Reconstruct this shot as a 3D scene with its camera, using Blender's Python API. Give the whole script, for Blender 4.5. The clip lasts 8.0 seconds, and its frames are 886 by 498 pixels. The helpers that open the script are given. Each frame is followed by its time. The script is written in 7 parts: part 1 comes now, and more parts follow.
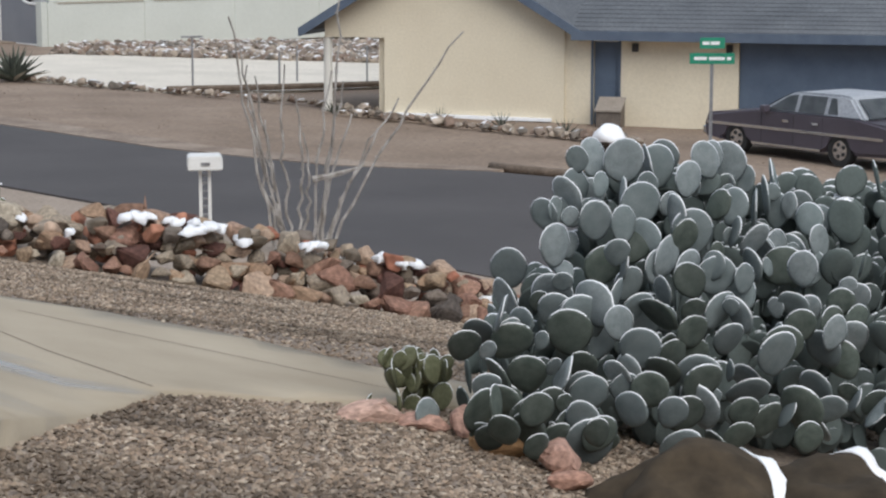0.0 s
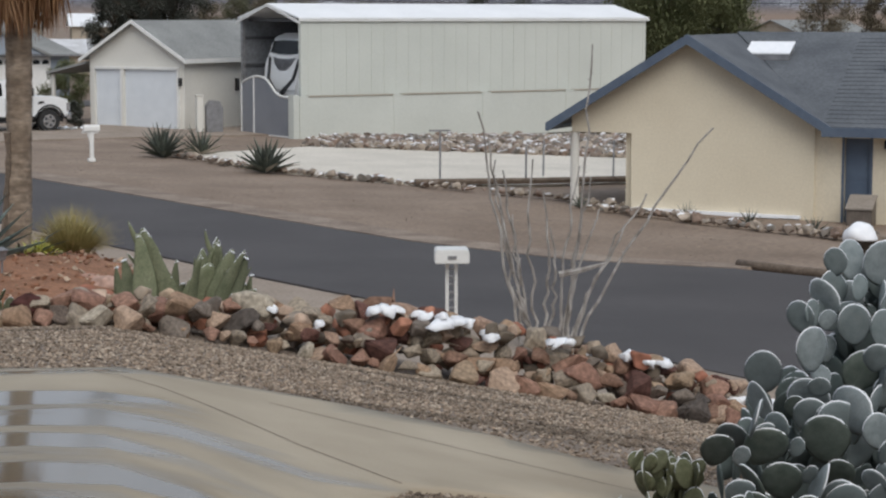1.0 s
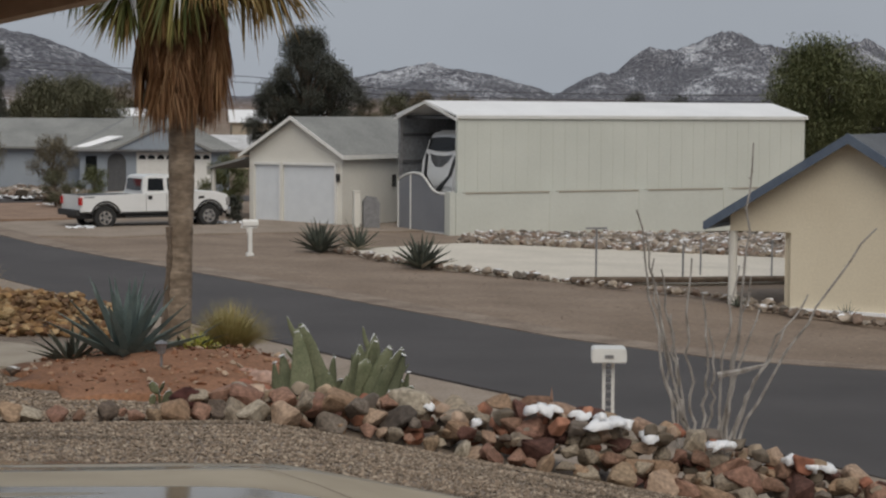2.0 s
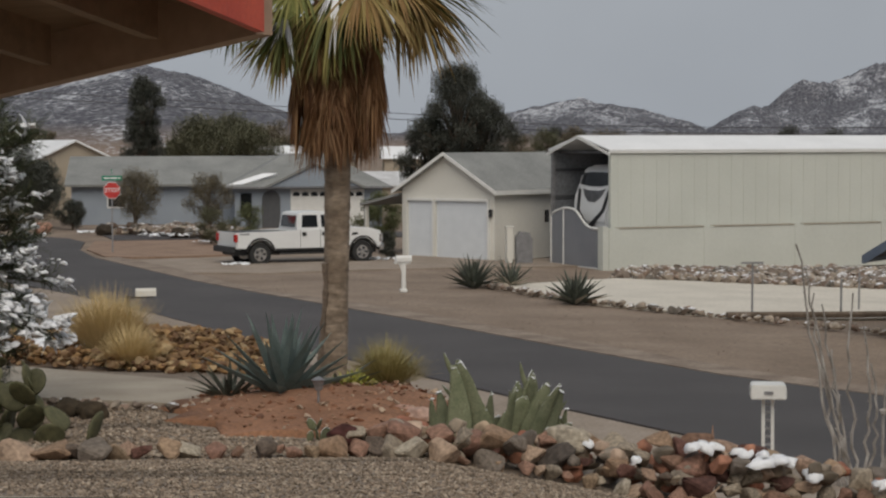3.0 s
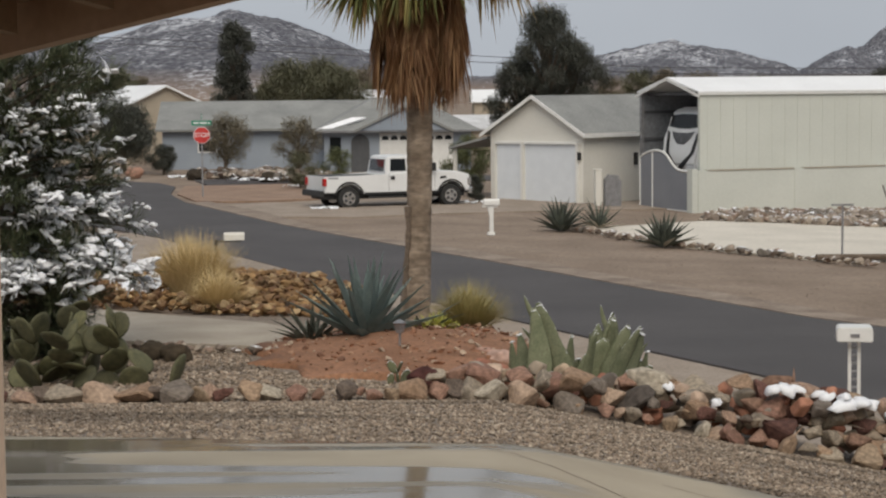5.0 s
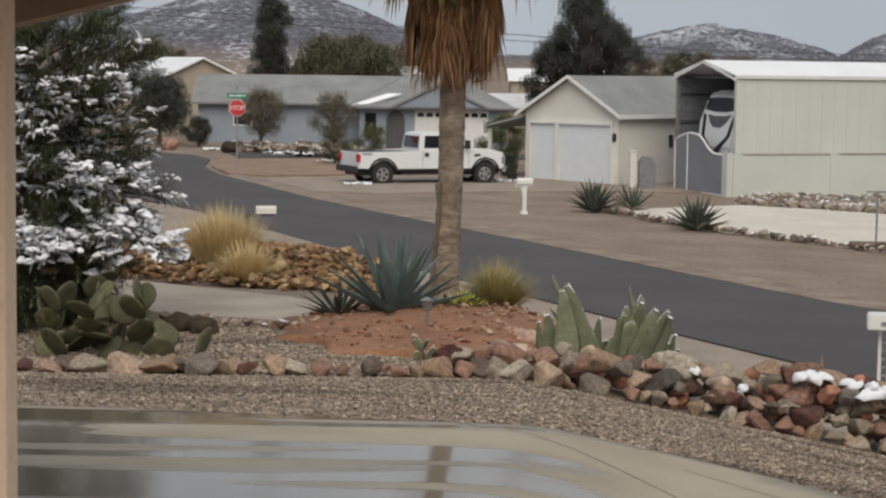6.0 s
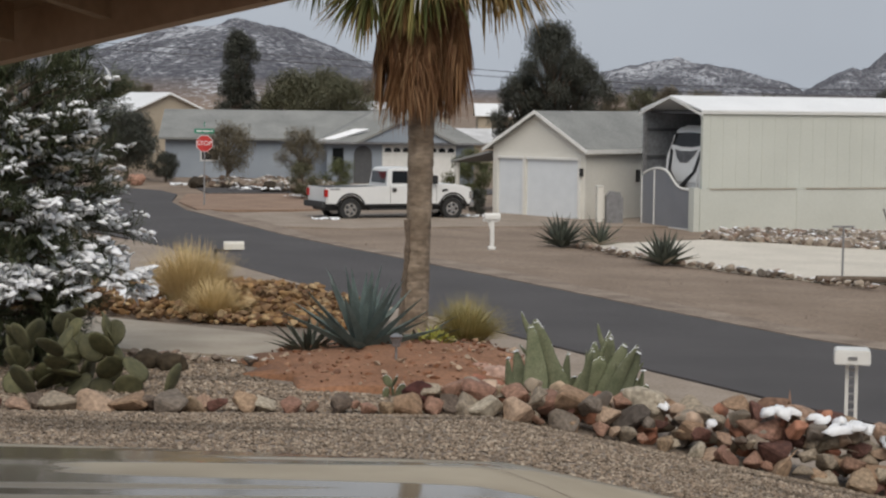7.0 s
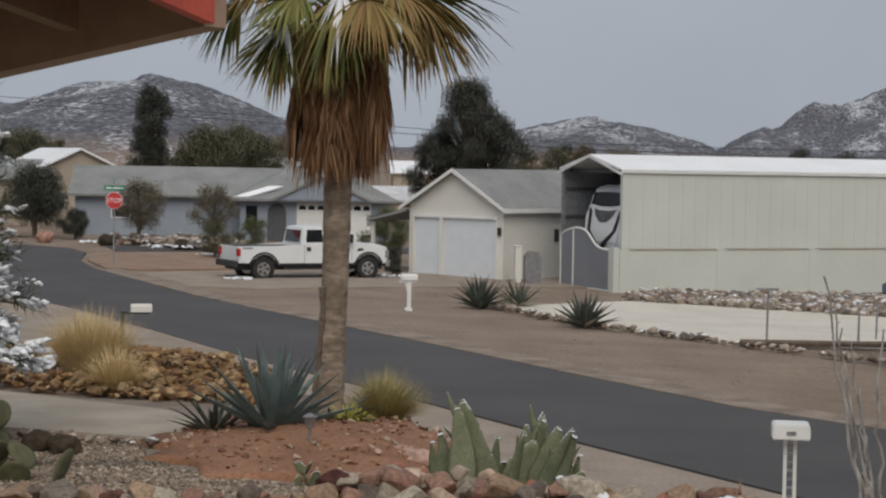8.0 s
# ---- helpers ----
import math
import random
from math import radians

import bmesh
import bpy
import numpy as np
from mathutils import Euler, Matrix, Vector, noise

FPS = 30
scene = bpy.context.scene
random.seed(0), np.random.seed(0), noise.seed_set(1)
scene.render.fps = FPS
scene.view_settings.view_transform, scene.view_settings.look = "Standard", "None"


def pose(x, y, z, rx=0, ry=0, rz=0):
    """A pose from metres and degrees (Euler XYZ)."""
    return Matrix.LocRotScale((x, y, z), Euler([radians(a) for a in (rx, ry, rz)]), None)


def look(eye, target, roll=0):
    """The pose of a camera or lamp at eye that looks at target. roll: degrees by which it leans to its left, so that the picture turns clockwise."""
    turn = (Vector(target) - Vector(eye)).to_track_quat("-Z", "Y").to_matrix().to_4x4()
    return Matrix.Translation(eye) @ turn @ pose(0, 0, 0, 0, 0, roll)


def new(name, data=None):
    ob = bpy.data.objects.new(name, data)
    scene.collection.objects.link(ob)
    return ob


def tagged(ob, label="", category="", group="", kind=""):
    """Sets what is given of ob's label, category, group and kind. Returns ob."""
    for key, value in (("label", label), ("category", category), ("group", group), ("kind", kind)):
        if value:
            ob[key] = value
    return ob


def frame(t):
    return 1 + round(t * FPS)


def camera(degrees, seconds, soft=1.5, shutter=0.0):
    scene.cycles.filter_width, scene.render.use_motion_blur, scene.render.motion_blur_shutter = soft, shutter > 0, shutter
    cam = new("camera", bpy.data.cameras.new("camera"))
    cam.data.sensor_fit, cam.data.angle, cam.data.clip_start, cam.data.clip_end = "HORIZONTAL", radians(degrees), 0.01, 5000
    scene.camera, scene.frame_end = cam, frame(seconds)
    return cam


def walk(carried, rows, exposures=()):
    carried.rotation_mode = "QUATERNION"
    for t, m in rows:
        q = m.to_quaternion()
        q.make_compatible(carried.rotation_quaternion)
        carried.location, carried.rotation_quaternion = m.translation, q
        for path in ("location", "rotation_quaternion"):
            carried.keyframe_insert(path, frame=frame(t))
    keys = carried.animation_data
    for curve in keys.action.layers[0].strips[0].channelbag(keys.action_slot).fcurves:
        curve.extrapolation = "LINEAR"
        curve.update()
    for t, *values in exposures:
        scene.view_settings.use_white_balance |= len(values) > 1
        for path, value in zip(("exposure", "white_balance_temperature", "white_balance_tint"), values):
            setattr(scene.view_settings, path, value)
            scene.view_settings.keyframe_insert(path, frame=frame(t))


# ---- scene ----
# ---- camera and its walk ----
cam = camera(24.57, 8.0, soft=2.3, shutter=0.0)
walk(cam, [
    (0.0, pose(0.093, -0.368, 4.395, 80.784, -0.040, -18.056)),
    (0.5, pose(0.088, -0.309, 4.394, 81.862, -0.099, -14.416)),
    (1.0, pose(0.072, -0.272, 4.409, 83.408, -0.067, -11.165)),
    (1.5, pose(0.064, -0.236, 4.408, 85.038, -0.207, -8.624)),
    (2.8, pose(0.017, -0.009, 4.403, 86.984, -0.033, -3.649)),
    (3.0, pose(0.011, -0.005, 4.400, 87.110, 0.156, -2.547)),
    (3.5, pose(-0.000, 0.000, 4.400, 87.160, 0.200, -0.010)),
    (4.0, pose(0.005, -0.019, 4.410, 86.956, 0.148, 1.214)),
    (4.5, pose(0.037, -0.014, 4.393, 85.983, 0.199, -0.283)),
    (4.7, pose(0.068, -0.014, 4.392, 85.736, 0.421, -0.307)),
    (5.8, pose(0.170, 0.057, 4.402, 85.119, -0.139, 1.223)),
    (6.0, pose(0.155, 0.072, 4.388, 84.909, -0.720, 1.047)),
    (6.5, pose(0.148, 0.059, 4.393, 84.681, -0.876, 0.156)),
    (7.0, pose(0.138, 0.028, 4.407, 85.896, -0.690, 0.119)),
    (7.5, pose(0.120, 0.340, 4.412, 87.388, -0.480, -0.090)),
    (8.0, pose(0.100, 1.560, 4.440, 87.530, -0.990, -2.275)),
], exposures=[(0.0, 0.68, 6350, 10), (0.6, 0.56, 6350, 10), (1.1, 0.32, 6450, 10), (1.6, 0.06, 6780, 10), (2.8, 0.0, 7000, 10), (3.1, 0.0, 7100, 10), (3.5, 0.22, 7180, 10), (6.5, 0.37, 6930, 10), (7.4, 0.25, 6850, 10), (8.0, 0.13, 6780, 10)])

# ---- world, sun and light: a flat overcast winter sky ----
world = bpy.data.worlds.new("overcast")
scene.world = world
world.use_nodes = True
wn = world.node_tree
sky = wn.nodes.new("ShaderNodeTexSky")
sky.sky_type, sky.sun_disc = "NISHITA", False
sky.sun_elevation, sky.sun_rotation = radians(45), radians(175)
sky.dust_density, sky.air_density = 6.0, 1.5
cloud = wn.nodes.new("ShaderNodeMix")
cloud.data_type = "RGBA"
cloud.inputs[0].default_value = 0.93
cloud.inputs[7].default_value = (3.85, 4.35, 5.15, 1)
wn.links.new(sky.outputs[0], cloud.inputs[6])
drift = wn.nodes.new("ShaderNodeTexNoise")
drift.inputs["Scale"].default_value, drift.inputs["Detail"].default_value = 5.0, 4
shade = wn.nodes.new("ShaderNodeMapRange")
shade.inputs[1].default_value, shade.inputs[2].default_value = 0.3, 0.7
shade.inputs[3].default_value, shade.inputs[4].default_value = 0.93, 1.07
veil = wn.nodes.new("ShaderNodeVectorMath")
veil.operation = "SCALE"
wn.links.new(wn.nodes.new("ShaderNodeTexCoord").outputs["Generated"], drift.inputs[0])
wn.links.new(drift.outputs[0], shade.inputs[0])
wn.links.new(cloud.outputs[2], veil.inputs[0])
wn.links.new(shade.outputs[0], veil.inputs["Scale"])
wn.links.new(veil.outputs[0], wn.nodes["Background"].inputs[0])
wn.nodes["Background"].inputs[1].default_value = 0.09
sun_data = bpy.data.lights.new("sun", "SUN")
sun_data.energy, sun_data.angle, sun_data.color = 1.5, radians(50), (1.0, 0.96, 0.9)
sun = new("sun", sun_data)
sun.matrix_world = look((4, -45, 48), (0, 0, 0))

# ---- helpers of this scene ----
EYE = 4.4


def lerp(x, xs, ys):
    return float(np.interp(x, xs, ys))


def upper(x, y):
    """The house's own lot, which falls towards the street and to the east."""
    return EYE + lerp(y, [10.5, 16.8, 32, 40], [-1.9, -2.6, -2.92, -3.4]) - 0.19 * max(0.0, x - 0.5) * lerp(y, [17, 24], [1, 0.3])


def lower(x, y):
    """The street and the lots beyond it."""
    return EYE - 4.38 - 0.027 * math.log1p(math.exp(min(x, 30.0)))


def ground_z(x, y):
    s = 0.898 * x + 0.44 * y
    s0 = lerp(x, [0.5, 1.5, 2, 4, 6], [11, 9.4, 9.8, 11.2, 12.6])
    k = min(1.0, max(0.0, (s - s0) / (17.2 - s0)))
    k = 1 - (1 - k) ** 2
    return upper(x, y) * (1 - k) + lower(x, y) * k


def mesh_of(name, bm, smooth=False):
    data = bpy.data.meshes.new(name)
    bmesh.ops.recalc_face_normals(bm, faces=bm.faces)
    if smooth:
        for f in bm.faces:
            f.smooth = True
    bm.to_mesh(data)
    bm.free()
    return data


def part(name, bm, material, parent=None, label="", smooth=False, m=None):
    ob = new(name, bm if isinstance(bm, bpy.types.Mesh) else mesh_of(name, bm, smooth))
    if not ob.data.materials:
        ob.data.materials.append(material)
    if parent is not None:
        ob.parent = parent
    if m is not None:
        ob.matrix_basis = m
    if label:
        ob["label"] = label
    return ob


def thing(name, label, category, m=None, group="", kind=""):
    ob = new(name)
    if m is not None:
        ob.matrix_basis = m
    return tagged(ob, label, category, group, kind)


def box(bm, x0, x1, y0, y1, z0, z1):
    v = [bm.verts.new((x, y, z)) for x in (x0, x1) for y in (y0, y1) for z in (z0, z1)]
    for q in ((0, 1, 3, 2), (4, 6, 7, 5), (0, 4, 5, 1), (2, 3, 7, 6), (0, 2, 6, 4), (1, 5, 7, 3)):
        bm.faces.new([v[i] for i in q])
    return bm


def boxed(*a, bevel=0.0):
    bm = box(bmesh.new(), *a)
    if bevel:
        bmesh.ops.bevel(bm, geom=bm.edges[:], offset=bevel, segments=2, affect="EDGES", profile=0.6)
    return bm


def prism(bm, pts, lo, hi, axis="y"):
    """A polygon of (u, v) pushed along an axis from lo to hi: y takes u, v as x, z; x takes y, z; z takes x, y."""
    def at(u, v, w):
        return {"y": (u, w, v), "x": (w, u, v), "z": (u, v, w)}[axis]
    a = [bm.verts.new(at(u, v, lo)) for u, v in pts]
    b = [bm.verts.new(at(u, v, hi)) for u, v in pts]
    n = len(pts)
    bm.faces.new(a)
    bm.faces.new(b[::-1])
    for i in range(n):
        bm.faces.new((a[i], b[i], b[(i + 1) % n], a[(i + 1) % n]))
    return bm


def tube(bm, pts, radii, sides=8, cap=True):
    rings = []
    for i, p in enumerate(pts):
        p = Vector(p)
        d = (Vector(pts[min(i + 1, len(pts) - 1)]) - Vector(pts[max(i - 1, 0)])).normalized()
        a = d.orthogonal().normalized() if abs(d.z) < 0.99 else Vector((1, 0, 0))
        if i:
            a = (last - d * last.dot(d)).normalized()
        last = a
        b = d.cross(a)
        rings.append([bm.verts.new(p + (a * math.cos(k * math.tau / sides) + b * math.sin(k * math.tau / sides)) * radii[i]) for k in range(sides)])
    for r, s in zip(rings, rings[1:]):
        for k in range(sides):
            bm.faces.new((r[k], r[(k + 1) % sides], s[(k + 1) % sides], s[k]))
    if cap:
        bm.faces.new(rings[0][::-1])
        bm.faces.new(rings[-1])
    return bm


def disc(bm, c, r, w, axis="y", sides=24, inner=0.0):
    """A round of radius r and width w about c; with inner, a ring."""
    c = Vector(c)
    def at(k, q, o):
        u, v = q * math.cos(k * math.tau / sides), q * math.sin(k * math.tau / sides)
        return c + Vector({"y": (u, o, v), "x": (o, u, v), "z": (u, v, o)}[axis])
    prof = [(inner, -w / 2), (r * 0.94, -w / 2), (r, -w * 0.3), (r, w * 0.3), (r * 0.94, w / 2), (inner, w / 2)]
    rings = [[bm.verts.new(at(k, max(q, 0.001), o)) for k in range(sides)] for q, o in prof]
    for a, b in zip(rings, rings[1:]):
        for k in range(sides):
            bm.faces.new((a[k], a[(k + 1) % sides], b[(k + 1) % sides], b[k]))
    return bm


def sheet(name, pts, step, dz, material, label, category, thick=0.06, parent=None, zf=None, smooth=False):
    """A slab with the plan pts that follows the ground."""
    bm = bmesh.new()
    bm.faces.new([bm.verts.new((x, y, 0)) for x, y in pts])
    xs, ys = [p[0] for p in pts], [p[1] for p in pts]
    for lo, hi, no in ((min(xs), max(xs), (1, 0, 0)), (min(ys), max(ys), (0, 1, 0))):
        k = lo + step
        while k < hi:
            bmesh.ops.bisect_plane(bm, geom=bm.verts[:] + bm.edges[:] + bm.faces[:], plane_co=[k * c for c in no], plane_no=no)
            k += step
    bmesh.ops.triangulate(bm, faces=bm.faces[:])
    for v in bm.verts:
        v.co.z = (zf or ground_z)(v.co.x, v.co.y) + dz
    top = bm.faces[:]
    for f in top:
        if f.normal.z < 0:
            f.normal_flip()
    ext = bmesh.ops.extrude_face_region(bm, geom=top)
    for v in [g for g in ext["geom"] if isinstance(g, bmesh.types.BMVert)]:
        v.co.z -= thick + dz
    ob = part(name, bm, material, parent, smooth=smooth)
    return tagged(ob, label, category, kind="structure")


# ---- materials ----
def nodes_of(name):
    m = bpy.data.materials.new(name)
    m.use_nodes = True
    return m, m.node_tree, m.node_tree.nodes["Principled BSDF"]


def mat(name, c1, c2, scale=3.0, rough=0.85, bump=0.15, fine=60.0, metal=0.0, var=0.0, spec=0.5, stretch=(1, 1, 1), speck=0.25, snow=0.0, snow_scale=6.0, rim=False):
    """Two colours mixed by coarse noise, a finer grain over them, relief, a change of value from object to object, and settled snow on what faces up."""
    m, t, b = nodes_of(name)
    N, L = t.nodes.new, t.links.new
    co = N("ShaderNodeTexCoord")
    mp = N("ShaderNodeMapping")
    mp.inputs["Scale"].default_value = stretch
    info = N("ShaderNodeObjectInfo")
    off = N("ShaderNodeVectorMath")
    off.operation = "MULTIPLY_ADD"
    off.inputs[1].default_value = (31.7, 17.3, 23.9) if var else (0, 0, 0)
    L(info.outputs["Random"], off.inputs[0])
    L(co.outputs["Object"], off.inputs[2])
    L(off.outputs[0], mp.inputs[0])
    n1 = N("ShaderNodeTexNoise")
    n1.inputs["Scale"].default_value, n1.inputs["Detail"].default_value = scale, 5
    n2 = N("ShaderNodeTexNoise")
    n2.inputs["Scale"].default_value, n2.inputs["Detail"].default_value = fine, 4
    L(mp.outputs[0], n1.inputs[0])
    L(mp.outputs[0], n2.inputs[0])
    r = N("ShaderNodeValToRGB")
    r.color_ramp.elements[0].position, r.color_ramp.elements[1].position = 0.32, 0.68
    r.color_ramp.elements[0].color, r.color_ramp.elements[1].color = (*c1, 1), (*c2, 1)
    L(n1.outputs[0], r.inputs[0])
    g = N("ShaderNodeMapRange")
    g.inputs[1].default_value, g.inputs[2].default_value = 0.3, 0.7
    g.inputs[3].default_value, g.inputs[4].default_value = 1 - speck, 1 + speck
    L(n2.outputs[0], g.inputs[0])
    val = g.outputs[0]
    if var:
        q = N("ShaderNodeMapRange")
        q.inputs[3].default_value, q.inputs[4].default_value = 1 - var, 1 + var
        L(info.outputs["Random"], q.inputs[0])
        mu = N("ShaderNodeMath")
        mu.operation = "MULTIPLY"
        L(val, mu.inputs[0])
        L(q.outputs[0], mu.inputs[1])
        val = mu.outputs[0]
    mx = N("ShaderNodeVectorMath")
    mx.operation = "SCALE"
    L(r.outputs[0], mx.inputs[0])
    L(val, mx.inputs["Scale"])
    color = mx.outputs[0]
    if snow:
        color = snowed(t, color, snow, snow_scale, off.outputs[0], co.outputs["Normal"] if rim else None)
    L(color, b.inputs["Base Color"])
    b.inputs["Roughness"].default_value, b.inputs["Metallic"].default_value = rough, metal
    b.inputs["Specular IOR Level"].default_value = spec
    if bump:
        bp = N("ShaderNodeBump")
        bp.inputs["Strength"].default_value, bp.inputs["Distance"].default_value = bump, 0.02
        L(n2.outputs[0], bp.inputs["Height"])
        L(bp.outputs[0], b.inputs["Normal"])
    return m


def snowed(t, color, amount, scale, vec, flat_normal=None):
    N, L = t.nodes.new, t.links.new
    geo = N("ShaderNodeNewGeometry")
    sep = N("ShaderNodeSeparateXYZ")
    L(geo.outputs["Normal"], sep.inputs[0])
    n = N("ShaderNodeTexNoise")
    n.inputs["Scale"].default_value = scale
    L(vec, n.inputs[0])
    ad = N("ShaderNodeMath")
    ad.operation = "ADD"
    L(sep.outputs[2], ad.inputs[0])
    L(n.outputs[0], ad.inputs[1])
    mr = N("ShaderNodeMapRange")
    mr.inputs[1].default_value, mr.inputs[2].default_value = 1.55 - amount, 1.7 - amount
    L(ad.outputs[0], mr.inputs[0])
    mask = mr.outputs[0]
    if flat_normal is not None:
        # frost keeps to the narrow rim of a flat pad
        sp = N("ShaderNodeSeparateXYZ")
        L(flat_normal, sp.inputs[0])
        ab = N("ShaderNodeMath")
        ab.operation = "ABSOLUTE"
        L(sp.outputs[1], ab.inputs[0])
        rm = N("ShaderNodeMapRange")
        rm.inputs[1].default_value, rm.inputs[2].default_value = 0.5, 0.2
        L(ab.outputs[0], rm.inputs[0])
        mul = N("ShaderNodeMath")
        mul.operation = "MULTIPLY"
        L(mask, mul.inputs[0])
        L(rm.outputs[0], mul.inputs[1])
        mask = mul.outputs[0]
    mix = N("ShaderNodeMix")
    mix.data_type = "RGBA"
    L(mask, mix.inputs[0])
    L(color, mix.inputs[6])
    mix.inputs[7].default_value = (0.85, 0.87, 0.9, 1)
    return mix.outputs[2]


def dampened(t, color, vec):
    """Dark damp runs that lie along the slope."""
    N, L = t.nodes.new, t.links.new
    mp = N("ShaderNodeMapping")
    mp.inputs["Scale"].default_value, mp.inputs["Rotation"].default_value = (0.35, 1.1, 1), (0, 0, radians(35))
    n = N("ShaderNodeTexNoise")
    n.inputs["Scale"].default_value, n.inputs["Detail"].default_value = 0.9, 4
    L(vec, mp.inputs[0])
    L(mp.outputs[0], n.inputs[0])
    r = N("ShaderNodeMapRange")
    r.inputs[1].default_value, r.inputs[2].default_value = 0.53, 0.62
    r.inputs[3].default_value, r.inputs[4].default_value = 1.0, 0.55
    L(n.outputs[0], r.inputs[0])
    sc = N("ShaderNodeVectorMath")
    sc.operation = "SCALE"
    L(color, sc.inputs[0])
    L(r.outputs[0], sc.inputs["Scale"])
    return sc.outputs[0]


def stones(name, colors, scale=9.0, rough=0.9, island=False, snow=0.0, bump=0.5, wet=False):
    """Stone whose colour is drawn from a list, by object or by loose piece."""
    m, t, b = nodes_of(name)
    N, L = t.nodes.new, t.links.new
    if island:
        pick = N("ShaderNodeNewGeometry").outputs["Random Per Island"]
    else:
        pick = N("ShaderNodeObjectInfo").outputs["Random"]
    ramp = N("ShaderNodeValToRGB")
    ramp.color_ramp.interpolation = "CONSTANT"
    els = ramp.color_ramp.elements
    els[0].color = (*colors[0], 1)
    els[1].position, els[1].color = 1 / len(colors), (*colors[1], 1)
    for i, c in enumerate(colors[2:], 2):
        els.new(i / len(colors)).color = (*c, 1)
    L(pick, ramp.inputs[0])
    co = N("ShaderNodeTexCoord")
    n = N("ShaderNodeTexNoise")
    n.inputs["Scale"].default_value, n.inputs["Detail"].default_value = scale, 6
    L(co.outputs["Object"], n.inputs[0])
    g = N("ShaderNodeMapRange")
    g.inputs[1].default_value, g.inputs[2].default_value = 0.3, 0.7
    g.inputs[3].default_value, g.inputs[4].default_value = 0.6, 1.35
    L(n.outputs[0], g.inputs[0])
    sc = N("ShaderNodeVectorMath")
    sc.operation = "SCALE"
    L(ramp.outputs[0], sc.inputs[0])
    L(g.outputs[0], sc.inputs["Scale"])
    color = sc.outputs[0]
    if wet:
        color = dampened(t, color, co.outputs["Object"])
    if snow:
        color = snowed(t, color, snow, 4.0, co.outputs["Object"])
    L(color, b.inputs["Base Color"])
    b.inputs["Roughness"].default_value = rough
    b.inputs["Specular IOR Level"].default_value = 0.3
    bp = N("ShaderNodeBump")
    bp.inputs["Strength"].default_value, bp.inputs["Distance"].default_value = bump, 0.02
    L(n.outputs[0], bp.inputs["Height"])
    L(bp.outputs[0], b.inputs["Normal"])
    return m


def leafy(name, c1, c2, c3, rough=0.6):
    """Leaves whose colour changes from piece to piece."""
    m, t, b = nodes_of(name)
    N, L = t.nodes.new, t.links.new
    r = N("ShaderNodeValToRGB")
    e = r.color_ramp.elements
    e[0].color, e[1].color = (*c1, 1), (*c3, 1)
    e.new(0.5).color = (*c2, 1)
    L(N("ShaderNodeNewGeometry").outputs["Random Per Island"], r.inputs[0])
    L(r.outputs[0], b.inputs["Base Color"])
    b.inputs["Roughness"].default_value = rough
    b.inputs["Specular IOR Level"].default_value = 0.25
    return m


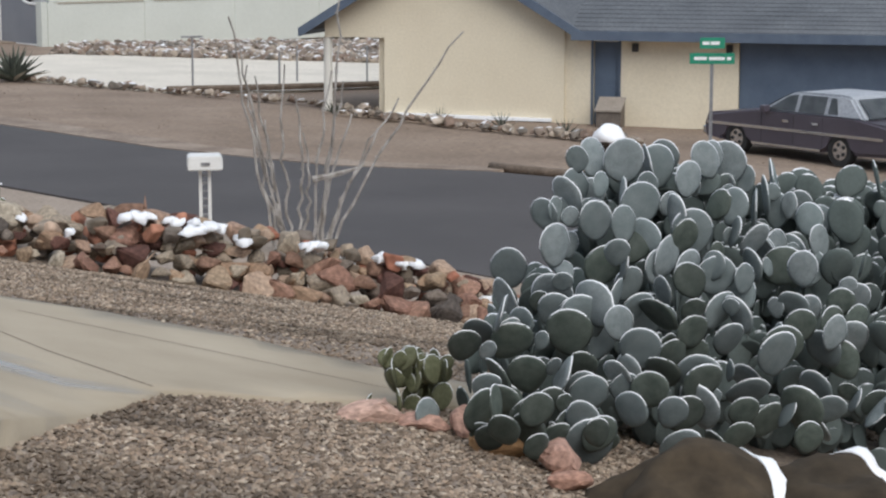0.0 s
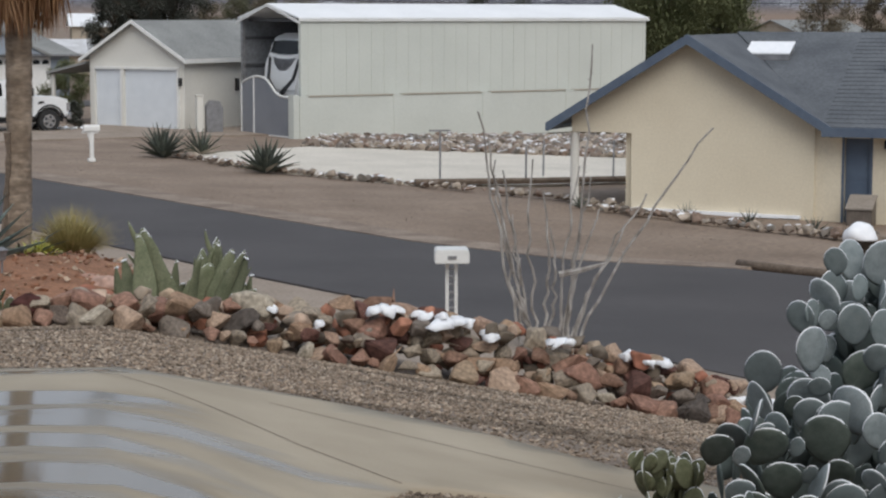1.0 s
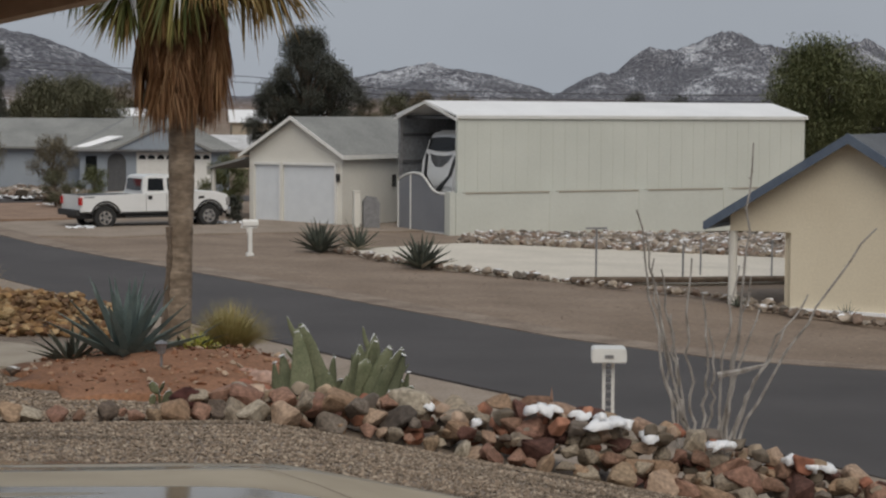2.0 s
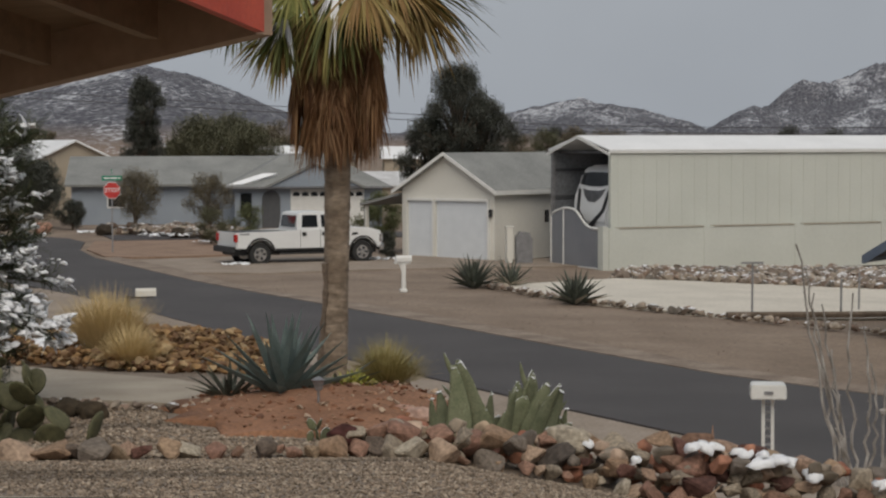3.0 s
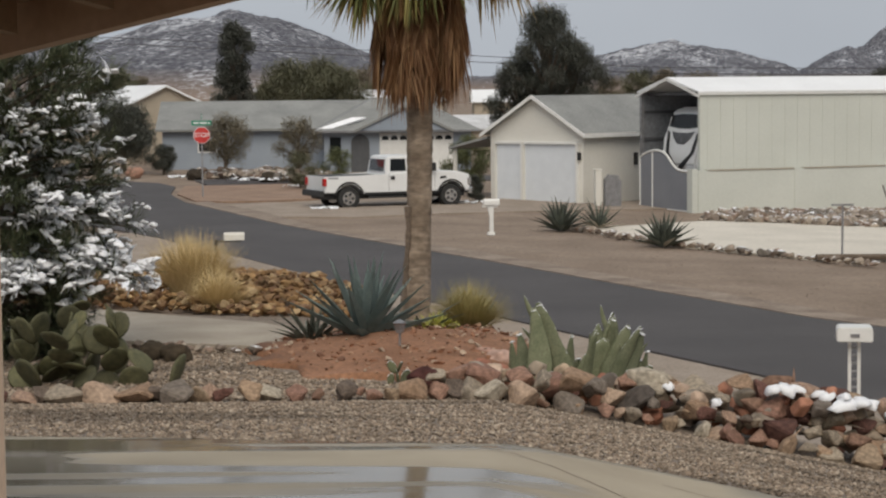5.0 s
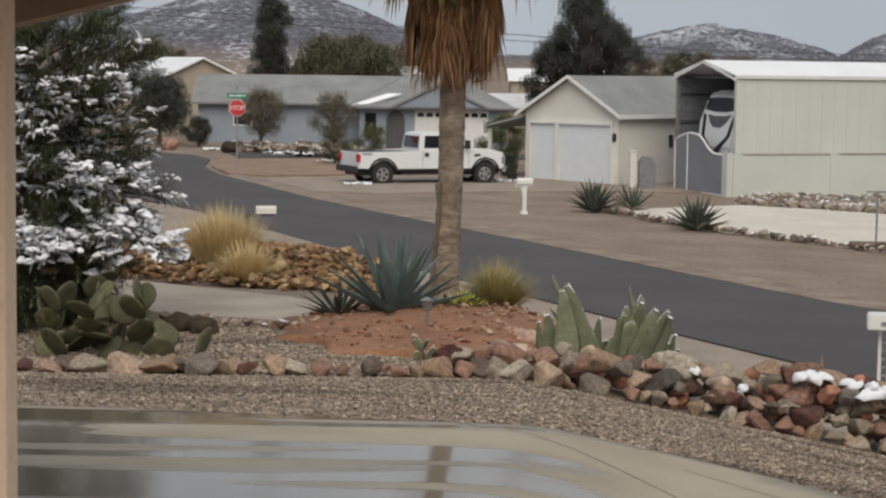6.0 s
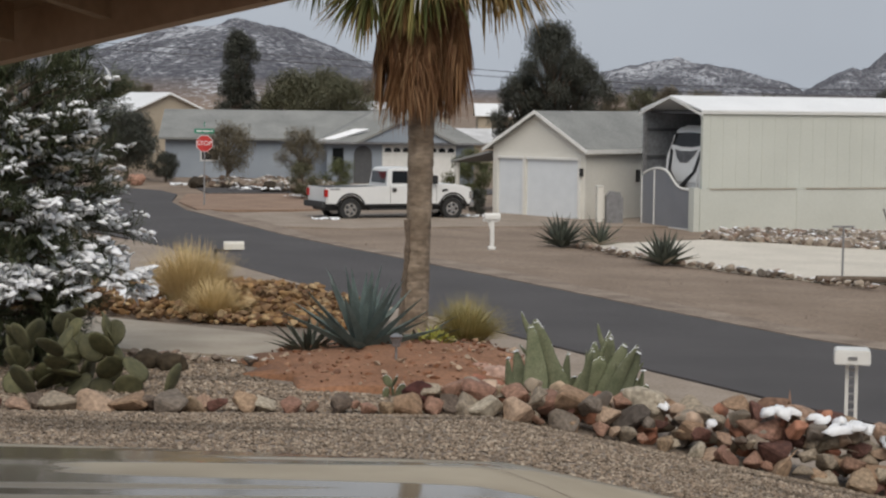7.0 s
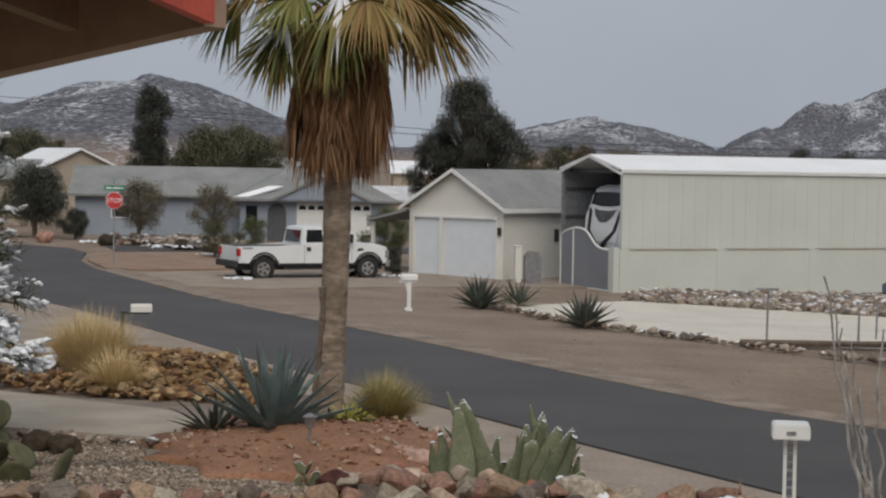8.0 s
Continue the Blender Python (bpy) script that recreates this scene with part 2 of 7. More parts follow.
def wet_concrete():
    """Concrete with a film of water in long shallow pools."""
    m, t, b = nodes_of("wet_concrete")
    N, L = t.nodes.new, t.links.new
    co = N("ShaderNodeTexCoord")
    mp = N("ShaderNodeMapping")
    mp.inputs["Scale"].default_value = (0.22, 1.9, 1)
    mp.inputs["Rotation"].default_value = (0, 0, radians(10))
    L(co.outputs["Object"], mp.inputs[0])
    n = N("ShaderNodeTexNoise")
    n.inputs["Scale"].default_value, n.inputs["Detail"].default_value, n.inputs["Roughness"].default_value = 0.9, 3, 0.45
    L(mp.outputs[0], n.inputs[0])
    sep = N("ShaderNodeSeparateXYZ")
    L(co.outputs["Object"], sep.inputs[0])
    dry = N("ShaderNodeMapRange")
    dry.inputs[1].default_value, dry.inputs[2].default_value = 0.2, 2.3
    dry.inputs[3].default_value, dry.inputs[4].default_value = 0.1, -0.3
    L(sep.outputs[0], dry.inputs[0])
    ad = N("ShaderNodeMath")
    L(n.outputs[0], ad.inputs[0])
    L(dry.outputs[0], ad.inputs[1])
    # a dry strip between the two pools
    across = N("ShaderNodeMath")
    across.operation = "MULTIPLY_ADD"
    across.inputs[1].default_value = 0.12
    L(sep.outputs[0], across.inputs[0])
    L(sep.outputs[1], across.inputs[2])
    wob = N("ShaderNodeMath")
    wob.operation = "MULTIPLY_ADD"
    wob.inputs[1].default_value = 0.5
    L(n.outputs[0], wob.inputs[0])
    L(across.outputs[0], wob.inputs[2])
    gap = N("ShaderNodeMath")
    gap.operation = "SUBTRACT"
    gap.inputs[1].default_value = 10.15
    L(wob.outputs[0], gap.inputs[0])
    wide = N("ShaderNodeMath")
    wide.operation = "ABSOLUTE"
    L(gap.outputs[0], wide.inputs[0])
    strip = N("ShaderNodeMapRange")
    strip.inputs[1].default_value, strip.inputs[2].default_value = 0.22, 0.36
    strip.inputs[3].default_value, strip.inputs[4].default_value = -0.3, 0.0
    L(wide.outputs[0], strip.inputs[0])
    side = N("ShaderNodeMapRange")
    side.inputs[1].default_value, side.inputs[2].default_value = -1.9, -1.3
    L(sep.outputs[0], side.inputs[0])
    cut = N("ShaderNodeMath")
    cut.operation = "MULTIPLY"
    L(strip.outputs[0], cut.inputs[0])
    L(side.outputs[0], cut.inputs[1])
    # the near end of the slab has drained
    near = N("ShaderNodeMapRange")
    near.inputs[1].default_value, near.inputs[2].default_value = 7.6, 8.3
    near.inputs[3].default_value, near.inputs[4].default_value = -0.12, 0.0
    L(sep.outputs[1], near.inputs[0])
    drained = N("ShaderNodeMath")
    L(ad.outputs[0], drained.inputs[0])
    L(near.outputs[0], drained.inputs[1])
    both = N("ShaderNodeMath")
    L(drained.outputs[0], both.inputs[0])
    L(cut.outputs[0], both.inputs[1])
    pool = N("ShaderNodeMapRange")
    pool.inputs[1].default_value, pool.inputs[2].default_value = 0.44, 0.56
    L(both.outputs[0], pool.inputs[0])
    f = N("ShaderNodeTexNoise")
    f.inputs["Scale"].default_value, f.inputs["Detail"].default_value = 45, 5
    L(co.outputs["Object"], f.inputs[0])
    s = N("ShaderNodeTexNoise")
    s.inputs["Scale"].default_value, s.inputs["Detail"].default_value = 1.3, 6
    L(co.outputs["Object"], s.inputs[0])
    r = N("ShaderNodeValToRGB")
    r.color_ramp.elements[0].position, r.color_ramp.elements[1].position = 0.3, 0.7
    r.color_ramp.elements[0].color, r.color_ramp.elements[1].color = (0.31, 0.258, 0.185, 1), (0.42, 0.36, 0.27, 1)
    L(s.outputs[0], r.inputs[0])
    wet = N("ShaderNodeMapRange")
    wet.inputs[3].default_value, wet.inputs[4].default_value = 1.0, 0.6
    L(pool.outputs[0], wet.inputs[0])
    sc = N("ShaderNodeVectorMath")
    sc.operation = "SCALE"
    L(r.outputs[0], sc.inputs[0])
    L(wet.outputs[0], sc.inputs["Scale"])
    L(sc.outputs[0], b.inputs["Base Color"])
    ro = N("ShaderNodeMapRange")
    ro.inputs[3].default_value, ro.inputs[4].default_value = 0.75, 0.1
    L(pool.outputs[0], ro.inputs[0])
    L(ro.outputs[0], b.inputs["Roughness"])
    bs = N("ShaderNodeMapRange")
    bs.inputs[3].default_value, bs.inputs[4].default_value = 0.25, 0.0
    L(pool.outputs[0], bs.inputs[0])
    bp = N("ShaderNodeBump")
    bp.inputs["Distance"].default_value = 0.01
    L(bs.outputs[0], bp.inputs["Strength"])
    L(f.outputs[0], bp.inputs["Height"])
    L(bp.outputs[0], b.inputs["Normal"])
    return m


DIRT = mat("dirt", (0.185, 0.135, 0.098), (0.27, 0.205, 0.155), 0.35, 0.95, 0.35, 9, speck=0.22)
VERGE = mat("verge_sand", (0.25, 0.2, 0.155), (0.33, 0.27, 0.22), 0.8, 0.95, 0.3, 14, speck=0.2)
SHOULDER = mat("shoulder_sand", (0.17, 0.125, 0.095), (0.3, 0.24, 0.19), 1.1, 0.95, 0.3, 14, speck=0.25)
GRAVEL = mat("gravel_bed", (0.155, 0.122, 0.096), (0.28, 0.228, 0.182), 2.2, 0.95, 0.8, 38, speck=0.5)
RED_SOIL = mat("red_soil", (0.2, 0.095, 0.05), (0.3, 0.15, 0.085), 1.6, 0.95, 0.5, 22, speck=0.3)
RED_DIRT = mat("red_brown_dirt", (0.22, 0.14, 0.095), (0.31, 0.21, 0.15), 0.7, 0.95, 0.4, 12, speck=0.25)
PALE_FILL = mat("pale_fill", (0.55, 0.51, 0.44), (0.66, 0.61, 0.53), 0.5, 0.95, 0.2, 12, speck=0.12)
ASPHALT = mat("asphalt", (0.052, 0.0465, 0.0465), (0.074, 0.0665, 0.066), 0.3, 0.8, 0.3, 90, speck=0.2, stretch=(1, 1, 1))
DRIVE = wet_concrete()
CONCRETE = mat("concrete", (0.3, 0.255, 0.2), (0.4, 0.35, 0.285), 1.2, 0.85, 0.15, 40, speck=0.12)
STUCCO_POST = mat("stucco_tan", (0.7, 0.51, 0.37), (0.76, 0.56, 0.41), 2.5, 0.9, 0.25, 30, speck=0.06)
WOOD_BROWN = mat("brown_painted_wood", (0.2, 0.125, 0.075), (0.26, 0.165, 0.1), 4, 0.7, 0.05, 30, stretch=(1, 6, 6), speck=0.1)
WOOD_TAN = mat("tan_painted_wood", (0.36, 0.24, 0.165), (0.41, 0.28, 0.2), 3, 0.7, 0.05, 20, speck=0.08)
RED_PAINT = mat("red_fascia_paint", (0.5, 0.06, 0.028), (0.6, 0.085, 0.04), 5, 0.5, 0.1, 60, speck=0.08)
ROCKS = stones("wall_rock", [(0.24, 0.135, 0.1), (0.3, 0.22, 0.15), (0.17, 0.14, 0.115), (0.31, 0.21, 0.155), (0.36, 0.26, 0.19), (0.1, 0.05, 0.04), (0.27, 0.225, 0.175), (0.28, 0.165, 0.12), (0.38, 0.33, 0.26), (0.13, 0.1, 0.08), (0.27, 0.18, 0.12), (0.2, 0.12, 0.085), (0.33, 0.23, 0.155), (0.15, 0.075, 0.06), (0.33, 0.275, 0.21), (0.09, 0.075, 0.065)])
PINK_ROCK = stones("pink_rock", [(0.42, 0.26, 0.205), (0.37, 0.215, 0.16), (0.46, 0.31, 0.25)])
ORANGE_ROCK = stones("orange_rock", [(0.37, 0.225, 0.115), (0.41, 0.26, 0.14)])
MAROON_ROCK = stones("maroon_rock", [(0.07, 0.026, 0.022), (0.085, 0.032, 0.026)], 12)
# dark as wet stone; also carries the shade under the prickly pear
BOULDER = stones("dark_boulder", [(0.045, 0.034, 0.022), (0.055, 0.041, 0.026), (0.042, 0.033, 0.024)], 9)
MULCH = stones("gold_rock", [(0.26, 0.15, 0.07), (0.34, 0.21, 0.1), (0.18, 0.1, 0.055), (0.42, 0.3, 0.17), (0.23, 0.145, 0.08)], 8, island=True)
PEBBLES = stones("pebble", [(0.245, 0.19, 0.143), (0.34, 0.27, 0.205), (0.18, 0.136, 0.1), (0.3, 0.228, 0.168), (0.43, 0.36, 0.285), (0.27, 0.216, 0.168), (0.155, 0.12, 0.09)], 20, island=True, bump=0.2, wet=True)
BORDER = stones("border_rock", [(0.3, 0.25, 0.2), (0.2, 0.16, 0.13), (0.38, 0.32, 0.26), (0.22, 0.16, 0.125), (0.16, 0.14, 0.12)], 6, island=True, snow=0.14)
SNOW = mat("snow", (0.82, 0.84, 0.87), (0.9, 0.91, 0.93), 8, 0.7, 0.4, 40, speck=0.04)
PEAR = mat("prickly_pear_skin", (0.12, 0.148, 0.15), (0.165, 0.194, 0.196), 3, 0.85, 0.05, 40, var=0.28, speck=0.1, snow=0.92, snow_scale=22, rim=True)
PEAR_FROST = mat("frosted_prickly_pear_skin", (0.16, 0.19, 0.195), (0.22, 0.25, 0.255), 5, 0.85, 0.1, 40, var=0.2, speck=0.15, snow=1.25, snow_scale=14, rim=True)
# dark green skin that carries the shade on the mound's lower pads
PEAR_SHADE = mat("shaded_prickly_pear_skin", (0.05, 0.066, 0.055), (0.085, 0.102, 0.088), 4, 0.8, 0.08, 40, var=0.3, speck=0.15, snow=0.6, snow_scale=22, rim=True)
PEAR_GREEN = mat("green_cactus_skin", (0.085, 0.092, 0.045), (0.13, 0.135, 0.075), 6, 0.75, 0.3, 60, var=0.3, speck=0.2, snow=0.75, snow_scale=9, rim=True)
AGAVE = mat("agave_leaf", (0.17, 0.225, 0.215), (0.25, 0.315, 0.3), 4, 0.55, 0.15, 30, var=0.2, speck=0.12)
AGAVE_DARK = mat("dark_agave_leaf", (0.13, 0.148, 0.122), (0.2, 0.218, 0.178), 4, 0.6, 0.15, 30, var=0.3)
DRY_LEAF = mat("dry_agave_leaf", (0.4, 0.36, 0.29), (0.55, 0.5, 0.42), 4, 0.8, 0.15, 30)
GOLD_GRASS = leafy("gold_grass_blade", (0.5, 0.36, 0.17), (0.74, 0.6, 0.36), (0.6, 0.46, 0.22))
GREEN_GRASS = leafy("green_gold_grass_blade", (0.3, 0.27, 0.1), (0.52, 0.43, 0.22), (0.22, 0.22, 0.08))
LIME = leafy("lime_leaf", (0.3, 0.33, 0.05), (0.4, 0.38, 0.09), (0.2, 0.2, 0.05))
OLIVE_PEAR = mat("olive_cactus_skin", (0.06, 0.06, 0.028), (0.11, 0.104, 0.05), 5, 0.75, 0.15, 40, var=0.45, speck=0.15)
GREY_PEAR = mat("grey_green_cactus_skin", (0.11, 0.125, 0.068), (0.165, 0.175, 0.105), 6, 0.75, 0.15, 40, var=0.3, speck=0.2, snow=0.5, snow_scale=12, rim=True)
# pale for frost and for the sky reflection put into its colour
CAR_GLASS = mat("pale_car_glass", (0.1, 0.115, 0.125), (0.16, 0.175, 0.185), 3, 0.25, 0.0, 10, speck=0.05)
SHRUB = leafy("shrub_leaf", (0.04, 0.052, 0.028), (0.07, 0.085, 0.045), (0.15, 0.16, 0.09))
DARK_LEAF = leafy("dark_leaf", (0.06, 0.066, 0.055), (0.09, 0.095, 0.08), (0.125, 0.128, 0.108))
OLIVE_LEAF = leafy("olive_leaf", (0.1, 0.105, 0.065), (0.15, 0.15, 0.095), (0.19, 0.18, 0.12))
GREY_LEAF = leafy("grey_twig_leaf", (0.13, 0.11, 0.075), (0.19, 0.165, 0.115), (0.24, 0.205, 0.15))
MID_LEAF = leafy("green_leaf", (0.085, 0.1, 0.045), (0.125, 0.14, 0.065), (0.17, 0.175, 0.09))
BARK = mat("bark", (0.1, 0.075, 0.055), (0.17, 0.13, 0.1), 4, 0.95, 0.8, 25)
PALM_TRUNK = mat("palm_trunk_bark", (0.15, 0.11, 0.078), (0.29, 0.23, 0.175), 2.2, 0.95, 0.7, 9, stretch=(1.2, 1.2, 2.6), speck=0.3)
PALM_DEAD = leafy("dead_frond", (0.11, 0.05, 0.024), (0.22, 0.11, 0.052), (0.37, 0.23, 0.125))
PALM_GREEN = leafy("palm_blade", (0.075, 0.095, 0.032), (0.15, 0.16, 0.05), (0.26, 0.23, 0.08))
PALM_TAN = leafy("tan_palm_blade", (0.3, 0.2, 0.08), (0.4, 0.28, 0.12), (0.22, 0.16, 0.06))
OCOTILLO = mat("ocotillo_stem", (0.17, 0.15, 0.132), (0.46, 0.435, 0.41), 3, 0.9, 0.6, 60, stretch=(3, 3, 1))
WHITE = mat("white_paint", (0.68, 0.68, 0.66), (0.75, 0.75, 0.73), 3, 0.5, 0.06, 40, speck=0.04)
DOOR_WHITE = mat("white_door_paint", (0.62, 0.655, 0.69), (0.67, 0.705, 0.74), 2, 0.45, 0.04, 30, speck=0.02)
WHITE_GLOSS = mat("white_car_paint", (0.7, 0.71, 0.71), (0.76, 0.77, 0.77), 1, 0.25, 0.0, 10, speck=0.02)
SHED_SKIN = mat("cream_metal_siding", (0.54, 0.56, 0.512), (0.59, 0.61, 0.56), 0.4, 0.6, 0.1, 12, speck=0.03)
CREAM = mat("cream_stucco", (0.64, 0.625, 0.575), (0.7, 0.685, 0.63), 0.7, 0.9, 0.2, 20, speck=0.05)
YELLOW = mat("yellow_stucco", (0.64, 0.57, 0.44), (0.7, 0.63, 0.49), 0.6, 0.9, 0.25, 18, speck=0.05)
BLUE_TRIM = mat("blue_trim_paint", (0.075, 0.1, 0.145), (0.1, 0.13, 0.175), 3, 0.5, 0.05, 30, speck=0.1)
BLUE_DOOR = mat("blue_door_paint", (0.075, 0.105, 0.155), (0.095, 0.13, 0.185), 2, 0.5, 0.05, 30, speck=0.08)
BLUE_HOUSE = mat("blue_grey_stucco", (0.25, 0.29, 0.34), (0.3, 0.34, 0.39), 0.5, 0.9, 0.2, 15, speck=0.06)
SHINGLE_BLUE = mat("slate_blue_shingle", (0.085, 0.093, 0.105), (0.125, 0.135, 0.148), 0.8, 0.9, 0.5, 14, stretch=(1, 1, 3), speck=0.25)
SHINGLE_GREY = mat("grey_shingle", (0.2, 0.205, 0.2), (0.27, 0.275, 0.265), 0.7, 0.9, 0.4, 12, speck=0.15)
ROOF_WHITE = mat("snowy_metal_roof", (0.78, 0.79, 0.8), (0.85, 0.86, 0.87), 0.5, 0.6, 0.05, 8, speck=0.03)
SHINGLE_SNOW = mat("thin_snow_on_shingle", (0.5, 0.5, 0.5), (0.68, 0.68, 0.69), 0.9, 0.8, 0.2, 10, speck=0.1)
TAN_WALL = mat("tan_stucco", (0.36, 0.31, 0.24), (0.42, 0.36, 0.29), 0.6, 0.9, 0.1, 15, speck=0.06)
DARK_STEEL = mat("dark_steel", (0.06, 0.062, 0.067), (0.085, 0.088, 0.095), 0.6, 0.6, 0.05, 20)
GREY_STEEL = mat("dark_grey_shed_steel", (0.14, 0.15, 0.165), (0.19, 0.2, 0.215), 0.5, 0.7, 0.05, 10)
GREY_METAL = mat("grey_metal", (0.22, 0.22, 0.23), (0.32, 0.32, 0.33), 5, 0.45, 0.1, 40, metal=0.5)
GATE_MESH = mat("woven_gate_mesh", (0.2, 0.21, 0.235), (0.235, 0.245, 0.27), 0.8, 0.6, 0.1, 60, speck=0.06)
BLACK = mat("black_plastic", (0.015, 0.015, 0.016), (0.03, 0.03, 0.03), 5, 0.6, 0.05, 40)
RUBBER = mat("tyre_rubber", (0.018, 0.018, 0.018), (0.03, 0.03, 0.03), 5, 0.85, 0.2, 40)
CHROME = mat("chrome", (0.5, 0.5, 0.5), (0.62, 0.62, 0.62), 3, 0.2, 0.0, 10, metal=0.9, speck=0.02)
GLASS = mat("tinted_glass", (0.012, 0.014, 0.016), (0.02, 0.022, 0.025), 1, 0.06, 0.0, 10, speck=0.02)
TAIL_RED = mat("red_lens", (0.4, 0.015, 0.015), (0.5, 0.025, 0.02), 3, 0.25, 0.0, 20, speck=0.05)
MAROON = mat("plum_car_paint", (0.064, 0.055, 0.07), (0.084, 0.072, 0.09), 1, 0.3, 0.0, 10, speck=0.04)
SILVER_ROOF = mat("frosted_vinyl_roof", (0.3, 0.32, 0.35), (0.4, 0.42, 0.45), 2, 0.6, 0.1, 30)
STOP_RED = mat("stop_red", (0.5, 0.03, 0.03), (0.56, 0.045, 0.04), 3, 0.5, 0.0, 20, speck=0.05)
SIGN_GREEN = mat("sign_green", (0.01, 0.19, 0.11), (0.015, 0.24, 0.14), 3, 0.5, 0.0, 20, speck=0.05)
SIGN_WHITE = mat("sign_white", (0.75, 0.76, 0.76), (0.8, 0.8, 0.8), 3, 0.5, 0.0, 20, speck=0.02)

# ---- ground, road, drives ----
def graded(lo, hi, fine_lo, fine_hi, step, grow):
    out, k = [], fine_lo
    while k < fine_hi:
        out.append(k)
        k += step
    s = step
    while k < hi:
        out.append(k)
        s *= grow
        k += s
    out.append(hi)
    k, s = fine_lo, step
    while True:
        s *= grow
        k -= s
        if k < lo:
            break
        out.insert(0, k)
    return [lo] + out


def ground():
    xs, ys = graded(-2500, 2500, -12, 24, 0.5, 1.25), graded(-1500, 4000, 2, 60, 0.5, 1.22)
    bm = bmesh.new()
    rows = []
    for y in ys:
        row = []
        for x in xs:
            z = ground_z(x, max(y, 2.0)) - 0.02
            if 0 < y < 110:
                z += 0.03 * noise.noise((x * 0.6, y * 0.6, 0)) + 0.012 * noise.noise((x * 2, y * 2, 3))
            row.append(bm.verts.new((x, y, z)))
        rows.append(row)
    for a, b in zip(rows, rows[1:]):
        for i in range(len(xs) - 1):
            bm.faces.new((a[i], a[i + 1], b[i + 1], b[i]))
    tagged(part("ground", bm, DIRT, smooth=True), "tan packed desert dirt with scattered grit", "ground", kind="structure")


ground()
sheet("verge", [(14, 12.5), (7.2, 16.9), (4.2, 18.2), (2.2, 18.6), (1.4, 24), (-1.2, 33), (-8, 46), (-14, 62), (-9.5, 63.5), (-5.0, 53.1), (-2.3, 46.2), (3.3, 34.6), (6.5, 28.6), (14.2, 13.2)], 0.8, 0.02, VERGE,
      "pale sandy road verge beside the asphalt", "verge", 0.2)
road_edge = [(17, 6.9), (6.6, 28.6), (3.4, 34.6), (-2.3, 46.2), (-5.1, 53.1), (-8.5, 61), (-13, 70), (-20, 79), (-40, 92), (-70, 98), (-70, 109), (-40, 104),
             (-16.2, 101), (-13.6, 98), (-12.3, 94), (-11.6, 87), (-10.1, 80.4), (-7.5, 73), (-5.2, 66.4), (-3.1, 61.3), (0.0, 54.5), (2.9, 48.6), (4.4, 45.5), (7.3, 39.9), (9.9, 36.7), (12.7, 35.5), (14.8, 33.2), (20, 24), (28, 9)]
sheet("road", road_edge, 1.6, 0.035, ASPHALT, "dark grey asphalt street, gently curving", "road", 0.2)
edge_far = [(-10.1, 80.4), (-7.5, 73), (-5.2, 66.4), (-3.1, 61.3), (0.0, 54.5), (2.9, 48.6), (4.4, 45.5), (7.3, 39.9), (9.9, 36.7), (12.7, 35.5)]
rnd_edge = random.Random(5)
sheet("road_shoulder", [(x + 0.02, y + 0.01) for x, y in edge_far] + [(x + 0.9 * q, y + 0.44 * q) for (x, y), q in zip(edge_far[::-1], [rnd_edge.uniform(0.5, 1.2) for _ in edge_far])], 0.8, 0.048, SHOULDER,
      "pale washed sand along the asphalt edge", "road shoulder", 0.2)
sheet("cross_road", [(-11.0, 95.5), (12, 103), (40, 108), (40, 113), (12, 108.5), (-12.4, 101.5)], 3, 0.03, ASPHALT, "dark grey asphalt cross street", "road", 0.2)
for k, (x0, y0, x1, y1) in enumerate(((12.9, 36.0, 15.0, 33.3),)):
    bm = bmesh.new()
    tube(bm, [(x0 + (x1 - x0) * i / 6, y0 + (y1 - y0) * i / 6, ground_z(x0 + (x1 - x0) * i / 6, y0) + 0.06) for i in range(7)], [0.09] * 7, 8)
    tagged(part("curb_log", bm, BARK, smooth=True), "dark weathered timber edging the asphalt street", "timber edging")

gravel_plan = [(-9, -1.6), (9, -1.6), (9, 15.2), (7.0, 16.8), (4.2, 17.5), (2.2, 18.4), (1.3, 20), (0.9, 24.5), (-0.8, 27), (-1.4, 24.6), (-9, 27)]
sheet("gravel_yard", gravel_plan, 0.5, 0.012, GRAVEL, "grey-tan crushed gravel yard", "gravel", 0.2)
drive_plan = [(-9, 2.3), (0.1, 4.6), (0.45, 6.3), (0.82, 7.1), (1.08, 7.55), (1.66, 8.45), (2.24, 8.6), (2.7, 8.78), (3.4, 8.95), (4.4, 9.1), (4.4, 9.35), (3.0, 9.75), (2.35, 10.2), (1.7, 10.42), (0.8, 10.58), (-0.1, 10.9), (-1.4, 11.5), (-2.5, 11.85), (-9, 12.9)]


def drive_z(x, y):
    """The slab falls towards the street where the water stands."""
    return ground_z(x, y) + 0.07 * max(0.0, 10.6 - y) * lerp(x, [0.2, 1.2], [1, 0])


driveway = sheet("driveway", drive_plan, 0.3, 0.035, DRIVE, "wet concrete driveway with shallow pools of meltwater", "driveway", 0.2, zf=drive_z, smooth=True)
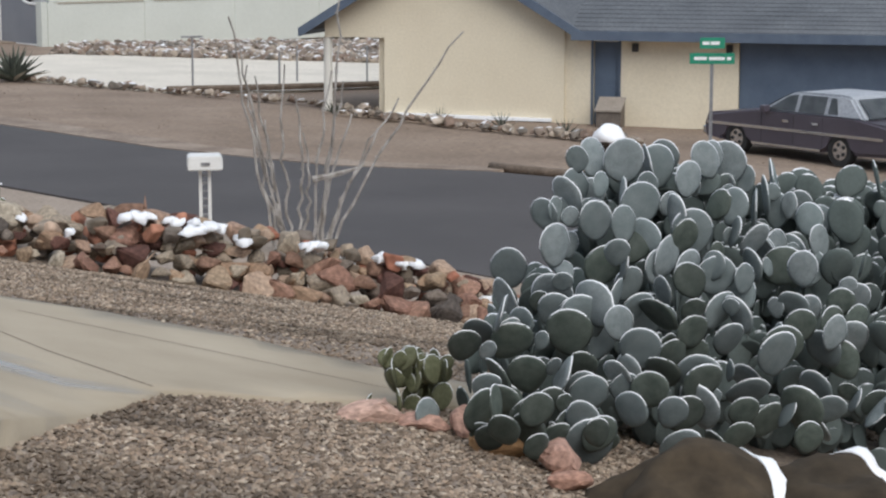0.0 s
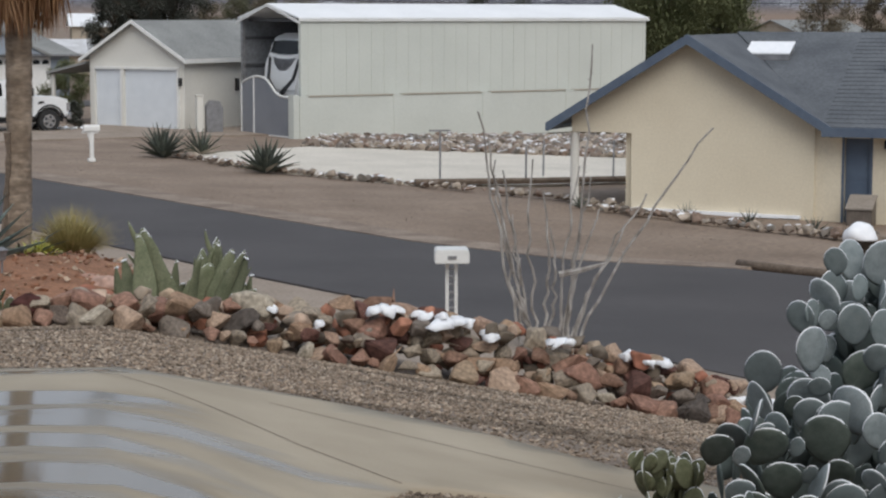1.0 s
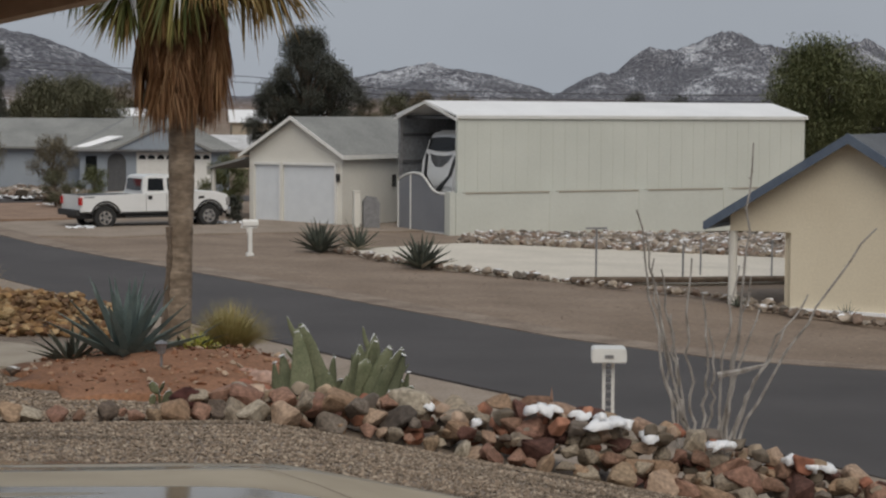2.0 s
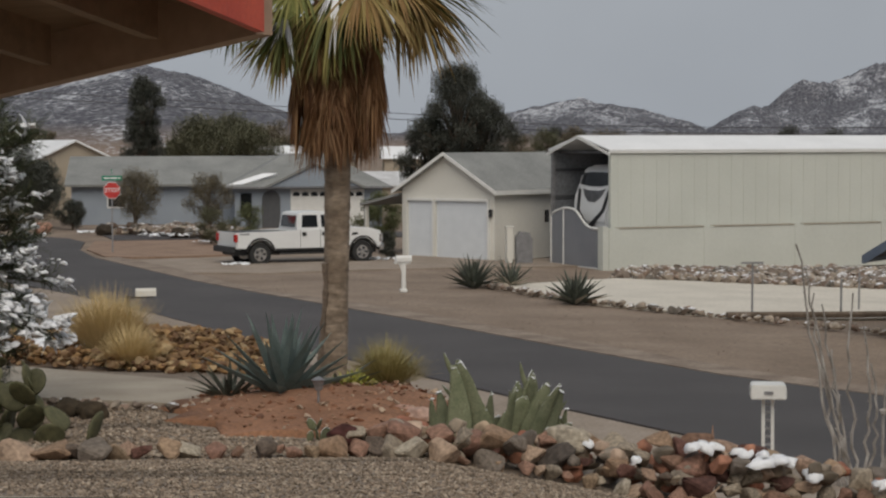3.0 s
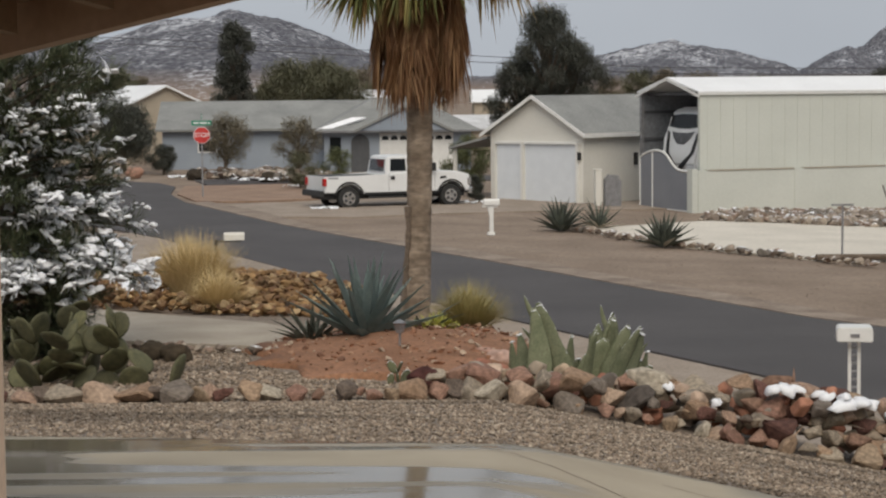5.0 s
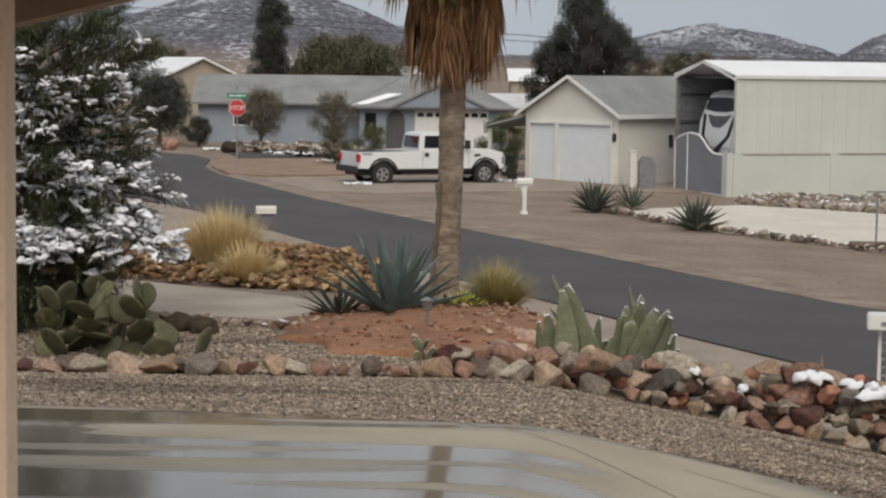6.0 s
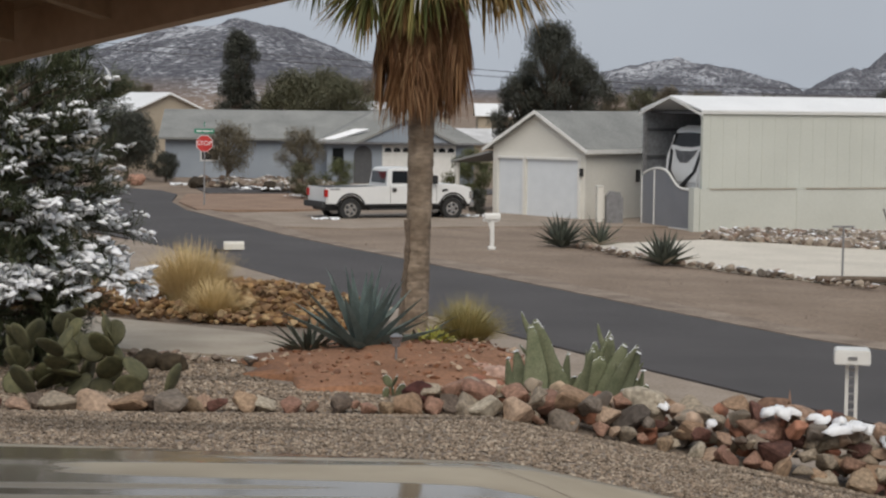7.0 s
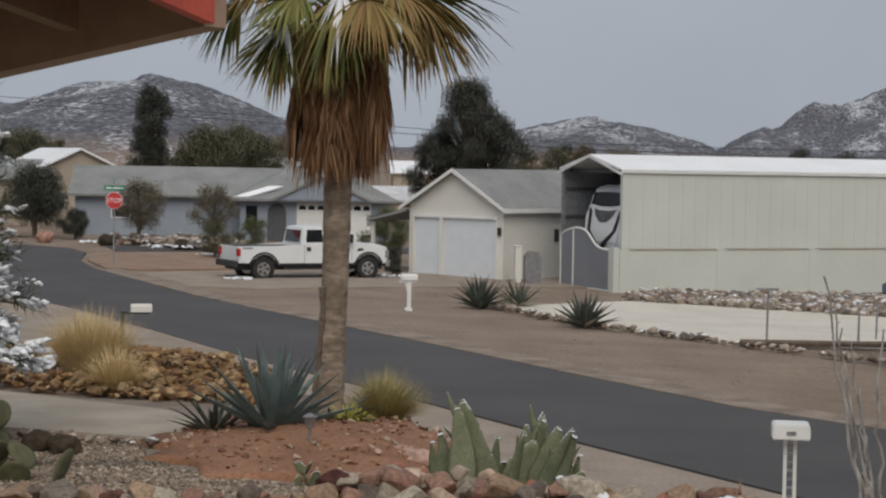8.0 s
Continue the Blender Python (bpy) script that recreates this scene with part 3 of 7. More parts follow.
for a, b in (((0.05, 10.75), (1.62, 8.5)), ((1.2, 10.1), (3.0, 9.1))):
    bm = bmesh.new()
    n = 8
    w = Vector((b[1] - a[1], a[0] - b[0])).normalized() * 0.003
    pr = [(a[0] + (b[0] - a[0]) * i / n, a[1] + (b[1] - a[1]) * i / n) for i in range(n + 1)]
    lo = [bm.verts.new((x - w.x, y - w.y, drive_z(x, y) + 0.0385)) for x, y in pr]
    hi = [bm.verts.new((x + w.x, y + w.y, drive_z(x, y) + 0.0385)) for x, y in pr]
    for i in range(n):
        bm.faces.new((lo[i], lo[i + 1], hi[i + 1], hi[i]))
    part("joint", bm, BARK, driveway, "dark expansion joint")
sheet("side_drive", [(-9, 23.0), (-3.4, 21.7), (-1.7, 20.9), (-1.15, 21.2), (-1.5, 22.6), (-2.0, 23.6), (-4.2, 25.6), (-9, 27.5)], 0.6, 0.05, CONCRETE, "pale tan concrete side drive", "driveway", 0.2)
sheet("neighbour_drive", [(-8.3, 71.5), (-3, 70.2), (3, 74), (11, 79), (11, 83), (2, 82.5), (-7, 80), (-9.6, 77)], 2, 0.03, VERGE, "pale sandy concrete driveway in front of the garage", "driveway", 0.2)


sheet("bare_slope", [(-11.9, 94.5), (-11.3, 87), (-9.85, 81.4), (-8.6, 80.6), (-6.8, 81), (-3.5, 83.5), (-3.2, 92), (-6, 96)], 1.2, 0.05, RED_DIRT, "bare reddish-brown dirt slope at the road bend", "dirt", 0.2)


def red_bed(x, y):
    d = math.hypot((x + 0.1) / 1.9, (y - 20.6) / 2.9)
    return ground_z(x, y) + 0.22 * max(0, 1 - d) + 0.03 * noise.noise((x * 3, y * 3, 0)) - 0.02


bm_pts = [(-0.1 + 1.75 * (1 + 0.12 * math.sin(3 * k)) * math.cos(k * math.tau / 26), 20.8 + 2.75 * (1 + 0.1 * math.sin(2.3 * k)) * math.sin(k * math.tau / 26)) for k in range(26)]
sheet("red_soil_bed", bm_pts, 0.3, 0.05, RED_SOIL, "mounded rust-red soil bed around the palm", "soil bed", 0.25, zf=red_bed, smooth=True)
sheet("pale_pad", [(4.4, 64.9), (6.0, 59.6), (7.5, 57.6), (10.2, 54.0), (13.5, 54.6), (17.5, 56.4), (20.5, 62), (21.0, 67.5), (9.2, 70.2)], 2, 0.04, PALE_FILL, "pale crushed-stone parking pad", "pad", 0.25)


# ---- mountains ----
def mountain_mat():
    m, t, b = nodes_of("snow_dusted_hill")
    N, L = t.nodes.new, t.links.new
    co = N("ShaderNodeTexCoord")
    n1, n2 = N("ShaderNodeTexNoise"), N("ShaderNodeTexNoise")
    for n, s in ((n1, 0.02), (n2, 0.4)):
        n.inputs["Scale"].default_value, n.inputs["Detail"].default_value, n.inputs["Roughness"].default_value = s, 8, 0.7
        L(co.outputs["Object"], n.inputs[0])
    r = N("ShaderNodeValToRGB")
    e = r.color_ramp.elements
    e[0].position, e[1].position = 0.42, 0.6
    # rock tones raised and blued, with distance haze put into the colour
    e[0].color, e[1].color = (0.075, 0.078, 0.096, 1), (0.2, 0.2, 0.216, 1)
    L(n2.outputs[0], r.inputs[0])
    sep = N("ShaderNodeSeparateXYZ")
    L(co.outputs["Object"], sep.inputs[0])
    hi = N("ShaderNodeMapRange")
    hi.inputs[1].default_value, hi.inputs[2].default_value = 2, 26
    hi.inputs[3].default_value, hi.inputs[4].default_value = -0.08, 0.02
    L(sep.outputs[2], hi.inputs[0])
    ad, ad2 = N("ShaderNodeMath"), N("ShaderNodeMath")
    L(n1.outputs[0], ad.inputs[0])
    L(n2.outputs[0], ad.inputs[1])
    L(ad.outputs[0], ad2.inputs[0])
    L(hi.outputs[0], ad2.inputs[1])
    sm = N("ShaderNodeMapRange")
    sm.inputs[1].default_value, sm.inputs[2].default_value, sm.inputs[4].default_value = 1.03, 1.17, 0.8
    L(ad2.outputs[0], sm.inputs[0])
    low = N("ShaderNodeMapRange")
    low.inputs[1].default_value, low.inputs[2].default_value = 13, 3
    L(sep.outputs[2], low.inputs[0])
    mx0 = N("ShaderNodeMix")
    mx0.data_type = "RGBA"
    L(low.outputs[0], mx0.inputs[0])
    L(r.outputs[0], mx0.inputs[6])
    mx0.inputs[7].default_value = (0.24, 0.185, 0.15, 1)
    mx = N("ShaderNodeMix")
    mx.data_type = "RGBA"
    L(sm.outputs[0], mx.inputs[0])
    L(mx0.outputs[2], mx.inputs[6])
    mx.inputs[7].default_value = (0.6, 0.62, 0.66, 1)
    L(mx.outputs[2], b.inputs["Base Color"])
    b.inputs["Roughness"].default_value = 1.0
    b.inputs["Specular IOR Level"].default_value = 0.0
    return m


MOUNTAIN = mountain_mat()


def mountain(dist, peaks, seed, label, depth=260.0):
    """A rough ridge across the view at a distance; peaks of (bearing, height angle, left spread, right spread) in degrees."""
    bm = bmesh.new()
    az0 = min(p[0] - 2.5 * p[2] for p in peaks)
    az1 = max(p[0] + 2.5 * p[3] for p in peaks)
    na, nd = int((az1 - az0) / 0.09), 46
    rows = []
    for j in range(nd + 1):
        f = j / nd * 2 - 1
        d = dist + depth * f
        row = []
        for i in range(na + 1):
            az = az0 + (az1 - az0) * i / na
            h = 0.0
            for a, e, l, r in peaks:
                w = l if az < a else r
                h = max(h, e * max(0.0, 1 - (abs(az - a) / w) ** 1.25) if w > 0 else 0)
            x, y = d * math.sin(radians(az)), d * math.cos(radians(az))
            z = dist * math.tan(radians(h)) * (1 - abs(f)) ** 0.8
            rough = noise.fractal((x * 0.013 + seed, y * 0.013, seed), 0.8, 2.1, 7)
            z += (1 - abs(f)) * (4.0 + 0.10 * z) * rough * (dist / 1000.0)
            row.append(bm.verts.new((x, y, z + EYE * min(1, 2 * (1 - abs(f))) - 3 * abs(f))))
        rows.append(row)
    for a, b in zip(rows, rows[1:]):
        for i in range(na):
            bm.faces.new((a[i], a[i + 1], b[i + 1], b[i]))
    tagged(part("mountain", bm, MOUNTAIN), label, "mountain", kind="structure")


mountain(900, [(-5.9, 2.35, 8.5, 7.0), (-10.5, 1.6, 6, 4), (-15, 2.0, 6, 4), (-22, 2.4, 6, 5)], 1.0, "rocky desert hill dusted with snow")
mountain(1400, [(6.4, 1.33, 3.4, 4.6), (5.0, 1.05, 3.0, 2.5), (11.2, 0.95, 2.0, 2.0), (2.0, 0.4, 4, 3), (-1, 0.55, 4, 3)], 5.0, "low distant ridge dusted with snow")
mountain(2000, [(14.8, 2.1, 5.5, 9.0), (12.6, 1.45, 3, 3), (17.6, 1.7, 3, 8), (25, 1.6, 6, 8), (34, 2.2, 7, 8)], 9.0, "high rocky mountain with snow on its upper slopes")


# ---- buildings ----
def frame_at(x, y, z, along):
    """A pose whose x axis runs along a plan direction."""
    return Matrix.Translation((x, y, z)) @ Matrix.Rotation(math.atan2(along[1], along[0]), 4, "Z")


def gable_roof(bm, x0, x1, y0, y1, eave, ridge, t, over=0.4, gable=0.3, axis="x"):
    """Two slabs with the ridge along an axis."""
    if axis == "x":
        mid = (y0 + y1) / 2
        sl = (ridge - eave) / (mid - y0)
        lo = eave - over * sl
        prism(bm, [(y0 - over, lo), (mid, ridge), (y1 + over, lo), (y1 + over, lo + t), (mid, ridge + t), (y0 - over, lo + t)], x0 - gable, x1 + gable, "x")
    else:
        mid = (x0 + x1) / 2
        sl = (ridge - eave) / (mid - x0)
        lo = eave - over * sl
        prism(bm, [(x0 - over, lo), (mid, ridge), (x1 + over, lo), (x1 + over, lo + t), (mid, ridge + t), (x0 - over, lo + t)], y0 - gable, y1 + gable, "y")
    return bm


def rv_shed():
    # local x runs along the long side wall, y along the open end towards the back
    z = -0.35
    th = thing("rv_shed", "tall cream metal shed with snowy white roof and open end", "shed", frame_at(9.7, 76.0, z, (15.7, 7.0)))
    L, W, H, R = 17.0, 4.5, 4.58, 5.1
    part("side_wall", boxed(0, L, 0, 0.08, 0, H), SHED_SKIN, th)
    # far side wall in a darker blue-grey than the near one
    part("side_wall", boxed(0, L, W - 0.08, W, 0, H), GREY_STEEL, th)
    part("back_wall", prism(bmesh.new(), [(0.08, 0), (W - 0.08, 0), (W - 0.08, H), (W / 2, R), (0.08, H)], L - 0.08, L, "x"), SHED_SKIN, th)
    for i in range(30):
        part("rib", boxed(0.3 + i * 0.57, 0.33 + i * 0.57, -0.012, -0.001, 1.6, H - 0.05), SHED_SKIN, th)
    bm = gable_roof(bmesh.new(), 0, L, 0, W, H, R, 0.06, 0.06, 0.12)
    part("roof", bm, ROOF_WHITE, th, "white metal roof under thin snow")
    part("eave_trim", boxed(-0.12, L + 0.12, -0.1, -0.05, H - 0.1, H - 0.03), WHITE, th)
    for y in (0.0, W - 0.12):
        part("corner_post", boxed(-0.03, 0.09, y - 0.02, y + 0.14, 0, H), SHED_SKIN if y == 0 else GREY_METAL, th)
    part("gable_trim", prism(bmesh.new(), [(-0.12, H - 0.2), (W / 2, R - 0.06), (W + 0.12, H - 0.2), (W + 0.12, H - 0.1), (W / 2, R + 0.05), (-0.12, H - 0.1)], -0.17, -0.125, "x"), WHITE, th)
    for k in range(4):
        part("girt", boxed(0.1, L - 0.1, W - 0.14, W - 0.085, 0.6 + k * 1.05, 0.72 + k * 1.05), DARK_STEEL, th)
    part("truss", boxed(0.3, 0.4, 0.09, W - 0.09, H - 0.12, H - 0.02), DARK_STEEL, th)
    part("floor_slab", boxed(0, L, 0, W, -0.3, 0.02), CONCRETE, th)
    return th


shed = rv_shed()


def motorhome():
    m = frame_at(9.7, 76.0, -0.33, (15.7, 7.0)) @ Matrix.Translation((0.4, 2.12, 0.42)) @ Matrix.Diagonal((1, 1.16, 1.08, 1))
    th = thing("motorhome", "white motorhome with dark swoosh markings parked in the shed", "motorhome", m)
    prof = [(0.25, 0.2), (8.5, 0.2), (8.5, 3.3), (0.75, 3.3), (0.35, 3.05), (0.1, 2.2), (-0.15, 1.2), (0.0, 0.5)]
    bm = prism(bmesh.new(), prof, -1.15, 1.2)
    bmesh.ops.bevel(bm, geom=bm.edges[:], offset=0.13, segments=3, affect="EDGES")
    part("body", bm, WHITE_GLOSS, th, smooth=False)
    # markings on the nose, each a strip that lies on the sloping cap
    def strip(name, pts, mat_):
        b2 = bmesh.new()
        vs = []
        for y, z in pts:
            x = lerp(z, [0.5, 1.2, 2.2, 3.05, 3.3], [0.0, -0.15, 0.1, 0.35, 0.75]) - 0.025
            vs.append(b2.verts.new((x, y, z)))
        n = len(vs) // 2
        for i in range(n - 1):
            b2.faces.new((vs[2 * i], vs[2 * i + 2], vs[2 * i + 3], vs[2 * i + 1]))
        bmesh.ops.solidify(b2, geom=b2.faces[:], thickness=0.02)
        part(name, b2, mat_, th)
    strip("windshield", [(-0.95, 2.62), (-0.9, 3.02), (-0.3, 2.55), (-0.3, 3.06), (0.35, 2.55), (0.35, 3.06), (1.0, 2.62), (0.95, 3.02)], GLASS)
    strip("lower_windshield", [(-0.5, 2.2), (-0.7, 2.46), (-0.2, 2.0), (-0.3, 2.4), (0.25, 2.0), (0.35, 2.4), (0.55, 2.2), (0.75, 2.46)], GREY_METAL)
    for s in (-1, 1):
        strip("swoosh", [(s * 1.05, 2.5), (s * 0.85, 2.4), (s * 0.9, 1.7), (s * 0.7, 1.7), (s * 0.35, 1.15), (s * 0.3, 1.4), (0, 0.85), (0, 1.15)], DARK_STEEL)
        strip("headlight", [(s * 0.95, 0.75), (s * 0.6, 0.6), (s * 0.95, 1.0), (s * 0.55, 0.8)], GLASS)
    for x in (1.2, 6.5):
        for y in (-1.0, 1.05):
            wheel = part("wheel", disc(bmesh.new(), (x, y, 0.12), 0.42, 0.25, "y", 20, 0.2), RUBBER, th)
            part("rim", disc(bmesh.new(), (x, y, 0.12), 0.21, 0.2, "y", 16), CHROME, wheel)
    return th


motorhome()


def block_wall():
    # low block wall with capped bays, running beside the shed
    th = thing("block_wall", "cream rendered block wall with shallow panel bays", "garden wall", frame_at(9.35, 75.6, -0.4, (15.7, 7.0)))
    part("wall", boxed(0, 18.0, -0.12, 0.1, 0, 1.7), SHED_SKIN, th)
    for k in range(4):
        part("cap", boxed(0.62 + k * 4.25, 4.4 + k * 4.25, -0.15, 0.12, 1.7, 1.74), CONCRETE, th)
        part("pier", boxed(0.18 + k * 4.25, 0.6 + k * 4.25, -0.145, -0.121, 0, 1.73), SHED_SKIN, th)
    part("end_pier", boxed(-0.12, 0.12, -0.2, 0.18, 0, 1.78), SHED_SKIN, th)
    # gate of grey mesh with a curved white top rail
    g = thing("yard_gate", "grey mesh gate with curving white top rail", "gate", frame_at(9.38, 75.75, -0.35, (-1.75, 4.2)))
    top = [(0.1 + 0.2 * i, 1.62 + 0.75 / (1 + math.exp(-(0.2 * i - 1.6) * 4.2)) - 0.15 * max(0, (0.2 * i - 2.6)) ** 2) for i in range(21)]
    bm = bmesh.new()
    tube(bm, [(x, 0, z) for x, z in top], [0.05] * len(top), 6)
    part("top_rail", bm, WHITE, g, smooth=True)
    for x in (0.1, 3.1, 4.1):
        bm = bmesh.new()
        tube(bm, [(x, 0, 0), (x, 0, lerp(x, [p[0] for p in top], [p[1] for p in top]))], [0.045, 0.045], 6)
        part("gate_post", bm, WHITE, g)
    part("bottom_rail", boxed(0.1, 4.1, -0.03, 0.03, 0.08, 0.16), WHITE, g)
    bm = prism(bmesh.new(), [(0.12, 0.16)] + [(4.08, 0.16)] + [(x, z - 0.05) for x, z in top[::-1]], -0.01, 0.01)
    part("mesh_panel", bm, GATE_MESH, g, "pale blue-grey woven mesh")


block_wall()


def garage():
    # local x along the front from its far corner to the near one, y goes back
    dx, dy = 5.3 - 1.9, 80.2 - 83.0
    n = math.hypot(dx, dy)
    th = thing("garage", "cream garage with grey shingle roof and two white doors", "garage", frame_at(2.04, 83.0, -0.15, (dx, dy)))
    W, D, H, R = n * 1.05, 8.5, 2.86, 4.2
    bm = bmesh.new()
    prism(bm, [(0, 0), (W, 0), (W, H), (W / 2, R), (0, H)], 0, 0.15)
    part("front_wall", bm, CREAM, th)
    part("side_wall", boxed(W - 0.15, W, 0.15, D, 0, H), CREAM, th)
    part("side_wall", boxed(0, 0.15, 0.15, D, 0, H), CREAM, th)
    part("back_wall", prism(bmesh.new(), [(0.15, 0), (W - 0.15, 0), (W - 0.15, H), (W / 2, R - 0.1), (0.15, H)], D - 0.15, D), CREAM, th)
    part("roof", gable_roof(bmesh.new(), 0, W, 0, D, H, R, 0.1, 0.26, 0.3, "y"), SHINGLE_GREY, th, "grey asphalt shingle roof")
    for s in (0, 1):
        pts = [(-0.3, H - 0.24), (W / 2, R - 0.02), (W / 2, R + 0.12), (-0.3, H - 0.1)]
        if s:
            pts = [(W - u, v) for u, v in pts]
        part("barge_board", prism(bmesh.new(), pts, -0.36, -0.305), WHITE, th)
    part("eave_board", boxed(W + 0.265, W + 0.3, -0.3, D + 0.3, H - 0.24, H - 0.06), WHITE, th)
    for x0, x1 in ((0.34, 1.6), (1.78, W - 0.3)):
        d = part("garage_door", boxed(x0, x1, -0.03, -0.002, 0.03, 2.36), DOOR_WHITE, th, "white panelled garage door")
        for k in range(4):
            part("panel", boxed(x0 + 0.05, x1 - 0.05, -0.036, -0.031, 0.06 + k * 0.575, 0.615 + k * 0.575), DOOR_WHITE, d)
        part("door_frame", boxed(x0 - 0.1, x0 - 0.001, -0.13, -0.001, 0, 2.46), CREAM, th)
        part("door_frame", boxed(x1 + 0.001, x1 + 0.08, -0.13, -0.001, 0, 2.46), WHITE, th)
        part("lintel", boxed(x0, x1, -0.15, -0.001, 2.365, 2.46), WHITE, th)
    part("wall_lamp", boxed(W + 0.002, W + 0.12, 3.5, 3.65, 1.45, 1.95), BLACK, th)
    part("wall_lamp", boxed(W - 0.22, W - 0.1, -0.12, -0.002, 1.75, 2.05), BLACK, th)
    # lean-to carport roof on the far side
    part("lean_to_roof", prism(bmesh.new(), [(-2.4, 2.1), (-0.36, 2.55), (-0.36, 2.65), (-2.4, 2.2)], 0.2, 5.0), SHINGLE_GREY, th)
    for y in (0.4, 4.8):
        part("lean_to_post", boxed(-2.3, -2.18, y, y + 0.12, 0, 2.1), CREAM, th)
    part("lean_to_wall", boxed(-2.4, -0.01, 4.9, 5.0, 0, 2.1), BLUE_HOUSE, th)


garage()


def yellow_house():
    # local x runs along the street front to the right, y goes back; the gable wing ends at x = 0
    th = thing("yellow_house", "pale yellow stucco house with slate-blue trim and roof", "house", frame_at(18.2, 45.4, -0.55, (0.831, -0.556)))
    H, R, D, E = 2.5, 4.36, 12.5, 8.4
    xl, xr, xm, o = -6.2, -0.1, -3.14, 0.5
    sl = (R - H) / (xr - xm)
    # gable wall with the open porch corner
    part("gable_wall", prism(bmesh.new(), [(-4.65, 0), (xr, 0), (xr, H), (xm, R), (xl, H), (xl, 2.05), (-4.65, 2.05)], 0, 0.2), YELLOW, th)
    part("porch_wall", boxed(-4.85, -4.65, 0.2, 5.5, 0, 2.3), YELLOW, th)
    part("wing_wall", boxed(xr - 0.2, xr, 0.2, 0.45, 0, H), YELLOW, th)
    part("back_wall", boxed(xl, D, E - 0.2, E, 0, H), YELLOW, th)
    part("end_wall", boxed(D - 0.2, D, 0.5, E - 0.2, 0, H), YELLOW, th)
    # front wall with its two openings, a little behind the gable
    y = 0.08
    for x0, x1, z0, z1 in ((xr, 0.6, 0, H), (0.6, 1.22, 2.05, H), (1.22, 4.09, 0, H), (4.09, 9.2, 2.15, H), (9.2, D, 0, H)):
        part("front_wall", boxed(x0, x1, y, y + 0.2, z0, z1), YELLOW, th)
    door = part("door", boxed(0.61, 1.21, y + 0.1, y + 0.15, 0, 2.04), BLUE_DOOR, th, "slate-blue flush door")
    part("door_panel", boxed(0.7, 1.12, y + 0.085, y + 0.099, 0.15, 1.0), BLUE_DOOR, door)
    part("door_panel", boxed(0.7, 1.12, y + 0.085, y + 0.099, 1.1, 1.92), BLUE_DOOR, door)
    part("door_frame", boxed(0.54, 0.6, y - 0.02, y - 0.002, 0, 2.1), BLUE_TRIM, th)
    part("door_frame", boxed(1.22, 1.27, y - 0.02, y - 0.002, 0, 2.1), BLUE_TRIM, th)
    gd = part("garage_door", boxed(4.1, 9.19, y + 0.1, y + 0.16, 0, 2.14), BLUE_DOOR, th, "wide slate-blue garage door")
    for k in range(4):
        part("panel", boxed(4.16, 9.13, y + 0.094, y + 0.099, 0.06 + k * 0.52, 0.55 + k * 0.52), BLUE_DOOR, gd)
    # gable wing roof, ridge running back
    t = 0.1
    for s in (-1, 1):
        e = xm + s * (xr - xm + o)
        lo = H - o * sl
        part("roof", prism(bmesh.new(), [(e, lo), (xm, R), (xm, R + t), (e, lo + t)], -0.45, 5.0), SHINGLE_BLUE, th, "weathered slate-blue shingle roof")
        part("barge_board", prism(bmesh.new(), [(e, lo - 0.12), (xm, R - 0.12), (xm, R + t + 0.02), (e, lo + t + 0.02)], -0.51, -0.452), BLUE_TRIM, th, "slate-blue barge board")
        part("gutter", boxed(min(e, e + s * 0.05), max(e, e + s * 0.05), -0.5, 3.0, lo - 0.1, lo + t), BLUE_TRIM, th)
    # main roof, ridge along the front
    ey, ez, ry, rz = y - 0.55, 1.0, 4.3, R + 0.05
    ez = H - 0.28
    ms = (rz - ez) / (ry - ey)
    part("main_roof", prism(bmesh.new(), [(ey, ez), (ry, rz), (E + 0.5, ez), (E + 0.5, ez + t), (ry, rz + t), (ey, ez + t)], 0.16, D + 0.5, "x"), SHINGLE_BLUE, th, "weathered slate-blue shingle roof")
    # the main slope runs on behind the gable, up its valley
    bm = bmesh.new()
    tri = [(0.158, ey + 0.2), (0.158, ry), (xm, ry)]
    lo3 = [bm.verts.new((px, py, ez + (py - ey) * ms + 0.01)) for px, py in tri]
    hi3 = [bm.verts.new((px, py, ez + (py - ey) * ms + t)) for px, py in tri]
    bm.faces.new(lo3)
    bm.faces.new(hi3[::-1])
    for k in range(3):
        bm.faces.new((lo3[k], hi3[k], hi3[(k + 1) % 3], lo3[(k + 1) % 3]))
    part("valley_roof", bm, SHINGLE_BLUE, th)
    for k in range(24):
        u = ey + 0.2 * k
        if u + 0.19 < ry:
            part("shingle_course", prism(bmesh.new(), [(u, ez + t + (u - ey) * ms), (u + 0.19, ez + t + (u + 0.19 - ey) * ms), (u + 0.19, ez + t + (u + 0.19 - ey) * ms + 0.004), (u, ez + t + (u - ey) * ms + 0.02)], 0.16, D + 0.5, "x"), SHINGLE_BLUE, th)
    part("fascia", boxed(0.16, D + 0.5, ey - 0.06, ey - 0.003, ez - 0.12, ez + t), BLUE_TRIM, th, "slate-blue fascia board")
    part("soffit", boxed(0.16, D + 0.5, ey, y - 0.003, ez - 0.1, ez - 0.06), YELLOW, th)
    # skylight with snow
    u0, u1 = 2.75, 3.35
    z0, z1 = ez + t + (u0 - ey) * ms, ez + t + (u1 - ey) * ms
    sk = part("skylight", prism(bmesh.new(), [(u0, z0 + 0.01), (u1, z1 + 0.01), (u1, z1 + 0.16), (u0, z0 + 0.16)], -2.5, -1.4, "x"), GREY_METAL, th)
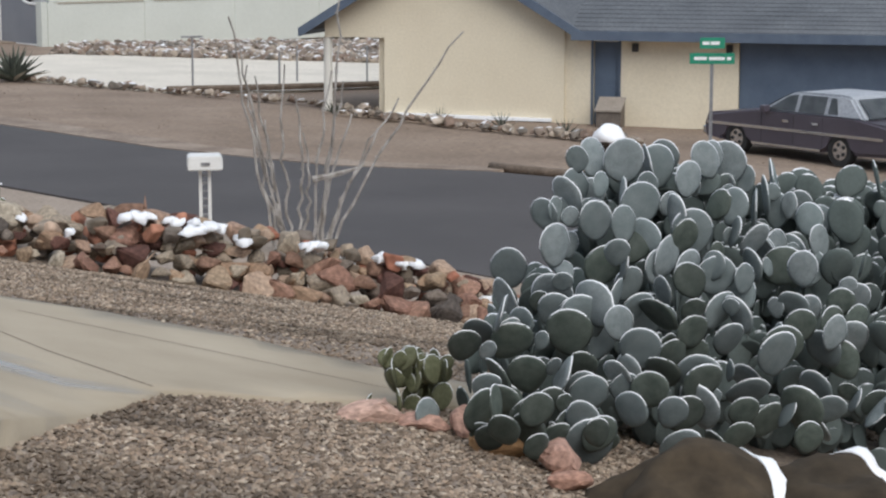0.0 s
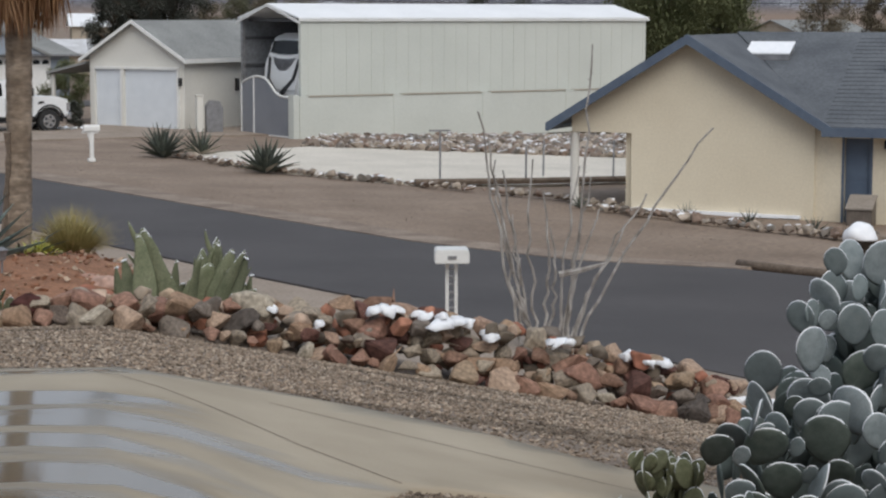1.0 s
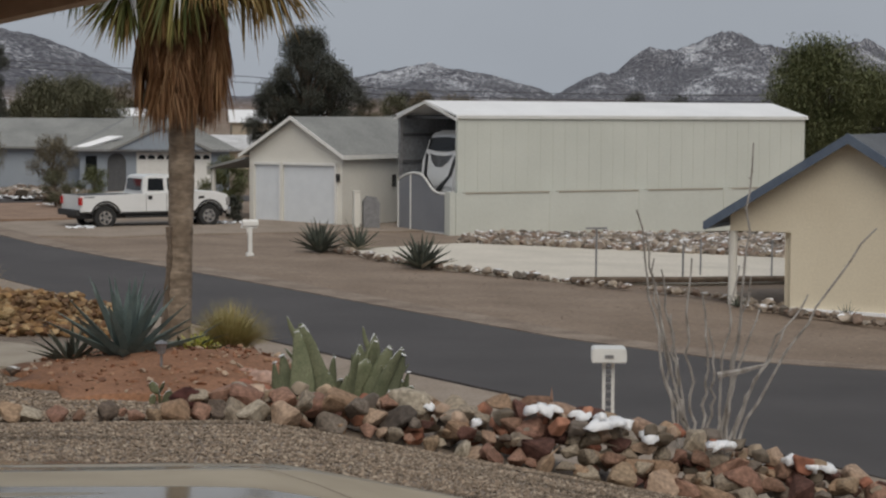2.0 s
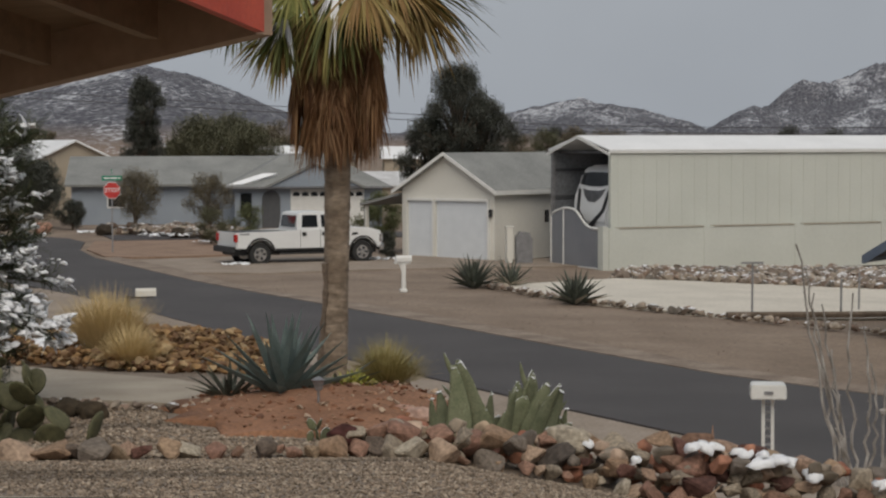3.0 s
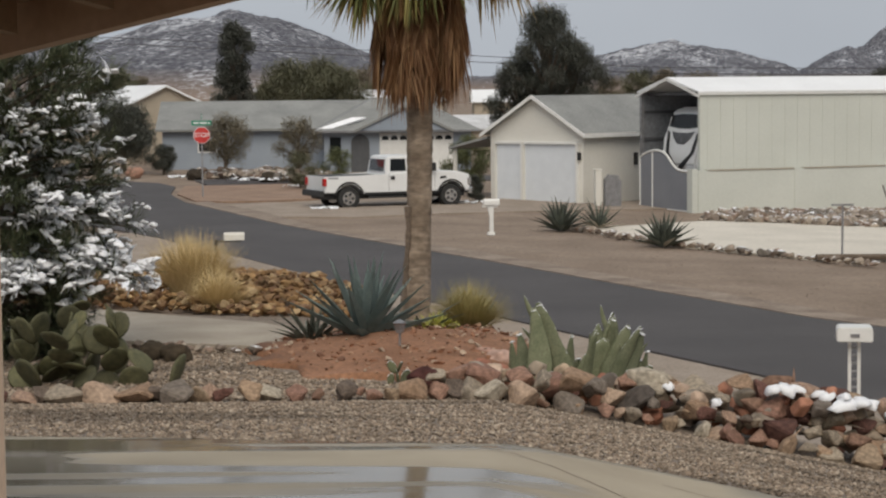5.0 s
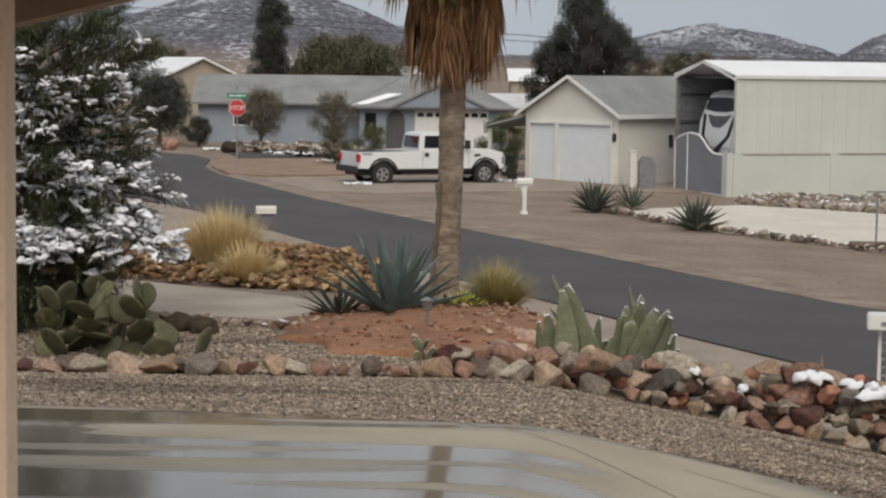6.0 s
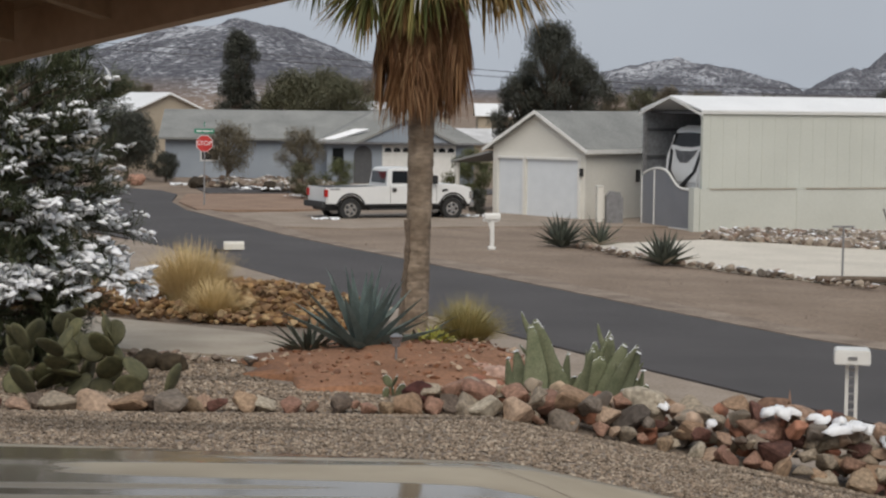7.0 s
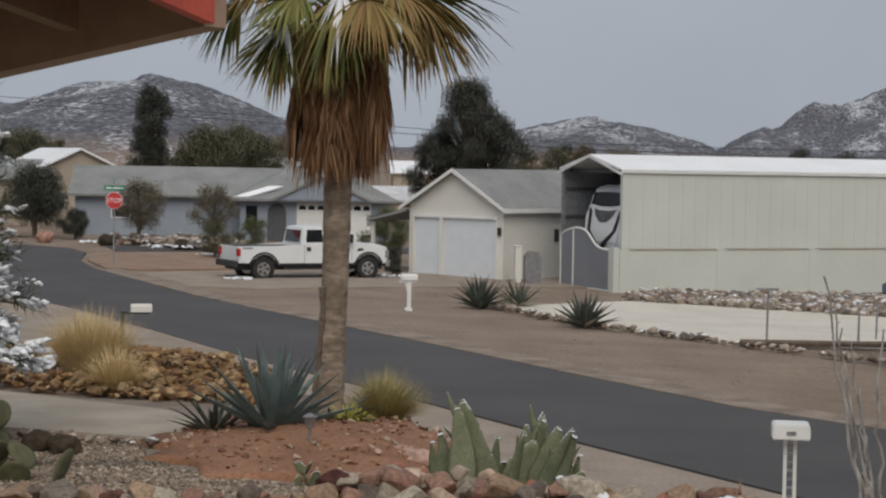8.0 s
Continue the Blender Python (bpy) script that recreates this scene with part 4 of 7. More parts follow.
    part("snow_cap", prism(bmesh.new(), [(u0 - 0.02, z0 + 0.161), (u1, z1 + 0.161), (u1, z1 + 0.2), (u0 - 0.02, z0 + 0.2)], -2.52, -1.38, "x"), SNOW, sk, "thin white snow")
    bm = bmesh.new()
    tube(bm, [(1.2, 2.2, ez + 1.0), (1.2, 2.2, ez + (2.2 - ey) * ms + 0.75)], [0.06, 0.06], 8)
    part("vent_pipe", bm, GREY_METAL, th)
    bm = bmesh.new()
    tube(bm, [(-6.16, 0.12, -0.3), (-6.16, 0.12, 2.06)], [0.11, 0.11], 12)
    part("porch_post", bm, CREAM, th, "cream round porch post")
    for x in (1.55, 3.8):
        lamp = part("wall_lamp", boxed(x, x + 0.14, y - 0.14, y - 0.002, 1.82, 2.02), BLACK, th)
    part("foot_snow", prism(bmesh.new(), [(-4.6, 0.1), (-0.4, 0.1), (-0.4, 0.17), (-4.6, 0.22)], -0.14, -0.005), SNOW, th, "line of snow along the wall foot")
    part("floor_slab", boxed(xl, D - 0.2, 0.25, E - 0.2, -0.3, 0.03), CONCRETE, th)


yellow_house()


def blue_house():
    m = frame_at(-15.9, 116.0, 0.0, (1, 0.06))
    th = thing("blue_house", "low blue-grey stucco house with grey shingle roof", "house", m)
    L, D, H, R = 15.5, 8.0, 2.35, 3.75
    part("front_wall", boxed(0, L, 0, 0.2, 0, H), BLUE_HOUSE, th)
    for x in (0, L - 0.2):
        part("end_wall", prism(bmesh.new(), [(0.2, 0), (D, 0), (D, H), (D / 2, R), (0.2, H)], x, x + 0.2, "x"), BLUE_HOUSE, th)
    part("back_wall", boxed(0.2, L - 0.2, D - 0.2, D, 0, H), BLUE_HOUSE, th)
    part("roof", gable_roof(bmesh.new(), 0, L, 0, D, H, R, 0.12, 0.5, 0.35), SHINGLE_GREY, th)
    win = part("window", boxed(2.0, 3.1, -0.03, -0.002, 0.95, 1.75), WHITE, th)
    part("pane", boxed(2.07, 3.03, -0.045, -0.031, 1.02, 1.68), GLASS, win)
    # garage wing, hip-roofed with a small gable over the door
    gx, gw, gd = 9.2, 8.0, 6.0
    part("wing_wall", boxed(gx, gx + gw, -gd, -gd + 0.2, 0, H), BLUE_HOUSE, th)
    for x in (gx, gx + gw - 0.2):
        part("wing_wall", boxed(x, x + 0.2, -gd + 0.2, 0, 0, H), BLUE_HOUSE, th)
    bm = bmesh.new()
    a = [bm.verts.new(p) for p in ((gx - 0.5, -gd - 0.5, H - 0.1), (gx + gw + 0.5, -gd - 0.5, H - 0.1), (gx + gw + 0.5, 4, H - 0.1), (gx - 0.5, 4, H - 0.1), (gx + gw / 2 - 1.2, -gd + 3.4, R + 0.25), (gx + gw / 2 + 1.2, -gd + 3.4, R + 0.25), (gx + gw / 2 + 1.2, 4, R + 0.25), (gx + gw / 2 - 1.2, 4, R + 0.25))]
    for q in ((0, 1, 2, 3), (0, 4, 5, 1), (1, 5, 6, 2), (2, 6, 7, 3), (3, 7, 4, 0), (4, 7, 6, 5)):
        bm.faces.new([a[i] for i in q])
    part("wing_roof", bm, SHINGLE_GREY, th)
    part("wing_fascia", boxed(gx - 0.55, gx + gw + 0.55, -gd - 0.56, -gd - 0.505, H - 0.2, H - 0.09), GREY_METAL, th)
    cx = gx + 4.3
    part("front_gable", prism(bmesh.new(), [(cx - 2.4, H - 0.1), (cx + 2.4, H - 0.1), (cx, H + 1.05)], -gd - 0.62, -gd + 2.2), BLUE_HOUSE, th)
    for s in (-1, 1):
        part("gable_roof_slab", prism(bmesh.new(), [(cx + s * 2.7, H - 0.22), (cx, H + 1.06), (cx, H + 1.2), (cx + s * 2.7, H - 0.08)], -gd - 0.75, -gd + 2.6), SHINGLE_GREY, th)
    bm = bmesh.new()
    prism(bm, [(gx - 0.4, H + 0.02), (gx + 1.5, H + 0.95), (gx + 2.3, H + 0.95), (gx + 0.4, H + 0.05)], -gd - 0.3, -gd - 0.2)
    bmesh.ops.rotate(bm, verts=bm.verts[:], cent=(gx, -gd - 0.3, H), matrix=Matrix.Rotation(radians(-50), 3, "X"))
    part("roof_snow", bm, SNOW, th, "streak of melting snow")
    d = part("garage_door", boxed(gx + 3.0, gx + 7.0, -gd - 0.04, -gd - 0.002, 0, 2.1), WHITE, th)
    for k in range(8):
        x = gx + 3.12 + k * 0.49
        part("door_pane", prism(bmesh.new(), [(x, 1.72), (x + 0.38, 1.72), (x + 0.36, 1.9), (x + 0.19, 1.97), (x + 0.02, 1.9)], -gd - 0.06, -gd - 0.041), GLASS, d)
    for k in range(3):
        part("door_panel", boxed(gx + 3.1, gx + 6.9, -gd - 0.055, -gd - 0.041, 0.1 + k * 0.52, 0.52 + k * 0.52), WHITE, d)
    # flat dark arch on the wall stands for the shade inside the porch
    arch = [(gx + 1.45, 0)] + [(gx + 1.95 - 0.5 * math.cos(k * math.pi / 8), 1.55 + 0.5 * math.sin(k * math.pi / 8)) for k in range(9)] + [(gx + 2.45, 0)]
    part("porch_arch", prism(bmesh.new(), arch, -gd - 0.02, -gd - 0.002), DARK_STEEL, th, "dark panel for the shadow in the porch arch")
    part("side_window", boxed(gx + 0.3, gx + 0.9, -gd - 0.03, -gd - 0.002, 0.6, 1.9), GLASS, th)


blue_house()


def far_house(x, y, w, d, h, r, wall, roof, label, turn=0.0, axis="x"):
    th = thing("house", label, "house", pose(x, y, lower(x, y), 0, 0, turn))
    part("front_wall", boxed(0, w, 0, 0.2, 0, h), wall, th)
    if axis == "x":
        for k in (0, w - 0.2):
            part("end_wall", prism(bmesh.new(), [(0.2, 0), (d, 0), (d, h), (d / 2, r), (0.2, h)], k, k + 0.2, "x"), wall, th)
    else:
        part("gable", prism(bmesh.new(), [(0, h), (w, h), (w / 2, r)], 0, 0.2), wall, th)
        for k in (0, w - 0.2):
            part("end_wall", boxed(k, k + 0.2, 0.2, d, 0, h), wall, th)
    part("back_wall", boxed(0.2, w - 0.2, d - 0.2, d, 0, h), wall, th)
    part("roof", gable_roof(bmesh.new(), 0, w, 0, d, h, r, 0.12, 0.45, 0.4, axis), roof, th)
    win = part("window", boxed(w * 0.2, w * 0.35, -0.03, -0.002, 1.0, 1.9), WHITE, th)
    part("pane", boxed(w * 0.21, w * 0.34, -0.045, -0.031, 1.06, 1.84), GLASS, win)
    return th


far_house(-20.6, 130, 6.2, 9, 3.3, 4.75, TAN_WALL, ROOF_WHITE, "tan house with snow-whitened gable roof", 24, "y")
far_house(-27.5, 128, 8, 8, 2.9, 4.0, TAN_WALL, SHINGLE_GREY, "tan low house behind the snowy shrub", 5)
far_house(0.2, 150, 4.6, 10, 1.5, 2.4, TAN_WALL, SHINGLE_SNOW, "low house with snow-covered white roof", 3)
far_house(-7.6, 165, 2.4, 8, 2.3, 3.2, WOOD_BROWN, ROOF_WHITE, "small brown house with a snowy roof", 0, "x")
far_house(31.0, 118, 9, 8, 4.3, 5.0, TAN_WALL, SHINGLE_GREY, "tan flat-topped building beyond the shed", 0)


# ---- porch of the camera's house ----
def porch():
    th = thing("porch", "tan stucco porch post under a brown-raftered roof", "porch")
    z0 = ground_z(-1.5, 6.2) + 0.02
    part("post", boxed(-1.9, -1.28, 6.2, 6.36, z0, 4.97, bevel=0.012), STUCCO_POST, th, "tan stucco porch post")
    # corner of the eave, the rake down past the post, and the eave towards the house
    c, a = Vector((-0.275, 6.7, 4.775)), Vector((-2.6, 8.3, 4.335))
    e = Vector((-0.95, 5.15, 5.0))
    ua, ue = (a - c), (e - c)
    def board(p, q, drop, thick, side):
        b2 = bmesh.new()
        d = (q - p).normalized()
        n = d.cross(Vector((0, 0, 1))).normalized() * side
        vs = [b2.verts.new(v) for v in (p, q, q + Vector((0, 0, drop)), p + Vector((0, 0, drop)))]
        ws = [b2.verts.new(v.co + n * thick) for v in vs]
        b2.faces.new(vs)
        b2.faces.new(ws[::-1])
        for i in range(4):
            b2.faces.new((vs[i], ws[i], ws[(i + 1) % 4], vs[(i + 1) % 4]))
        return b2
    part("red_fascia", board(c, c + ue * 2.6, 0.26, 0.035, 1), RED_PAINT, th, "bright red painted fascia board")
    part("rake_beam", board(c + ua * 0.012, c + ua * 2.2, 0.19, 0.09, 1), WOOD_TAN, th, "tan edge beam")
    b2 = bmesh.new()
    up = Vector((0, 0, 0.17))
    q = [c + up, c + ua * 2.2 + up, c + ua * 2.2 + ue * 2.6 + up, c + ue * 2.6 + up]
    vs = [b2.verts.new(v) for v in q]
    ws = [b2.verts.new(v + Vector((0, 0, 0.09))) for v in q]
    b2.faces.new(vs)
    b2.faces.new(ws[::-1])
    for i in range(4):
        b2.faces.new((vs[i], ws[i], ws[(i + 1) % 4], vs[(i + 1) % 4]))
    part("roof_deck", b2, WOOD_BROWN, th, "brown boarded roof deck")
    for k in range(12):
        p = c + ua * (0.14 + 0.17 * k) + Vector((0, 0, 0.035))
        part("rafter", board(p + ue * 0.05, p + ue * 2.55, 0.145, 0.05, 1), WOOD_BROWN, th)


porch()


# unseen wall and roof behind the camera, added to cut sky light on the yard
def own_house():
    th = thing("wall_unseen_house", "unseen tan stucco house wall added behind the camera", "house wall", kind="structure")
    part("wall", boxed(-8, 9, -1.9, -1.6, 2.2, 5.1, bevel=0.01), STUCCO_POST, th)
    bm = prism(bmesh.new(), [(-1.0, 4.98), (-1.0, 5.16), (-6.5, 6.6), (-6.5, 6.42)], -8.4, 9.4, "x")
    part("roof", bm, SHINGLE_GREY, th)


own_house()

# ---- vehicles ----
def arc(cx, cz, r, a0, a1, n=9):
    return [(cx + r * math.cos(radians(a0 + (a1 - a0) * i / n)), cz + r * math.sin(radians(a0 + (a1 - a0) * i / n))) for i in range(n + 1)]


def wheel(th, x, y, r, w, out):
    t = part("wheel", disc(bmesh.new(), (x, y, r), r, w, "y", 28, r * 0.6), RUBBER, th, "black rubber tyre")
    part("rim", disc(bmesh.new(), (x, y, r), r * 0.62, w * 0.86, "y", 20), CHROME, t, "bright alloy rim")
    for k in range(5):
        bm = disc(bmesh.new(), (x + r * 0.36 * math.cos(k * math.tau / 5), y + out * w * 0.44, r + r * 0.36 * math.sin(k * math.tau / 5)), r * 0.12, 0.03, "y", 10)
        part("rim_hole", bm, BLACK, t)


def flat(th, name, pts, y, out, material, label="", t=0.012):
    return part(name, prism(bmesh.new(), pts, y, y + out * t), material, th, label)


def pickup():
    rear, front = Vector((-3.42, 76.1)), Vector((0.53, 77.9))
    d = (front - rear).normalized()
    z = -0.06
    th = thing("pickup_truck", "white crew-cab pickup truck parked on the driveway", "pickup truck", frame_at(rear.x, rear.y, z, d))
    wb, r = 4.2, 0.44
    low = [(-0.98, 0.66), (-0.6, 0.66)] + arc(0, 0.47, 0.56, 160, 20) + [(0.62, 0.6), (wb - 0.62, 0.6)] + arc(wb, 0.47, 0.56, 160, 20) + [(wb + 0.6, 0.6), (wb + 0.78, 0.62), (wb + 0.82, 1.05), (wb + 0.74, 1.24), (wb + 0.35, 1.35), (wb - 0.7, 1.4), (1.52, 1.34), (1.5, 1.27), (-0.98, 1.27)]
    bm = prism(bmesh.new(), low, -0.0, 2.0)
    bmesh.ops.bevel(bm, geom=[e for e in bm.edges if abs(e.verts[0].co.y - e.verts[1].co.y) < 0.01], offset=0.05, segments=2, affect="EDGES")
    part("body", bm, WHITE_GLOSS, th)
    cab = [(1.5, 1.3), (wb - 0.5, 1.3), (wb - 0.55, 1.36), (wb - 1.2, 1.92), (wb - 1.45, 2.0), (1.8, 2.0), (1.58, 1.93)]
    bm = prism(bmesh.new(), cab, 0.06, 1.94)
    for v in bm.verts:
        if v.co.z > 1.8:
            v.co.y = 1.0 + (v.co.y - 1.0) * 0.88
    bmesh.ops.bevel(bm, geom=bm.edges[:], offset=0.05, segments=2, affect="EDGES")
    part("cab", bm, WHITE_GLOSS, th)

    def side_glass(pts):
        b2 = bmesh.new()
        b2.faces.new([b2.verts.new((x, 0.06 + (z - 1.36) / 0.56 * 0.112 - 0.012, z)) for x, z in pts])
        bmesh.ops.solidify(b2, geom=b2.faces[:], thickness=0.008)
        part("window", b2, GLASS, th)
    side_glass([(1.68, 1.42), (2.34, 1.42), (2.34, 1.88), (1.74, 1.88)])
    side_glass([(2.5, 1.42), (3.42, 1.42), (3.0, 1.84), (2.9, 1.88), (2.5, 1.88)])
    part("windshield", prism(bmesh.new(), [(wb - 0.6, 1.42), (wb - 1.14, 1.88), (wb - 1.12, 1.89), (wb - 0.57, 1.43)], 0.25, 1.75), GLASS, th)
    part("rear_window", prism(bmesh.new(), [(1.492, 1.42), (1.556, 1.86), (1.566, 1.86), (1.502, 1.42)], 0.3, 1.7), GLASS, th)
    flat(th, "lower_trim", [(0.62, 0.56), (wb - 0.6, 0.56), (wb - 0.6, 0.64), (0.62, 0.64)], -0.001, -1, BLACK, t=0.012)
    # black arcs stand for the shade in the gap above each tyre
    for cx in (0, wb):
        b2 = bmesh.new()
        outer, inner = arc(cx, 0.47, 0.6, 170, 10, 12), arc(cx, 0.47, 0.53, 170, 10, 12)
        prism(b2, outer + inner[::-1], -0.015, 0.05)
        part("wheel_arch", b2, BLACK, th, "black ring for the dark gap over the tyre")
    for x in (1.6, 2.42, 3.5):
        flat(th, "door_gap", [(x, 0.66), (x + 0.012, 0.66), (x + 0.012, 1.33), (x, 1.33)], -0.001, -1, BLACK, t=0.004)
    for x in (1.68, 2.5):
        flat(th, "door_handle", [(x, 1.1), (x + 0.16, 1.1), (x + 0.16, 1.24), (x, 1.24)], -0.001, -1, BLACK, t=0.03)
    flat(th, "side_marker", [(0.05 - 0.9, 1.18), (0.3 - 0.75, 1.18), (0.3 - 0.75, 1.24), (0.05 - 0.9, 1.24)], -0.001, -1, GREY_METAL, t=0.006)
    flat(th, "fender_vent", [(3.72, 1.08), (4.0, 1.12), (3.95, 1.2), (3.75, 1.18)], -0.001, -1, BLACK, t=0.01)
    flat(th, "running_board", [(0.75, 0.42), (3.3, 0.42), (3.3, 0.5), (0.75, 0.5)], -0.06, 1, BLACK, t=0.3)
    part("mirror", boxed(3.3, 3.45, -0.28, -0.04, 1.4, 1.72, bevel=0.03), BLACK, th)
    for x0, y0 in ((-1.02, 0.0), (-1.02, 1.82)):
        part("tail_light", boxed(x0, x0 + 0.1, y0 - 0.012, y0 + 0.19, 0.92, 1.2), TAIL_RED, th, "red tail light")
    part("rear_bumper", boxed(-1.16, -0.99, 0.04, 1.96, 0.52, 0.75, bevel=0.03), BLACK, th, "dark rear bumper")
    part("front_bumper", boxed(wb + 0.72, wb + 0.92, 0.04, 1.96, 0.5, 0.74, bevel=0.04), CHROME, th)
    part("grille", boxed(wb + 0.8, wb + 0.85, 0.4, 1.6, 0.8, 1.15), CHROME, th)
    for y in (0.04, 1.66):
        part("headlight", boxed(wb + 0.68, wb + 0.83, y - 0.05, y + 0.3, 0.82, 1.12), CHROME, th)
    bed = part("bed_liner", boxed(-0.9, 1.42, 0.12, 1.88, 1.255, 1.278), BLACK, th)
    for x in (0, wb):
        wheel(th, x, 0.16, r, 0.28, -1)
        wheel(th, x, 1.84, r, 0.28, 1)
    part("underbody", boxed(-0.9, wb + 0.7, 0.35, 1.65, 0.4, 0.62), BLACK, th)


pickup()


def sedan():
    h = Vector((-0.3, 0.954))
    # local x forward, y to the car's left, which faces the street
    th = thing("sedan", "plum-coloured four-door sedan with pale frosted roof", "car", frame_at(21.2, 36.2, -0.55, h))
    wb, r, w = 2.98, 0.34, 1.9
    low = [(-1.4, 0.45), (-1.35, 0.3), (-0.45, 0.26)] + arc(0, 0.34, 0.4, 190, -10) + [(0.55, 0.24), (wb - 0.55, 0.24)] + arc(wb, 0.34, 0.4, 190, -10) + [(wb + 0.45, 0.28), (wb + 0.95, 0.32), (wb + 1.0, 0.6), (wb + 0.9, 0.84), (wb - 0.65, 0.98), (0.2, 1.0), (-0.4, 0.99), (-1.3, 0.93), (-1.42, 0.75)]
    bm = prism(bmesh.new(), low, -w / 2, w / 2)
    bmesh.ops.bevel(bm, geom=[e for e in bm.edges if abs(e.verts[0].co.y - e.verts[1].co.y) < 0.01], offset=0.07, segments=3, affect="EDGES")
    part("body", bm, MAROON, th)
    top = [(-0.62, 0.97), (2.35, 0.97), (1.6, 1.38), (1.35, 1.43), (0.1, 1.44), (-0.12, 1.4)]
    bm = prism(bmesh.new(), top, -0.72, 0.72)
    for v in bm.verts:
        if v.co.z < 1.1:
            v.co.y *= 1.22
    bmesh.ops.bevel(bm, geom=bm.edges[:], offset=0.05, segments=2, affect="EDGES")
    part("roof", bm, SILVER_ROOF, th, "pale frosted vinyl roof")
    for s in (-1, 1):
        for pts in ([(1.32, 1.03), (2.1, 1.03), (1.58, 1.34), (1.32, 1.37)], [(0.5, 1.03), (1.22, 1.03), (1.22, 1.37), (0.5, 1.38)], [(0.12, 1.05), (0.4, 1.05), (0.4, 1.37), (0.25, 1.36)]):
            bm = bmesh.new()
            vs = [bm.verts.new((x, s * (0.72 * 1.22 - (z - 0.97) / 0.46 * 0.158 + 0.012), z)) for x, z in pts]
            bm.faces.new(vs)
            bmesh.ops.solidify(bm, geom=bm.faces[:], thickness=0.01)
            part("window", bm, CAR_GLASS, th)
        flat(th, "trim_strip", [(-1.2, 0.62), (wb + 0.85, 0.6), (wb + 0.85, 0.66), (-1.2, 0.68)], s * w / 2, s, CHROME, t=0.02)
        flat(th, "chrome_sill", [(0.5, 0.27), (wb - 0.5, 0.27), (wb - 0.5, 0.32), (0.5, 0.32)], s * w / 2, s, CHROME, t=0.012)
        for x in (0.45, 1.27, 2.2):
            flat(th, "door_gap", [(x, 0.33), (x + 0.01, 0.33), (x + 0.01, 0.97), (x, 0.97)], s * w / 2, s, BLACK, t=0.003)
        for x in (0.55, 1.4):
            flat(th, "door_handle", [(x, 0.8), (x + 0.17, 0.8), (x + 0.17, 0.85), (x, 0.85)], s * w / 2, s, CHROME, t=0.03)
        part("tail_light", boxed(-1.44, -1.25, min(s * 0.6, s * 0.94), max(s * 0.6, s * 0.94), 0.58, 0.84), TAIL_RED, th, "red tail light")
        for x in (0, wb):
            wheel(th, x, s * 0.82, r, 0.2, s)
        part("mirror", boxed(1.95, 2.1, min(s * 0.95, s * 1.12), max(s * 0.95, s * 1.12), 0.98, 1.12, bevel=0.02), MAROON, th)
    bm = bmesh.new()
    bm.faces.new([bm.verts.new(p) for p in ((-0.63, -0.72, 1.02), (-0.63, 0.72, 1.02), (-0.2, 0.62, 1.37), (-0.2, -0.62, 1.37))])
    bmesh.ops.solidify(bm, geom=bm.faces[:], thickness=0.02)
    part("rear_window", bm, CAR_GLASS, th)
    bm = bmesh.new()
    bm.faces.new([bm.verts.new(p) for p in ((2.36, -0.78, 1.02), (2.36, 0.78, 1.02), (1.68, 0.64, 1.37), (1.68, -0.64, 1.37))])
    bmesh.ops.solidify(bm, geom=bm.faces[:], thickness=0.02)
    part("windshield", bm, CAR_GLASS, th)
    for x in (-1.5, wb + 0.92):
        part("bumper", boxed(x, x + 0.12, -0.92, 0.92, 0.36, 0.54, bevel=0.03), CHROME, th)


sedan()


# ---- signs and mailboxes ----
def letters(body, size, parent, m, material):
    cu = bpy.data.curves.new("word", "FONT")
    cu.body, cu.size, cu.align_x, cu.align_y, cu.extrude = body, size, "CENTER", "CENTER", 0.002
    tmp = bpy.data.objects.new("word", cu)
    me = bpy.data.meshes.new_from_object(tmp)
    bpy.data.objects.remove(tmp)
    return part("word", me, material, parent, m=m)


def street_sign(x, y, z, h, turn, stop, label):
    th = thing("stop_sign" if stop else "street_sign", label, "road sign", pose(x, y, z, 0, 0, turn))
    part("post", boxed(-0.03, 0.03, -0.03, 0.03, -0.2, h), GREY_METAL, th)
    if stop:
        o = [(0.365 * math.cos(radians(22.5 + 45 * k)), 2.62 + 0.365 * math.sin(radians(22.5 + 45 * k))) for k in range(8)]
        i = [(u * 0.95, 2.62 + (v - 2.62) * 0.95) for u, v in o]
        b = part("sign_plate", prism(bmesh.new(), o, -0.045, -0.031), SIGN_WHITE, th)
        part("sign_face", prism(bmesh.new(), i, -0.05, -0.0455), STOP_RED, b, "red octagonal face")
        letters("STOP", 0.26, b, pose(0, -0.053, 2.62, 90), SIGN_WHITE)
    for k, (zz, w, tt) in enumerate(((h - 0.02, 0.82, 0), (h + 0.26, 0.46, 90 if stop else 8))):
        bl = part("blade", boxed(-w / 2, w / 2, -0.012, 0.012, zz, zz + 0.2), SIGN_GREEN, th, "green street-name blade", m=pose(0, -0.04, 0, 0, 0, tt))
        for j, (a, c) in enumerate(((-0.4, -0.12), (-0.07, 0.28), (0.33, 0.42))[: 3 if k == 0 else 2]):
            part("bar", boxed(a * w, c * w, -0.017, -0.0125, zz + 0.07, zz + 0.13), SIGN_WHITE, bl)


street_sign(16.35, 33.6, lower(16.35, 33.6) - 0.1, 2.32, -22, False, "green street-name blades on a grey steel post")
street_sign(-9.9, 84.4, 0.0, 3.05, 4, True, "red stop sign with green street-name blades on post")


